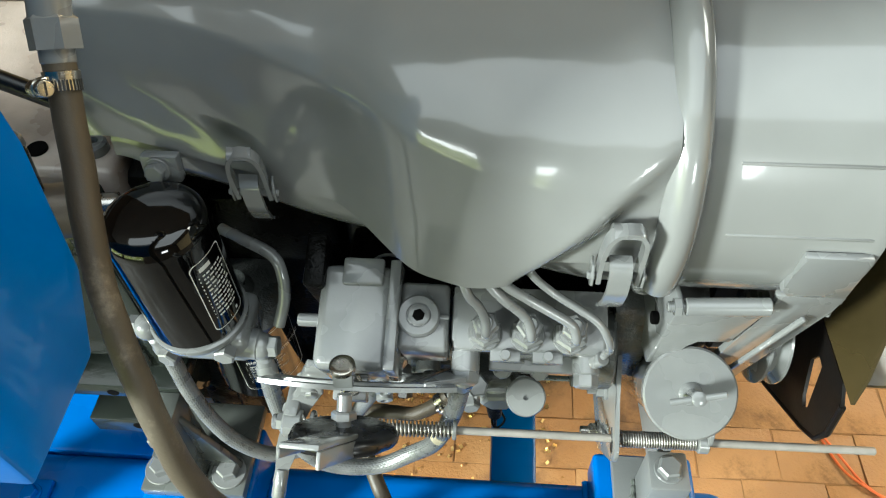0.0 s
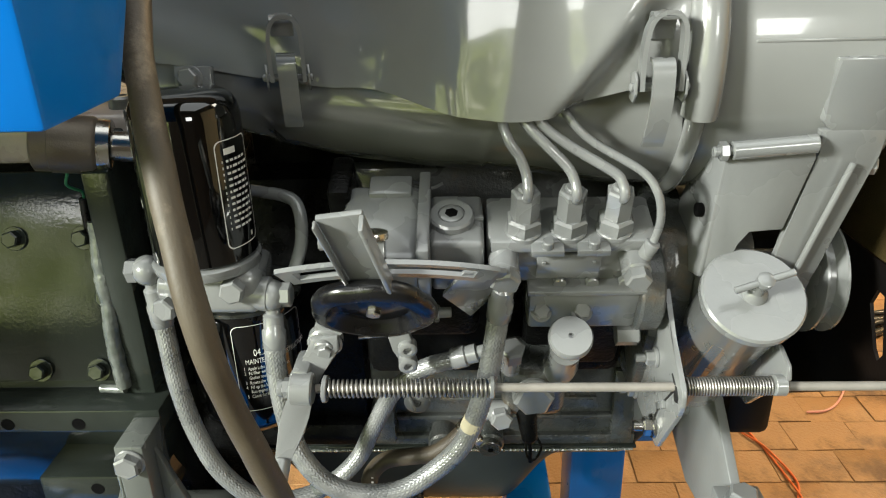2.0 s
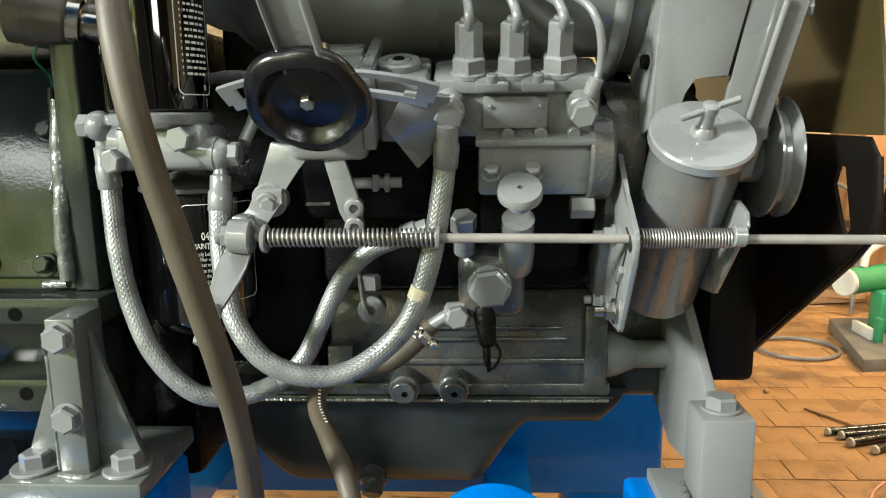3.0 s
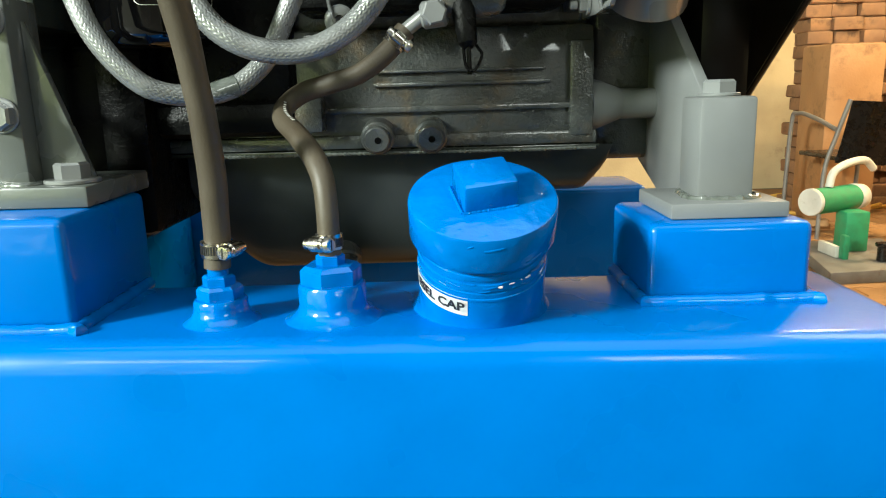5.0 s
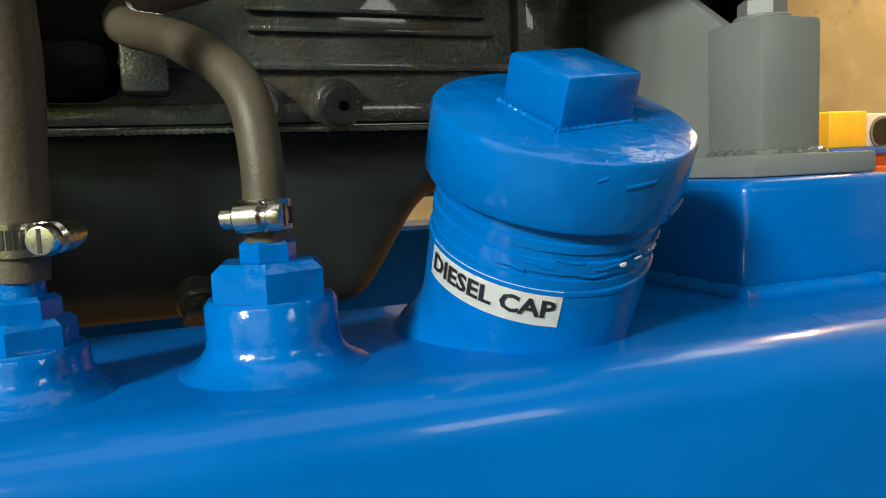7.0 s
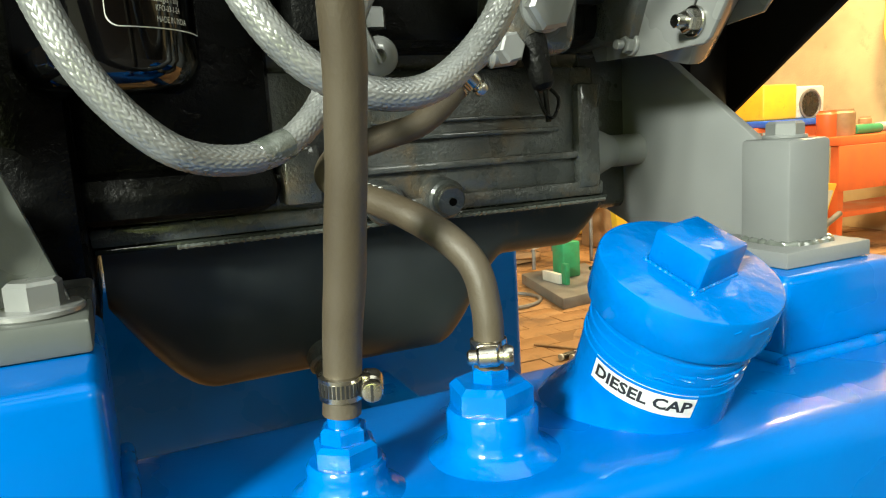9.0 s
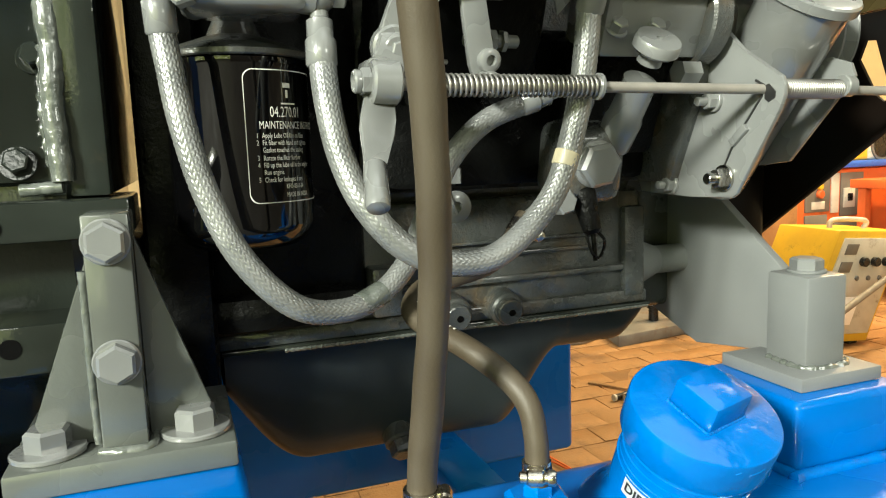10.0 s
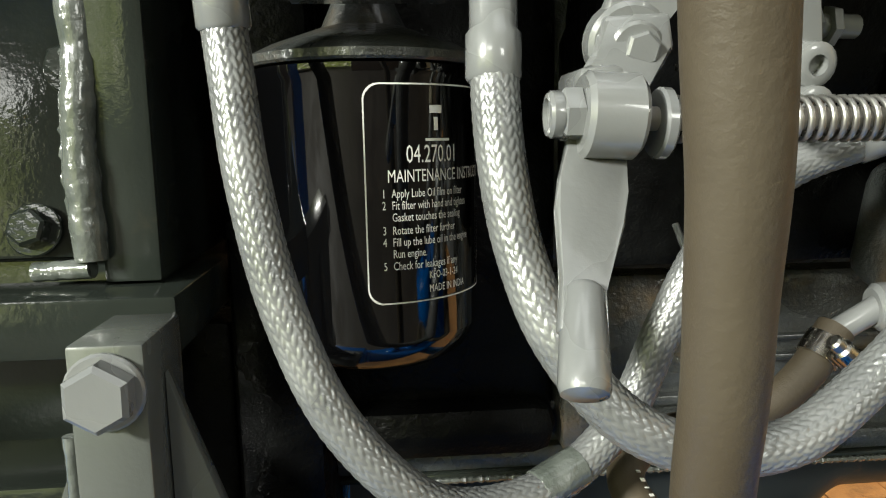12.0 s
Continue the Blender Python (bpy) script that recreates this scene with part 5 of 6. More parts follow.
for txt, s, x, y in (("04.270.01", 0.0096, 0.0165, 0.2675), ("MAINTENANCE INSTRUCTIONS", 0.0068, 0.0090, 0.2603), ("1", 0.0046, 0.0068, 0.2545), ("Apply Lube Oil film on filter", 0.0046, 0.0105, 0.2545),
                     ("2", 0.0046, 0.0068, 0.2500), ("Fit filter with hand and tighten", 0.0046, 0.0105, 0.2500), ("Gasket touches the sealing", 0.0046, 0.0105, 0.2455), ("3", 0.0046, 0.0068, 0.2405),
                     ("Rotate the filter further", 0.0046, 0.0105, 0.2405), ("4", 0.0046, 0.0068, 0.2360), ("Fill up the lube oil in the engine", 0.0046, 0.0105, 0.2360), ("Run engine.", 0.0046, 0.0105, 0.2315),
                     ("5", 0.0046, 0.0068, 0.2268), ("Check for leakages if any", 0.0046, 0.0105, 0.2268), ("KFO-03-1-24", 0.0044, 0.0255, 0.2222), ("MADE IN INDIA", 0.0044, 0.0255, 0.2168)):
    letters(txt, s, PRINT, (lambda q: (lambda px, py: pc(q[0] + px, q[1] + py)))((x, y)), "print", oilf, 0.66)
b = B()
for y0, y1, x0, x1 in ((0.2860, 0.2890, 0.027, 0.033), (0.2795, 0.2845, 0.029, 0.031), (0.2755, 0.2765, 0.025, 0.037)):
    patch(b, pc, x0, x1, y0, y1, 4)
part("print_block", b, PRINT, oilf)

UX, UY, UR = -0.2705, 0.048, 0.0385
fuelf = thing("fuel_filter", (UX, UY, 0.33), "upright glossy black fuel filter on a grey cast head", "filter")
b = B()
lathe(b, (UX, UY, 0.374), (0, 0, 1), [(0.036, 0), (UR, 0.002), (UR, 0.106), (0.0370, 0.113), (0.0340, 0.118), (0.029, 0.121), (0.016, 0.1225), (0, 0.123)], 72)
part("can", b, BLACK, fuelf)
b = B()
lathe(b, (UX, UY, 0.362), (0, 0, 1), [(0.034, 0), (0.0395, 0.003), (0.0405, 0.006), (0.0405, 0.010), (0.0385, 0.0115)], 56)
head = part("filter_head", b, GREY, fuelf)
b = B()
span(b, (-0.300, 0.024, 0.330), (-0.228, 0.078, 0.366), 0.008, 3)
rod(b, (-0.305, 0.038, 0.352), (-0.222, 0.037, 0.342), 0.0135, 28, 0.002)
part("head_block", b, GREY, fuelf)
b = B()
hexagon(b, (-0.2455, 0.024, 0.354), (0, -1, 0), 0.0165, 0.010, 0.25)
part("bolt", b, GREY, head)
for c, ax in (((-0.313, 0.036, 0.364), -1), ((-0.222, 0.036, 0.342), 1)):
    b = B()
    c = Vector(c)
    r = bmesh.ops.create_uvsphere(b, u_segments=24, v_segments=14, radius=0.0120, matrix=Matrix.Translation(c))
    banjo = part("banjo", b, GREY, fuelf)
    b = B()
    hexagon(b, c + Vector((ax * 0.008, 0, 0)), (ax, 0, 0), 0.0165, 0.008, 0.2)
    part("banjo_bolt", b, GREY, banjo)
b = B()
hexagon(b, (-0.298, 0.030, 0.338), (-0.2, -1, 0), 0.0165, 0.012, 0.3)
part("bolt", b, GREY, head)
pu = on_can(UX, UY, UR + 0.0003, 0.0, radians(50))
b = B()
round_frame(b, pu, -0.004, 0.030, 0.386, 0.466, 0.005, 0.0008)
part("label_border", b, PRINT, fuelf)
b = B()
rnd = random.Random(3)
for k in range(12):
    y = 0.450 - k * 0.0045
    x = 0.004
    while x < 0.024:
        w = rnd.uniform(0.0015, 0.005)
        patch(b, pu, x, x + w, y, y + 0.0018, 2)
        x += w + 0.0012
    patch(b, pu, 0.0005, 0.0013, y, y + 0.0018, 1)
patch(b, pu, 0.003, 0.014, 0.4555, 0.4600, 3)
patch(b, pu, 0.020, 0.0225, 0.390, 0.3935, 2)
part("print_block", b, PRINT, fuelf)
pu2 = on_can(UX, UY, UR + 0.0003, 0.0, radians(-62))
b = B()
for k in range(8):
    y = 0.392 + k * 0.0125
    patch(b, pu2, -0.012, -0.006 + 0.005 * (k % 3), y, y + 0.006, 4)
part("edge_print", b, WHITE, fuelf)
b = B()
tube(b, [(-0.262, 0.115, 0.401), (-0.236, 0.101, 0.4025), (-0.213, 0.089, 0.4015), (-0.204, 0.080, 0.393), (-0.202, 0.067, 0.372), (-0.208, 0.052, 0.350)], 0.0052, 14, 50)
solo("filter_pipe", b, GREY, "bent grey steel pipe beside the fuel filter", "pipe", (-0.19, 0.06, 0.38))


# ---- hoses ----
def braided(name, pts, label, bands, R0):
    h = thing(name, pts[len(pts) // 2], label, "hose", "braided hoses")
    line = even(spline(pts, 400), 0.00050)
    K, L = 22, 0.0021

    def weave(s, th):
        a = K * th / (2 * math.pi) + s / L / 2
        c = K * th / (2 * math.pi) - s / L / 2
        i, j = math.floor(a), math.floor(c)
        fa, fc = a - i, c - j
        over = ((i + j) % 4) < 2
        t = fa if over else fc
        run = (fc if over else fa) * 0.5 + (0.5 if ((i + j) % 2) else 0.0)
        return 0.00056 * (max(0.0, math.sin(math.pi * t)) ** 0.32) * (0.45 + 0.55 * math.sin(math.pi * run))
    b = B()
    sweep(b, line, R0, 120, weave)
    hose = part("braid", b, BRAID, h, angle=85)
    for i, (p0, p1, rr, mat, nm) in enumerate(bands):
        b = B()
        p0, p1 = Vector(p0), Vector(p1)
        d = (p1 - p0)
        L = d.length
        if nm == "ferrule":
            lathe(b, p0, d, [(rr * 0.9, 0), (rr, 0.0012), (rr, L * 0.42), (rr * 0.86, L * 0.47), (rr * 0.86, L * 0.75), (rr * 0.62, L * 0.8), (rr * 0.58, L)], 28)
        else:
            rod(b, p0, p1, rr, 28, 0.0006)
        part(nm, b, mat, h)
    return h


braided("braided_hose", [(-0.3118, 0.0400, 0.3266), (-0.3085, 0.0342, 0.3000), (-0.3040, 0.0278, 0.2664), (-0.2941, 0.0213, 0.2258), (-0.2770, 0.0165, 0.1877), (-0.2490, 0.0175, 0.1579), (-0.2187, 0.0278, 0.1500), (-0.1908, 0.0403, 0.1560),
                         (-0.1683, 0.0483, 0.1757), (-0.1530, 0.0527, 0.2060), (-0.1350, 0.0524, 0.2405), (-0.1100, 0.0495, 0.2650), (-0.0770, 0.0464, 0.2780)],
        "silver-grey braided hose looping from the filter to the feed pump",
        [((-0.3105, 0.0380, 0.316), (-0.3130, 0.0370, 0.358), 0.0090, GREY, "ferrule"), ((-0.2070, 0.0335, 0.1508), (-0.1895, 0.0408, 0.1567), 0.0080, WELD, "band"),
         ((-0.085, 0.047, 0.276), (-0.058, 0.045, 0.285), 0.0092, GREY, "ferrule")], 0.0071)
braided("braided_hose", [(-0.2230, 0.0310, 0.3054), (-0.2220, 0.0245, 0.2767), (-0.2177, 0.0170, 0.2460), (-0.2080, 0.0065, 0.2175), (-0.1885, 0.0000, 0.1925), (-0.1614, 0.0005, 0.1790), (-0.1280, 0.0046, 0.1785), (-0.0997, 0.0110, 0.1937),
                         (-0.0778, 0.0110, 0.2188), (-0.0647, 0.0122, 0.2524), (-0.0557, 0.0125, 0.2919), (-0.0488, 0.0150, 0.3377)],
        "silver-grey braided hose hanging between filter and injection pump",
        [((-0.2230, 0.0305, 0.298), (-0.2220, 0.0365, 0.334), 0.0094, GREY, "ferrule"), ((-0.0715, 0.0117, 0.2335), (-0.0680, 0.0119, 0.2430), 0.0084, BRASS, "band"),
         ((-0.0495, 0.0150, 0.332), (-0.046, 0.0, 0.372), 0.0094, GREY, "ferrule")], 0.0077)


def rubber(name, pts, r, label):
    h = thing(name, pts[0], label, "hose", "rubber hoses")
    line = even(spline(pts, 300), 0.0025)
    rnd = random.Random(len(pts))
    ph = [rnd.uniform(0, 6.28) for _ in range(6)]

    def wear(s, th):
        return 0.00022 * math.sin(s * 62 + ph[0]) + 0.00018 * math.sin(th * 2 + s * 30 + ph[1]) + 0.00015 * math.sin(th + s * 140 + ph[2])
    b = B()
    sweep(b, line, r, 28, wear)
    part("rubber_tube", b, RUBBER, h)
    return h


def jubilee(parent, c, axis, r, side, w=0.011, turn=1):
    """A worm-drive hose clamp: slotted band, housing and screw head."""
    c, a = Vector(c), Vector(axis).normalized()
    b = B()
    lathe(b, c - a * w / 2, a, [(r, 0), (r + 0.0009, 0.0004), (r + 0.0009, w - 0.0004), (r, w)], 40)
    cl = part("hose_clamp", b, ZINC, parent, "bright worm-drive hose clamp")
    s = Vector(side).normalized()
    t = a.cross(s).normalized() * turn
    # Black bars on the band paint the shade of its slots.
    b = B()
    for k in range(-3, 9):
        d = s.copy()
        d.rotate(Matrix.Rotation(radians((60 + k * 11) * turn), 3, a))
        box(b, c + d * (r + 0.0009), (0.0012, 0.0006, w * 0.55), 0, Matrix((d.cross(a), d, a)).transposed())
    part("band_slots", b, INK, cl)
    b = B()
    m = Matrix((t, s, a)).transposed()
    box(b, c + s * (r + 0.0022), (0.011, 0.0040, w * 0.98), 0.0012, m)
    rod(b, c + s * (r + 0.0045) - t * 0.0055, c + s * (r + 0.0045) + t * 0.0055, w * 0.46, 22, 0.0014)
    part("screw_housing", b, ZINC, cl)
    b = B()
    p = c + s * (r + 0.0048)
    rod(b, p - t * 0.010, p + t * 0.008, 0.0036, 20, 0.001)
    lathe(b, p + t * 0.0072, t, [(0.0048, 0), (0.0050, 0.0006), (0.0050, 0.003), (0.0043, 0.0046), (0.0036, 0.0048), (0, 0.0048)], 24)
    part("screw", b, ZINC, cl)
    b = B()
    box(b, p + t * 0.0119, (0.0006, 0.0012, 0.0074), 0, Matrix((t, s, a)).transposed())
    part("screw_slot", b, INK, cl)


hose1 = rubber("fuel_hose", [(-0.1935, -0.033, 0.037), (-0.1910, -0.0345, 0.07), (-0.1886, -0.0455, 0.1244), (-0.1906, -0.0671, 0.1950), (-0.2018, -0.0941, 0.2850), (-0.2178, -0.1075, 0.3716), (-0.2319, -0.0929, 0.4422),
                             (-0.2545, -0.0450, 0.5280), (-0.2677, 0.0094, 0.5873), (-0.2715, 0.0380, 0.6280)], 0.0088, "thick brown-grey rubber fuel hose arching down to the tank")
jubilee(hose1, (-0.1930, -0.0336, 0.050), (0.02, -0.05, 1), 0.0091, (0.93, -0.36, 0), 0.011, -1)
jubilee(hose1, (-0.2707, 0.0325, 0.6200), (-0.08, 0.57, 0.82), 0.0091, (-0.6, -0.8, 0.2))
b = B()
rod(b, (-0.2715, 0.0375, 0.6275), (-0.2722, 0.0430, 0.6350), 0.0095, 20, 0.0008)
hexagon(b, (-0.2720, 0.0420, 0.6335), (-0.08, 0.57, 0.82), 0.024, 0.018, 0.2)
tube(b, [(-0.2732, 0.0510, 0.6465), (-0.2745, 0.0600, 0.6590), (-0.2850, 0.0720, 0.6700), (-0.3050, 0.0850, 0.6740)], 0.0115, 18, 24)
part("end_fitting", b, GREY, hose1)
hose2 = rubber("return_hose", [(-0.1175, -0.032, 0.0435), (-0.1178, -0.032, 0.072), (-0.122, -0.022, 0.098), (-0.140, 0.010, 0.118), (-0.158, 0.045, 0.129), (-0.1625, 0.066, 0.138), (-0.150, 0.075, 0.149), (-0.128, 0.073, 0.156),
                               (-0.103, 0.069, 0.163), (-0.082, 0.072, 0.178), (-0.066, 0.077, 0.195)], 0.0078, "brown-grey rubber return hose bent from the tank to the feed pump")
jubilee(hose2, (-0.1175, -0.032, 0.0525), (0, 0.05, 1), 0.0081, (-0.5, -0.87, 0))
jubilee(hose2, (-0.0735, 0.0745, 0.187), (0.62, 0.2, 0.75), 0.0081, (0.2, -0.9, 0.1))

# faded printing along the return hose
hp = [Vector(p) for p in ((-0.1625, 0.066, 0.138), (-0.158, 0.045, 0.129), (-0.140, 0.010, 0.118), (-0.124, -0.022, 0.098))]
hl = even(spline(hp, 60), 0.0042)
b = B()
for k in range(1, 12):
    d = (hl[k + 1] - hl[k - 1]).normalized()
    o = (Vector((0.35, -0.55, 0.9)) - d * d.dot(Vector((0.35, -0.55, 0.9)))).normalized()
    box(b, hl[k] + o * 0.0080, (0.0006 + 0.0005 * (k % 3), 0.0020, 0.0003), 0, Matrix((d, o.cross(d), o)).transposed())
part("print_bar", b, PRINT, hose2, "white printed marks")

# ---- feed pump ----
feed = thing("feed_pump", (-0.01, 0.07, 0.24), "grey lift pump with a round hand primer", "pump")
FD = Vector((0, -0.64, 0.77)).normalized()
F0 = Vector((0.0045, 0.054, 0.268))
b = B()
lathe(b, F0 - FD * 0.028, FD, [(0.0135, 0), (0.0145, 0.002), (0.0145, 0.026), (0.0130, 0.030), (0.0125, 0.055), (0.0125, 0.058)], 32)
part("primer_barrel", b, GREY, feed)
b = B()
lathe(b, F0 + FD * 0.045, FD, [(0.009, 0), (0.0085, 0.006), (0.0150, 0.009), (0.0168, 0.011), (0.0168, 0.0165), (0.0155, 0.0185), (0.0022, 0.0188), (0.0020, 0.016), (0, 0.016)], 40)
part("primer_knob", b, GREY, feed)
b = B()
box(b, (-0.015, 0.085, 0.235), (0.055, 0.05, 0.06), 0.012, (12, 0, 0), 3)
part("pump_body", b, CAST, feed)
b = B()
rod(b, (-0.017, 0.075, 0.236), (-0.017, 0.056, 0.232), 0.018, 28, 0.002)
hexagon(b, (-0.017, 0.062, 0.233), (0, -1, -0.15), 0.030, 0.013, 0.15)
part("hex_cap", b, GREY, feed)
b = B()
rod(b, (-0.037, 0.055, 0.262), (-0.037, 0.038, 0.288), 0.0085, 20, 0.001)
hexagon(b, (-0.037, 0.042, 0.282), (0, -0.5, 0.85), 0.018, 0.014, 0.2)
part("outlet_bolt", b, GREY, feed)
b = B()
rod(b, (-0.053, 0.073, 0.205), (-0.034, 0.07, 0.207), 0.0105, 22, 0.002)
hexagon(b, (-0.044, 0.066, 0.206), (0.1, -1, 0), 0.017, 0.010, 0.2)
rod(b, (-0.067, 0.076, 0.194), (-0.05, 0.072, 0.206), 0.0055, 16)
part("inlet_union", b, GREY, feed)
b = B()
rod(b, (-0.022, 0.072, 0.215), (-0.018, 0.062, 0.180), 0.010, 20, 0.003, 0.007)
rod(b, (-0.018, 0.062, 0.182), (-0.0175, 0.060, 0.160), 0.0018, 10)
part("sediment_plug", b, DARK, feed)
b = B()
tube(b, [(-0.022, 0.066, 0.180), (-0.020, 0.060, 0.166), (-0.014, 0.059, 0.163), (-0.008, 0.062, 0.174), (-0.012, 0.067, 0.182)], 0.0012, 8, 30)
part("wire_bail", b, DARK, feed)
# second lever hanging under the governor
sl = thing("governor_lever", (-0.12, 0.03, 0.31), "grey drop lever with two clamp bolts under the governor", "lever")
b = B()
prism(b, [(-0.140, 0.020, 0.345), (-0.124, 0.018, 0.345), (-0.112, 0.030, 0.30), (-0.114, 0.034, 0.285), (-0.124, 0.034, 0.285), (-0.130, 0.030, 0.30)], (0, -1, -0.3), 0.006, 0.001)
part("arm", b, GREY, sl)
for z in (0.303, 0.289):
    b = B()
    lathe(b, (-0.119, 0.027, z), (0.1, -1, -0.2), [(0.0075, 0), (0.0075, 0.008), (0.006, 0.009), (0.0035, 0.009), (0.0033, 0.005), (0, 0.005)], 20)
    part("clamp_bolt", b, GREY, sl)
b = B()
tube(b, [(-0.13, 0.10, 0.24), (-0.125, 0.085, 0.215), (-0.12, 0.082, 0.20)], 0.0016, 8, 16)
lathe(b, (-0.118, 0.10, 0.205), (0, -1, 0), [(0.012, 0), (0.012, 0.012), (0.009, 0.014), (0.004, 0.014), (0.004, 0.008), (0, 0.008)], 24)
hexagon(b, (-0.118, 0.095, 0.222), (0, 0, 1), 0.014, 0.012)
solo("drain_cock", b, GREY, "small grey drain cock on the crankcase", "valve", (-0.12, 0.09, 0.21))

# ---- label on the filler neck ----
LR = 0.0426
lx = Vector((1, 0, 0))
lf = (Vector((0, -1, 0)) - NA * NA.dot(Vector((0, -1, 0)))).normalized()


def on_neck(x, y):
    a = radians(-53) + x / LR
    return NC + NA * (0.0372 + y) + (lx * math.sin(a) + lf * math.cos(a)) * LR


b = B()
patch(b, on_neck, -0.0285, 0.0280, -0.0072, 0.0072, 26)
ob = bmesh.ops.solidify(b, geom=b.faces[:], thickness=-0.0003)
part("label", b, WHITE, neck, "white tape label with black capitals")
LR_TEXT = 0.00045


def on_neck_text(x, y):
    p = on_neck(x, y)
    a = radians(-53) + x / LR
    return p + (lx * math.sin(a) + lf * math.cos(a)) * LR_TEXT


letters("DIESEL CAP", 0.0094, INK, lambda x, y: on_neck_text(x - 0.0262, y - 0.0033), "label_text", neck, 1.0, width=0.0525, heavy=0.00030)

# ---- control panel and its post ----
cp = thing("switchboard", (-0.42, -0.09, 0.515), "blue sheet-steel switchboard box above the frame", "switchboard")
b = B()
prism(b, yz(-0.80, [(-0.156, 0.518), (-0.080, 0.518), (-0.052, 0.562), (-0.040, 0.64), (-0.040, 0.95), (-0.156, 0.95)]), (1, 0, 0), 0.549, 0.003)
pbx = part("box", b, BLUE, cp)
b = B()
span(b, (-0.79, -0.162, 0.530), (-0.29, -0.156, 0.94), 0.002)
part("door", b, BLUE, pbx)
post2 = thing("panel_post", (-0.62, -0.03, 0.0), "blue square post with a bolted foot flange", "post")
b = B()
span(b, (-0.68, -0.075, 0.008), (-0.61, -0.005, 0.516), 0.004)
part("tube", b, BLUE, post2)
b = B()
span(b, (-0.74, -0.10, 0.0008), (-0.555, 0.03, 0.010), 0.002)
ff = part("foot_flange", b, BLUE, post2)
for x, y in ((-0.575, -0.08), (-0.575, 0.01)):
    b = B()
    bolt(b, (x, y, 0.010), (0, 0, 1), 0.017, 0.011, 1.3, 0.3)
    part("bolt", b, BLUE_ROUGH, ff)
# starter solenoid with its lead
sol = thing("starter_solenoid", (-0.40, 0.12, 0.44), "grey-brown cylindrical starter solenoid with cables", "solenoid")
SA = Vector((0.95, 0.28, -0.14)).normalized()
S0 = Vector((-0.402, 0.078, 0.4530))
b = B()
lathe(b, S0, SA, [(0.0185, 0), (0.0215, 0.002), (0.0215, 0.013), (0.0225, 0.0135), (0.0225, 0.043), (0.0210, 0.045), (0.0200, 0.046)], 40)
part("can", b, surface("dusty_steel_can", (0.17, 0.145, 0.115), (0.12, 0.10, 0.08), 0.35, 0.5, metal=0.4), sol)
b = B()
lathe(b, S0 + SA * 0.0455, SA, [(0.0165, 0), (0.0205, 0.0008), (0.0205, 0.0100), (0.0190, 0.0110), (0.012, 0.0115), (0.012, 0.030)], 32)
part("mount_nut", b, STEEL, sol)
b = B()
rod(b, S0 + SA * 0.020 + Vector((0, 0, 0.018)), S0 + SA * 0.022 + Vector((0.002, 0.004, 0.062)), 0.0085, 18, 0.0015)
part("terminal_boot", b, KNOB, sol)
b = B()
tube(b, [(-0.310, 0.175, 0.455), (-0.332, 0.162, 0.470), (-0.357, 0.157, 0.4905), (-0.385, 0.156, 0.505), (-0.415, 0.155, 0.522), (-0.47, 0.15, 0.555)], 0.0078, 14, 40)
part("cable", b, KNOB, sol)
b = B()
lathe(b, (-0.3690, 0.1565, 0.4965), (-0.86, -0.03, 0.50), [(0.0085, 0), (0.0105, 0.001), (0.0105, 0.0055), (0.0085, 0.0065)], 24)
part("cable_band", b, WIRE_ORANGE, sol)
b = B()
tube(b, [S0 + SA * 0.022 - Vector((0, 0.006, 0.021)), (-0.385, 0.080, 0.418), (-0.386, 0.100, 0.406), (-0.3915, 0.112, 0.396)], 0.0012, 8, 24)
part("thin_wire", b, WIRE_GREEN, sol)
b = B()
rod(b, (-0.3915, 0.110, 0.397), (-0.3945, 0.112, 0.364), 0.0035, 10, 0.001)
part("wire_sleeve", b, KNOB, sol)
# top of the generator seen from above
tb = thing("terminal_saddle", (-0.45, 0.16, 0.44), "brown-grey cast saddle with lifting eyes on the generator", "casting")
b = B()
span(b, (-0.62, 0.112, 0.425), (-0.334, 0.36, 0.466), 0.008, 3)
part("saddle", b, surface("brown_dusty_casting", (0.46, 0.40, 0.35), (0.37, 0.315, 0.27), 0.25, 0.4, coat=0.5), tb)
for x in (-0.356, -0.428):
    b = B()
    lathe(b, (x, 0.139, 0.466), (0, 0, 1), [(0.011, 0), (0.011, 0.008), (0.009, 0.010), (0.005, 0.010), (0.0048, 0.004), (0, 0.004)], 24)
    part("eye", b, GREY, tb)
b = B()
rod(b, (-0.405, 0.137, 0.4655), (-0.405, 0.137, 0.4685), 0.0085, 20)
part("bolt_hole", b, HOLE, tb)

# ---- on the floor and along the walls ----
rnd = random.Random(11)
rods_t = thing("steel_rods", (1.25, 1.72, FLOOR), "a few short dark steel rods lying together on the pavers", "rods")
for k, (x, y, a, ln, r) in enumerate(((1.125, 1.754, 0.20, 0.34, 0.012), (1.154, 1.725, 0.17, 0.33, 0.013), (1.157, 1.672, 0.32, 0.36, 0.014), (1.206, 1.622, 0.45, 0.30, 0.013))):
    d = Vector((math.cos(a), math.sin(a), 0))
    p = Vector((x, y, FLOOR + 0.001 + r))
    b = B(); rod(b, p, p + d * ln, r, 14, 0.001); bar = part("rod", b, KNOB, rods_t)
    b = B(); rod(b, p - d * 0.006, p + d * 0.004, r * 1.04, 14, 0.001); part("sawn_end", b, MACH_L, bar, "pale bare sawn end")
b = B(); tube(b, [(1.143, 1.961, FLOOR + 0.005), (1.20, 1.87, FLOOR + 0.007), (1.255, 1.783, FLOOR + 0.008)], 0.005, 8, 12)
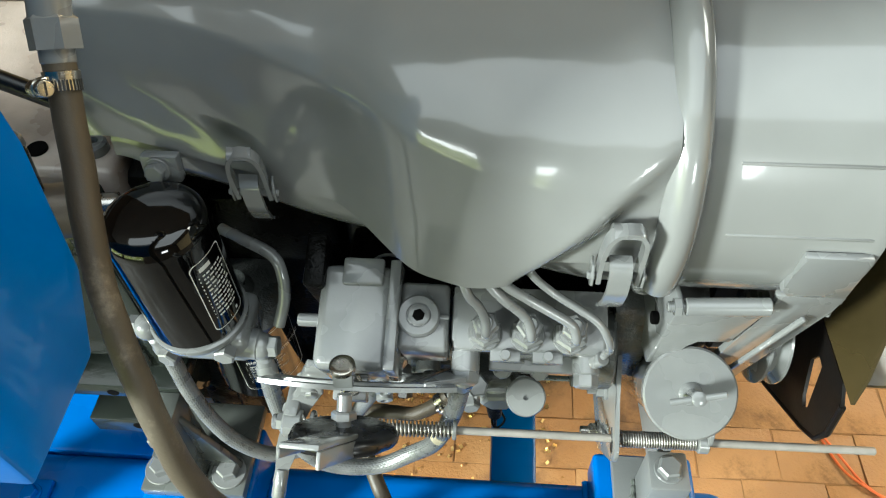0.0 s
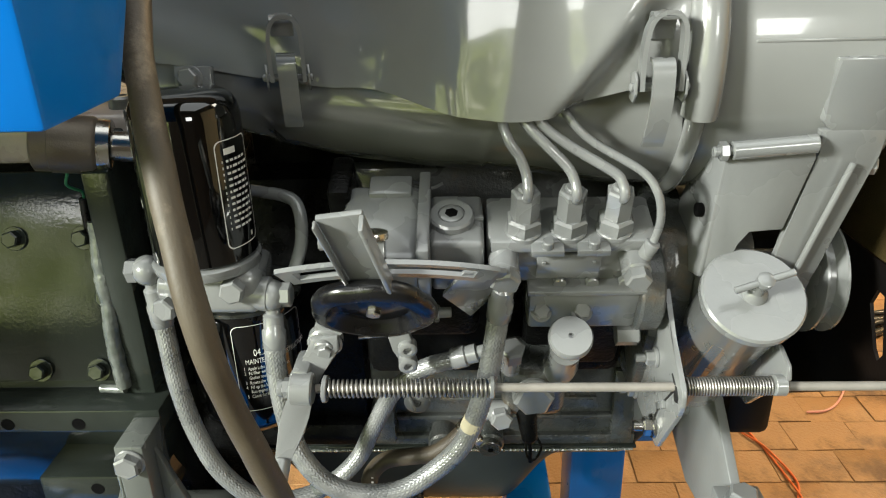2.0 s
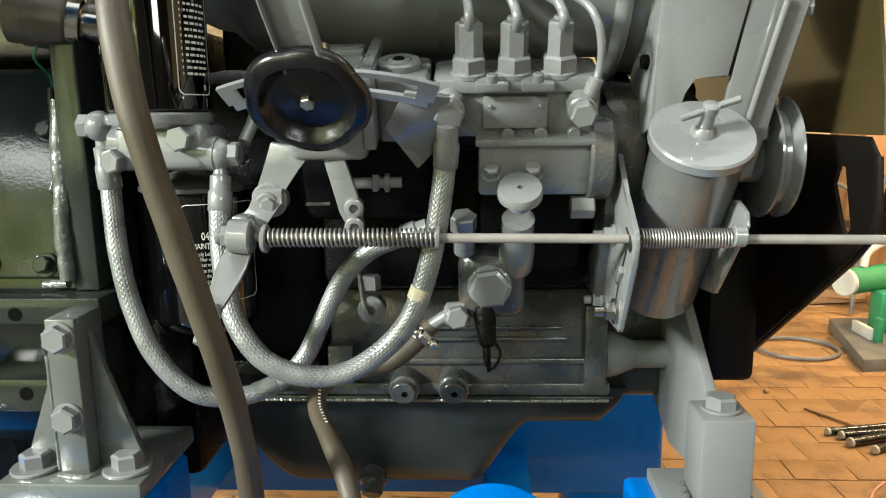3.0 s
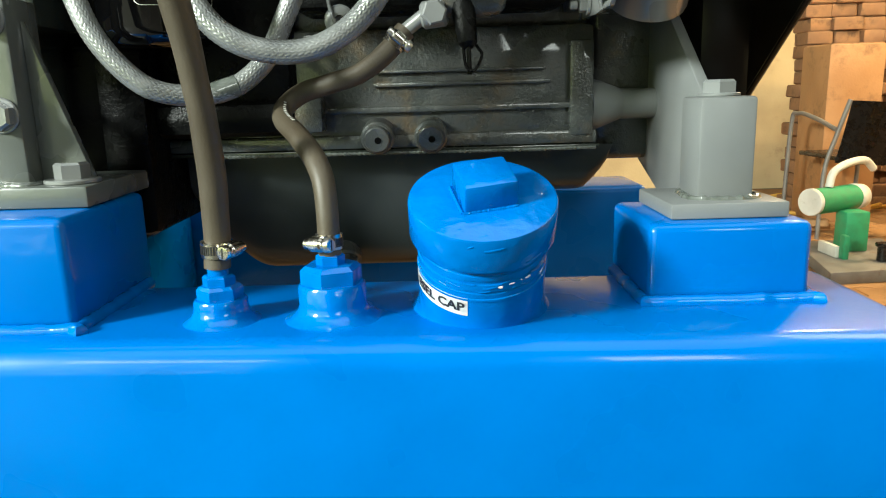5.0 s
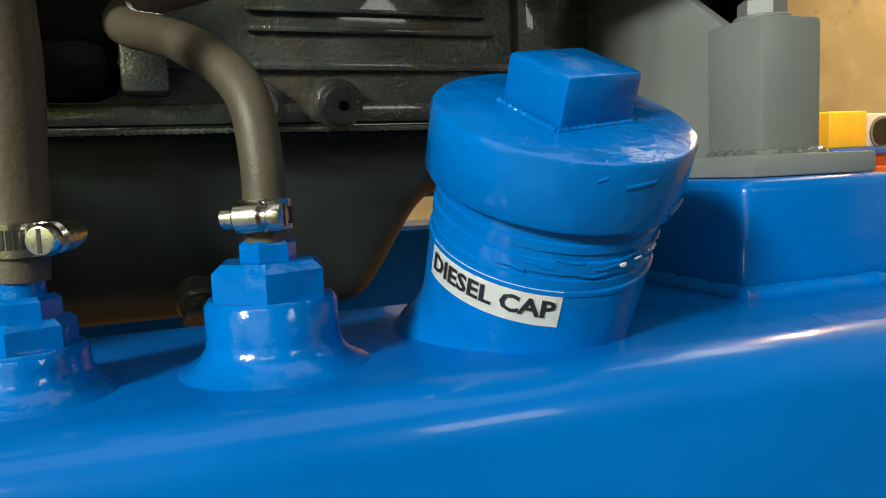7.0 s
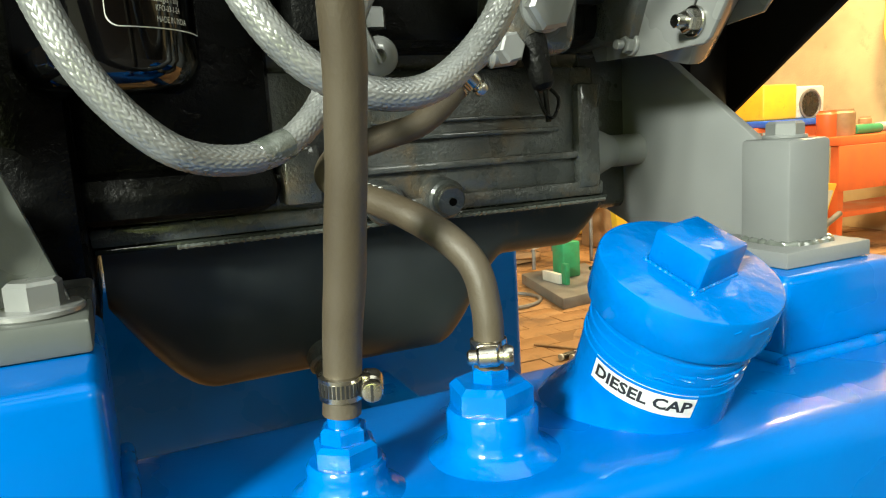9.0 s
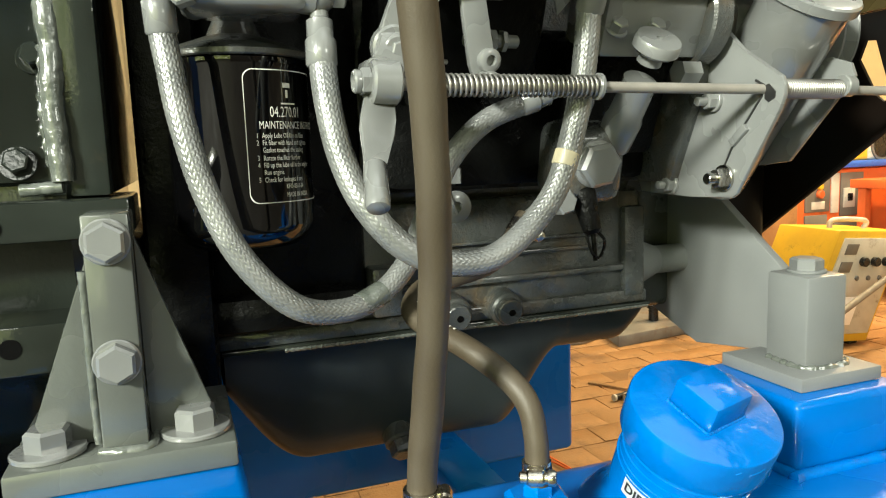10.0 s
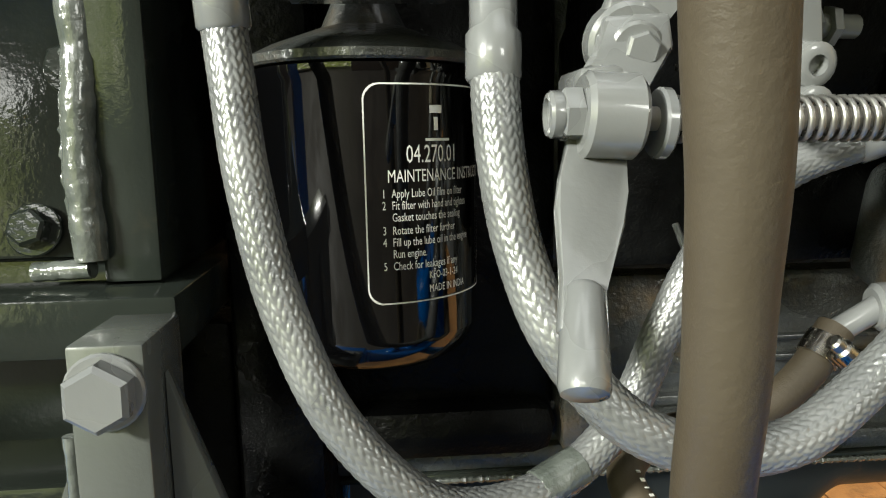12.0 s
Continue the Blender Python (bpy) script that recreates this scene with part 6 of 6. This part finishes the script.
solo("thin_stick", b, WOOD, "thin pale stick lying on the pavers", "stick", (1.2, 1.87, FLOOR))
b = B(); tube(b, [(1.185, 3.136, FLOOR + 0.006), (1.37, 3.19, FLOOR + 0.006), (1.554, 3.234, FLOOR + 0.006)], 0.006, 8, 12)
solo("steel_rod", b, KNOB, "thin dark rod lying on the pavers", "rod", (1.37, 3.19, FLOOR))
b = B(); tube(b, [(0.901, 1.254, FLOOR + 0.004), (0.96, 1.262, FLOOR + 0.004), (1.013, 1.304, FLOOR + 0.004), (1.08, 1.39, FLOOR + 0.004), (1.135, 1.439, FLOOR + 0.004)], 0.0032, 8, 30)
solo("pink_wire", b, surface("pink_wire_skin", (0.70, 0.30, 0.24), (0.6, 0.25, 0.2), 0.4, 0.5), "short curved pink wire on the pavers", "wire", (1.0, 1.3, FLOOR))
for x, y, l, a in ((1.007, 2.317, 0.05, 40), (1.074, 2.127, 0.03, 80), (1.79, 3.546, 0.07, -50), (1.814, 3.35, 0.09, 5)):
    b = B(); box(b, (x, y, FLOOR + 0.006), (l, 0.014, 0.010), 0.002, (0, 0, a))
    solo("wood_chip", b, WOOD, "small pale wood chip on the pavers", "chip", (x, y, FLOOR), "chips on the floor")
cord = [(0.66, 1.45), (0.69, 1.29), (0.69, 1.18), (0.72, 1.10), (0.742, 0.976), (0.728, 0.896), (0.69, 0.80), (0.668, 0.726), (0.663, 0.66), (0.69, 0.59), (0.755, 0.43), (0.80, 0.367), (0.90, 0.30)]
for sg in (-1, 1):
    b = B()
    tube(b, [(x + sg * 0.010 * math.sin(k * 1.9 + 0.6), y, FLOOR + 0.006 + 0.003 * sg * math.cos(k * 1.9 + 0.6)) for k, (x, y) in enumerate(cord)], 0.0030, 8, 90)
    solo("twisted_flex", b, WIRE_ORANGE, "thin twisted orange cord on the paved floor", "flex", (0.7, 0.7, FLOOR), "twisted cords")
b = B()
rod(b, (0.872, 0.80, FLOOR + 0.010), (0.905, 0.70, FLOOR + 0.010), 0.009, 14, 0.002)
solo("pipe_offcut", b, surface("pink_plastic", (0.55, 0.36, 0.28), (0.45, 0.29, 0.22), 0.45, 0.6), "short pink plastic pipe offcut on the floor", "pipe", (0.89, 0.75, FLOOR))
b = B()
for k in range(900):
    x, y = rnd.gauss(-0.16, 0.13), rnd.gauss(0.62, 0.12)
    r = rnd.uniform(0.0015, 0.0048)
    box(b, (x, y, FLOOR + 0.003 + r * 0.5), (r * 2, r * rnd.uniform(0.7, 1.6), r), 0, (rnd.uniform(-30, 30), rnd.uniform(-30, 30), rnd.uniform(0, 180)))
solo("metal_swarf", b, CHIP, "scattered brass-coloured metal chips on the floor", "swarf", (-0.16, 0.62, FLOOR), kind="stuff")
for cx, cy, rx, ry, seed in ((2.28, 4.28, 0.42, 0.30, 1), (2.62, 4.45, 0.34, 0.34, 2)):
    b = B()
    rc = random.Random(seed)
    tube(b, [(cx + (rx + rc.uniform(-0.05, 0.05)) * math.cos(k * 0.7) + 0.02 * k, cy + ry * math.sin(k * 0.7) - 0.01 * k, FLOOR + 0.012 + 0.016 * (k % 3)) for k in range(13)], 0.012, 8, 120)
    solo("yellow_cable", b, WIRE_YELLOW, "loose loops of yellow cable on the floor", "cable", (cx, cy, FLOOR), "yellow cables")


def bench(name, lo, hi, mat, label, legmat):
    """A work bench: top, shelf and legs."""
    t = thing(name, (lo[0], lo[1], FLOOR), label, "bench")
    z = hi[2]
    b = B(); span(b, (lo[0], lo[1], z - 0.05), (hi[0], hi[1], z), 0.004); part("top", b, mat, t)
    b = B(); span(b, (lo[0] + 0.04, lo[1] + 0.04, lo[2] + 0.22), (hi[0] - 0.04, hi[1] - 0.04, lo[2] + 0.25), 0.002); part("shelf", b, mat, t)
    for x in (lo[0] + 0.03, hi[0] - 0.08):
        for y in (lo[1] + 0.03, hi[1] - 0.08):
            b = B(); span(b, (x, y, lo[2]), (x + 0.05, y + 0.05, z - 0.051), 0.003); part("leg", b, legmat, t)
    return t


# ---- workshop things along the walls ----
tc = thing("control_cabinet", (3.45, 2.95, FLOOR), "orange steel control cabinet with a grey switch panel", "cabinet")
b = B(); span(b, (3.056, 2.802, FLOOR + 0.03), (3.90, 3.10, 0.065), 0.012, 3); part("case", b, MACH_O, tc)
for x in (3.12, 3.84):
    b = B(); rod(b, (x, 2.95, FLOOR), (x, 2.95, FLOOR + 0.035), 0.025, 14); part("foot", b, KNOB, tc)
PANEL_GREY = surface("grey_cabinet_panel", (0.17, 0.155, 0.13), (0.13, 0.12, 0.10), 0.45, 0.6, scale=8, fine=150, dirt=(0.10, 0.07, 0.04), dirt_amount=0.35)
for x0, x1, z0, z1 in ((3.118, 3.308, -0.187, 0.037), (3.393, 3.572, -0.221, 0.037), (3.118, 3.292, -0.590, -0.204), (3.303, 3.572, -0.590, -0.238)):
    b = B(); span(b, (x0, 2.792, z0), (x1, 2.8025, z1), 0.004); pn = part("front_panel", b, PANEL_GREY, tc, "dusty grey steel panel")
    if x0 > 3.35:
        b = B(); span(b, (3.410, 2.784, -0.170), (3.500, 2.7925, -0.053), 0.003); sw = part("switch_plate", b, MACH_L, pn, "pale switch plate")
        b = B(); span(b, (3.438, 2.774, -0.131), (3.471, 2.7845, -0.086), 0.003); part("rocker", b, KNOB, sw)
    elif z1 > 0:
        b = B(); rod(b, (3.219, 2.7925, -0.081), (3.219, 2.768, -0.081), 0.025, 20, 0.004); part("stop_button", b, MACH_O, pn, "red push button")
        b = B(); rod(b, (3.219, 2.7925, -0.036), (3.219, 2.772, -0.036), 0.020, 20, 0.004); part("pilot_light", b, MACH_Y, pn, "yellow round lamp cover")
        b = B(); span(b, (3.163, 2.788, -0.170), (3.264, 2.7925, -0.125), 0.001); part("name_plate", b, MACH_L, pn, "pale name plate")
b = B(); span(b, (3.320, 2.793, -0.198), (3.381, 2.8025, 0.037), 0.003); part("divider", b, MACH_L, tc, "pale upright strip")
b = B()
span(b, (3.29, 2.76, 0.066), (3.94, 3.10, 0.106), 0.008)
solo("blue_tray", b, MACH_B, "long blue plastic tray on the cabinet", "tray", (3.6, 2.9, 0.066))
ym = thing("yellow_blower", (3.6, 2.92, 0.107), "yellow box blower with a pale round outlet", "machine")
b = B(); span(b, (3.325, 2.80, 0.107), (3.610, 3.06, 0.318), 0.012, 3); part("case", b, MACH_Y, ym)
b = B(); span(b, (3.614, 2.81, 0.107), (3.870, 3.04, 0.305), 0.015, 3); ou = part("outlet_block", b, MACH_L, ym)
b = B(); lathe(b, (3.735, 2.811, 0.192), (0, -1, 0), [(0.095, 0), (0.095, 0.010), (0.082, 0.012), (0.079, 0.002), (0, 0.002)], 32); ring = part("outlet_ring", b, MACH_G, ou)
b = B(); rod(b, (3.735, 2.8085, 0.192), (3.735, 2.803, 0.192), 0.074, 28); part("outlet_grille", b, KNOB, ring)
yb = thing("welding_set", (2.45, 2.05, FLOOR), "yellow welding set with a pale dial panel", "machine")


def slant(u, v, d=0.0):
    """A point on the leaning front of the welding set: u across, v up, d outward."""
    return (2.135 + 0.40 * u + 0.235 * v, 1.90 - d, FLOOR + 0.02 + 0.505 * v - 0.03 * u)


def slab(u0, v0, u1, v1, d0, d1, mat, name, parent, label=""):
    bb = B()
    prism(bb, [slant(u0, v0, d1), slant(u1, v0, d1), slant(u1, v1, d1), slant(u0, v1, d1)], (0, 1, 0), d1 - d0, min(0.004, (d1 - d0) * 0.3))
    return part(name, bb, mat, parent, label)


slab(0, 0.05, 1, 1, -0.34, 0.0, MACH_Y, "case", yb)
face = slab(0.09, 0.12, 0.95, 0.94, -0.002, 0.008, MACH_L, "front_panel", yb, "pale dial panel")
for u, v, w, h in ((0.15, 0.80, 0.17, 0.09), (0.15, 0.65, 0.17, 0.09)):
    slab(u, v, u + w, v + h, 0.007, 0.012, MACH_G, "display", face, "small grey display")
slab(0.30, 0.20, 0.62, 0.44, 0.007, 0.010, WHITE, "instruction_plate", face, "white instruction plate")
for k in range(3):
    b = B(); rod(b, slant(0.46 + 0.17 * k, 0.74, 0.007), slant(0.46 + 0.17 * k, 0.74, 0.032), 0.021, 18, 0.003); part("dial", b, KNOB, face)
    b = B(); rod(b, slant(0.46 + 0.17 * k, 0.60, 0.007), slant(0.46 + 0.17 * k, 0.60, 0.016), 0.011, 14, 0.002); part("toggle", b, MACH_G, face)
b = B(); tube(b, [slant(0.25, 0.99, -0.15), slant(0.27, 1.07, -0.15), slant(0.75, 1.07, -0.15), slant(0.78, 0.99, -0.15)], 0.012, 10, 30); part("carry_handle", b, MACH_L, yb)
for u0, u1 in ((0.02, 0.14), (0.84, 0.97)):
    slab(u0, -0.04, u1, 0.055, -0.30, -0.03, KNOB, "foot", yb)
b = B(); rod(b, (1.252, 1.459, -0.672), (2.765, 1.880, -0.322), 0.014, 12, 0.003)
solo("pry_bar", b, MACH_G, "long dark steel bar leaning before the welding set", "bar", (1.520, 1.6, FLOOR))
ob_ = bench("orange_bench", (3.40, 2.35, FLOOR), (4.45, 2.74, 0.0), MACH_O, "orange-painted work bench with tools on top", MACH_O)
b = B(); span(b, (3.38, 2.340, -0.30), (4.45, 2.349, -0.051), 0.002); part("apron", b, MACH_O, ob_)
rr = random.Random(4)
for k in range(12):
    x, y = 3.46 + rr.uniform(0, 0.75), 2.42 + rr.uniform(0, 0.22)
    m = rr.choice([MACH_G, MACH_L, MACH_B, MACH_N, WOOD, MACH_O])
    b = B()
    if k % 2:
        r = rr.uniform(0.03, 0.06)
        lathe(b, (x, y, 0.001), (0, 0, 1), [(r * 0.95, 0), (r, 0.004), (r, r * 2.2), (r * 0.8, r * 2.4), (r * 0.8, r * 2.6)], 18)
        solo("paint_tin", b, m, "small used tin standing on the bench", "tin", (x, y, 0.0), "tins on the bench")
    else:
        rod(b, (x, y, 0.03), (x + 0.22, y + rr.uniform(-0.1, 0.1), 0.03), 0.028, 14, 0.004)
        solo("pipe_offcut", b, m, "short worn pipe offcut lying on the bench", "pipe", (x, y, 0.0), "offcuts on the bench")
# timber post and a heap of odds and ends before the wall
b = B(); span(b, (3.38, 3.78, FLOOR), (3.48, 3.87, 2.6), 0.006)
solo("timber_post", b, WOOD, "rough brown timber post from floor to roof", "post", (3.43, 3.82, FLOOR))
b = B(); span(b, (2.66, 3.32, FLOOR), (3.34, 3.74, -0.08), 0.01)
solo("timber_crate", b, WOOD, "brown wooden crate with odds and ends on it", "crate", (3.0, 3.5, FLOOR))
rh = random.Random(8)
for k in range(16):
    m = rh.choice([KNOB, KNOB, MACH_G, MACH_O, MACH_N, MACH_L, MACH_Y])
    x, y = 2.73 + rh.uniform(0, 0.54), 3.38 + rh.uniform(0, 0.28)
    h = rh.uniform(0.05, 0.16)
    b = B()
    if k % 3 == 0:
        lathe(b, (x, y, -0.079), (rh.uniform(-0.15, 0.15), 0, 1), [(0.03, 0), (0.035, 0.005), (0.035, h), (0.02, h + 0.015), (0.018, h + 0.03)], 16)
        solo("oil_bottle", b, m, "small used oil bottle on the crate", "bottle", (x, y, -0.079), "odds on the crate")
    else:
        box(b, (x, y, -0.079 + h / 2), (rh.uniform(0.06, 0.14), rh.uniform(0.05, 0.1), h), 0.008, (0, 0, rh.uniform(-40, 40)))
        solo("small_box", b, m, "small dusty box on the crate", "box", (x, y, -0.079), "odds on the crate")
b = B()
prism(b, [(2.70, 3.42, 0.230), (2.95, 3.42, 0.205), (3.26, 3.42, 0.115), (3.26, 3.42, 0.070), (2.93, 3.42, 0.150), (2.72, 3.42, 0.170)], (0, 1, 0), 0.14, 0.012)
solo("tool_tray", b, KNOB, "black plastic tool tray tipped over the odds on the crate", "tray", (2.98, 3.45, -0.08))
b = B(); lathe(b, (3.27, 3.34, 0.012), (0, -1, 0.15), [(0.090, 0), (0.092, 0.004), (0.092, 0.022), (0.030, 0.026), (0.028, 0.010), (0, 0.010)], 36)
solo("cutting_disc", b, MACH_L, "pale round cutting disc propped on the crate", "disc", (3.27, 3.34, -0.08))
b = B(); box(b, (3.10, 3.36, 0.0), (0.09, 0.06, 0.16), 0.006, (0, 0, 12))
solo("small_box", b, MACH_N, "small green box on the crate", "box", (3.10, 3.36, -0.079), "odds on the crate")
# cartons on the floor
for lo, hi in (((2.65, 2.76, FLOOR), (3.03, 3.14, -0.08)), ((2.18, 3.70, FLOOR), (2.50, 4.02, 0.345))):
    c = thing("carton", ((lo[0] + hi[0]) / 2, (lo[1] + hi[1]) / 2, FLOOR), "worn brown carton standing on the pavers", "carton", "cartons")
    b = B(); span(b, lo, hi, 0.008, 2); part("box", b, CARD, c)
    xm = (lo[0] + hi[0]) / 2
    b = B(); span(b, (lo[0] + 0.01, lo[1] + 0.01, hi[2] - 0.001), (xm - 0.003, hi[1] - 0.01, hi[2] + 0.005), 0.002); part("flap", b, CARD, c)
    b = B(); span(b, (xm + 0.003, lo[1] + 0.01, hi[2] - 0.001), (hi[0] - 0.01, hi[1] - 0.01, hi[2] + 0.006), 0.002); part("flap", b, CARD, c)
# rope coil on the wall
rope = thing("rope_coil", (4.45, 2.6, 0.9), "hanging coil of tan rope on the wall", "rope")
for k in range(7):
    b = B()
    pts = []
    for i in range(17):
        a = 2 * math.pi * i / 16
        pts.append((4.46 - 0.02 * k, 2.62 + (0.13 + 0.012 * rr.uniform(-1, 1)) * math.sin(a), 0.72 + (0.30 + 0.02 * rr.uniform(-1, 1)) * math.cos(a)))
    tube(b, pts, 0.011, 8, 64)
    part("loop", b, WIRE_YELLOW if k % 3 == 0 else surface("tan_rope", (0.42, 0.30, 0.15), (0.32, 0.22, 0.10), 0.8, 0.9), rope)
# yellow prop with hook
pr = thing("prop_stand", (2.05, 2.48, FLOOR), "yellow leaning steel prop with a hooked top", "prop")
b = B(); prism(b, [(1.985, 2.46, FLOOR), (2.055, 2.46, FLOOR), (1.945, 2.42, -0.02), (1.885, 2.42, -0.02)], (0, 1, 0), 0.045, 0.004); part("leg", b, MACH_Y, pr)
b = B(); tube(b, [(1.915, 2.44, -0.04), (1.88, 2.44, 0.03), (1.875, 2.44, 0.09), (1.92, 2.44, 0.17), (1.97, 2.44, 0.185), (2.02, 2.44, 0.155), (2.03, 2.44, 0.12)], 0.019, 10, 40); part("hook", b, MACH_L, pr)
b = B(); span(b, (1.95, 2.36, FLOOR), (2.12, 2.60, FLOOR + 0.02), 0.003); part("foot", b, MACH_G, pr)
# rack of tins against the far wall
bench("store_rack", (3.02, 3.9, FLOOR), (3.9, 4.3, 0.12), WOOD, "brown wooden store rack with tins", WOOD)
for k in range(9):
    x = 3.08 + k * 0.09
    b = B(); r = rr.uniform(0.025, 0.04); z0 = 0.121 if k % 3 else FLOOR + 0.2505
    lathe(b, (x, 4.02, z0), (0, 0, 1), [(r * 0.95, 0), (r, 0.004), (r, r * 2.4), (r * 0.85, r * 2.5)], 18)
    solo("paint_tin", b, rr.choice([MACH_O, MACH_L, MACH_Y, MACH_B]), "small coloured tin on the store rack", "tin", (x, 4.02, z0), "tins on the rack")
# green motor on its base plate
dr = thing("bench_grinder", (1.75, 2.65, FLOOR), "green electric motor on a low grey steel base plate", "grinder")
b = B(); prism(b, [(1.54, 2.343, FLOOR), (1.98, 2.40, FLOOR), (2.13, 2.98, FLOOR), (1.691, 2.953, FLOOR)], (0, 0, 1), 0.055, 0.006); part("base_plate", b, MACH_G, dr)
b = B(); span(b, (1.79, 2.70, FLOOR + 0.054), (1.90, 2.80, -0.44), 0.01); part("column", b, MACH_N, dr)
b = B(); rod(b, (1.65, 2.74, -0.395), (1.90, 2.86, -0.395), 0.060, 32, 0.008); mo = part("motor", b, MACH_N, dr)
b = B(); rod(b, (1.630, 2.730, -0.395), (1.652, 2.741, -0.395), 0.063, 32, 0.004); part("end_cap", b, MACH_L, mo)
b = B(); lathe(b, (1.895, 2.858, -0.395), (0.9, 0.43, 0), [(0.060, 0), (0.063, 0.01), (0.058, 0.06), (0.040, 0.085), (0, 0.092)], 28); part("end_bell", b, MACH_L, mo)
b = B(); tube(b, [(1.74, 2.78, -0.335), (1.76, 2.79, -0.27), (1.84, 2.83, -0.235), (1.95, 2.88, -0.225), (2.02, 2.92, -0.27)], 0.018, 10, 24); part("carry_handle", b, MACH_L, dr)
b = B(); span(b, (1.71, 2.56, FLOOR + 0.054), (1.735, 2.60, -0.52), 0.004); part("bracket", b, MACH_N, dr)
b = B(); span(b, (1.695, 2.60, FLOOR + 0.054), (1.72, 2.75, -0.575), 0.004); part("slide", b, MACH_L, dr)
b = B(); rod(b, (1.86, 2.52, FLOOR + 0.054), (1.86, 2.52, -0.56), 0.024, 20, 0.004); rod(b, (1.86, 2.52, -0.561), (1.86, 2.52, -0.545), 0.034, 20, 0.003); part("clamp_screw", b, KNOB, dr)
# dark armchair on a pale tube frame
ch = thing("steel_chair", (2.2, 3.4, FLOOR), "dark plastic chair on a dull bent tube frame", "chair")
b = B()
rows = []
for i in range(9):
    u = i / 8
    x = 2.03 - 0.045 + u * 0.35
    bow = 0.035 * (1 - (2 * u - 1) ** 2)
    rows.append([(x, 3.20 - bow, -0.27 - 0.025 * u), (x + 0.02, 3.19 - bow, -0.16 - 0.025 * u), (x + 0.045, 3.165 - bow, 0.045 - 0.025 * u)])
grid_v = [[b.verts.new(p) for p in r] for r in rows]
for r0, r1 in zip(grid_v, grid_v[1:]):
    for k in range(2):
        b.faces.new((r0[k], r1[k], r1[k + 1], r0[k + 1]))
bmesh.ops.solidify(b, geom=b.faces[:], thickness=0.014)
part("backrest", b, KNOB, ch)
b = B(); span(b, (1.99, 3.20, -0.262), (2.36, 3.60, -0.238), 0.01); part("seat", b, KNOB, ch)
for x in (1.965, 2.375):
    b = B(); tube(b, [(x + 0.055, 3.165, 0.05), (x + 0.01, 3.19, -0.14), (x - 0.03, 3.20, -0.32), (x - 0.05, 3.18, FLOOR + 0.012)], 0.012, 10, 30); part("rear_leg", b, MACH_G, ch)
    b = B(); tube(b, [(x + 0.01, 3.19, -0.10), (x + 0.005, 3.40, -0.05), (x, 3.58, -0.03), (x - 0.01, 3.63, -0.10), (x - 0.02, 3.64, FLOOR + 0.012)], 0.012, 10, 40); part("arm", b, MACH_G, ch)
b = B()
sweep(b, [Vector((1.40 + 0.17 * math.cos(a), 2.62 + 0.15 * math.sin(a), FLOOR + 0.012)) for a in [2 * math.pi * k / 40 for k in range(41)]], 0.009, 8)
solo("steel_hoop", b, MACH_G, "thin rusty steel hoop lying on the pavers", "hoop", (1.4, 2.62, FLOOR))
# timber offcuts
for k in range(8):
    x, y = 1.5 + rr.uniform(0, 0.5), 3.2 + rr.uniform(0, 0.5)
    b = B(); box(b, (x, y, FLOOR + 0.03 + 0.035 * (k % 2)), (0.32, 0.07, 0.035), 0.003, (0, 0, rr.uniform(-60, 60)))
    solo("timber_offcut", b, WOOD, "rough brown timber offcut on the floor", "timber", (x, y, FLOOR), "timber offcuts")
# brick stack
bs = thing("brick_stack", (2.7, 4.2, FLOOR), "dry stack of orange clay bricks", "bricks")
for r in range(17):
    x = 2.26 + rr.uniform(-0.03, 0.02)
    z = FLOOR + r * 0.0805
    while x < 2.90 + rr.uniform(-0.04, 0.05):
        w = rr.uniform(0.13, 0.21)
        b = B()
        box(b, (x + w / 2, 4.22 + rr.uniform(-0.025, 0.025), z + 0.0400), (w, 0.20, 0.0795), 0.010, (0, 0, rr.uniform(-5, 5)))
        for v in b.verts:
            v.co += Vector((rr.uniform(-1, 1), rr.uniform(-1, 1), rr.uniform(-0.3, 0))) * 0.004
        part("brick", b, OLDBRICK, bs)
        x += w + 0.002

# ---- pavers ----
def paver_mesh(seed):
    r = random.Random(seed)
    b = B()
    box(b, (0, 0, -0.03), (0.1785, 0.1200, 0.06), 0.002, None, 1)
    for v in b.verts:
        v.co += Vector((r.uniform(-1, 1), r.uniform(-1, 1), r.uniform(-0.4, 0.4))) * 0.0020
    return finish(b, BRICK)


kinds = [paver_mesh(k) for k in range(6)]
rest_v, rest_f = [], []
count = 0
for j in range(0, 41):
    for i in range(-7, 25):
        x = i * 0.179 + (0.09 if j % 2 else 0.0)
        y = -0.05 + j * 0.1205
        m = pose(x, y, FLOOR + rr.uniform(-0.0025, 0.0015), rr.uniform(-0.45, 0.45), rr.uniform(-0.35, 0.35), rr.uniform(-1.8, 1.8))
        me = kinds[rr.randrange(6)]
        if 0.2 < x < 2.15 and 0.15 < y < 3.3 and count < 300:
            p = new("paver", me)
            p.parent = bedding
            p.matrix_basis = m
            count += 1
        else:
            n0 = len(rest_v)
            rest_v += [tuple(m @ v.co) for v in me.vertices]
            rest_f += [tuple(n0 + q for q in f.vertices) for f in me.polygons]
me = bpy.data.meshes.new("pavers_rest")
me.from_pydata(rest_v, [], rest_f)
me.materials.append(BRICK)
ob = new("paving", me)
tagged(ob, "brown clay pavers laid in running bond", "paving", kind="stuff")
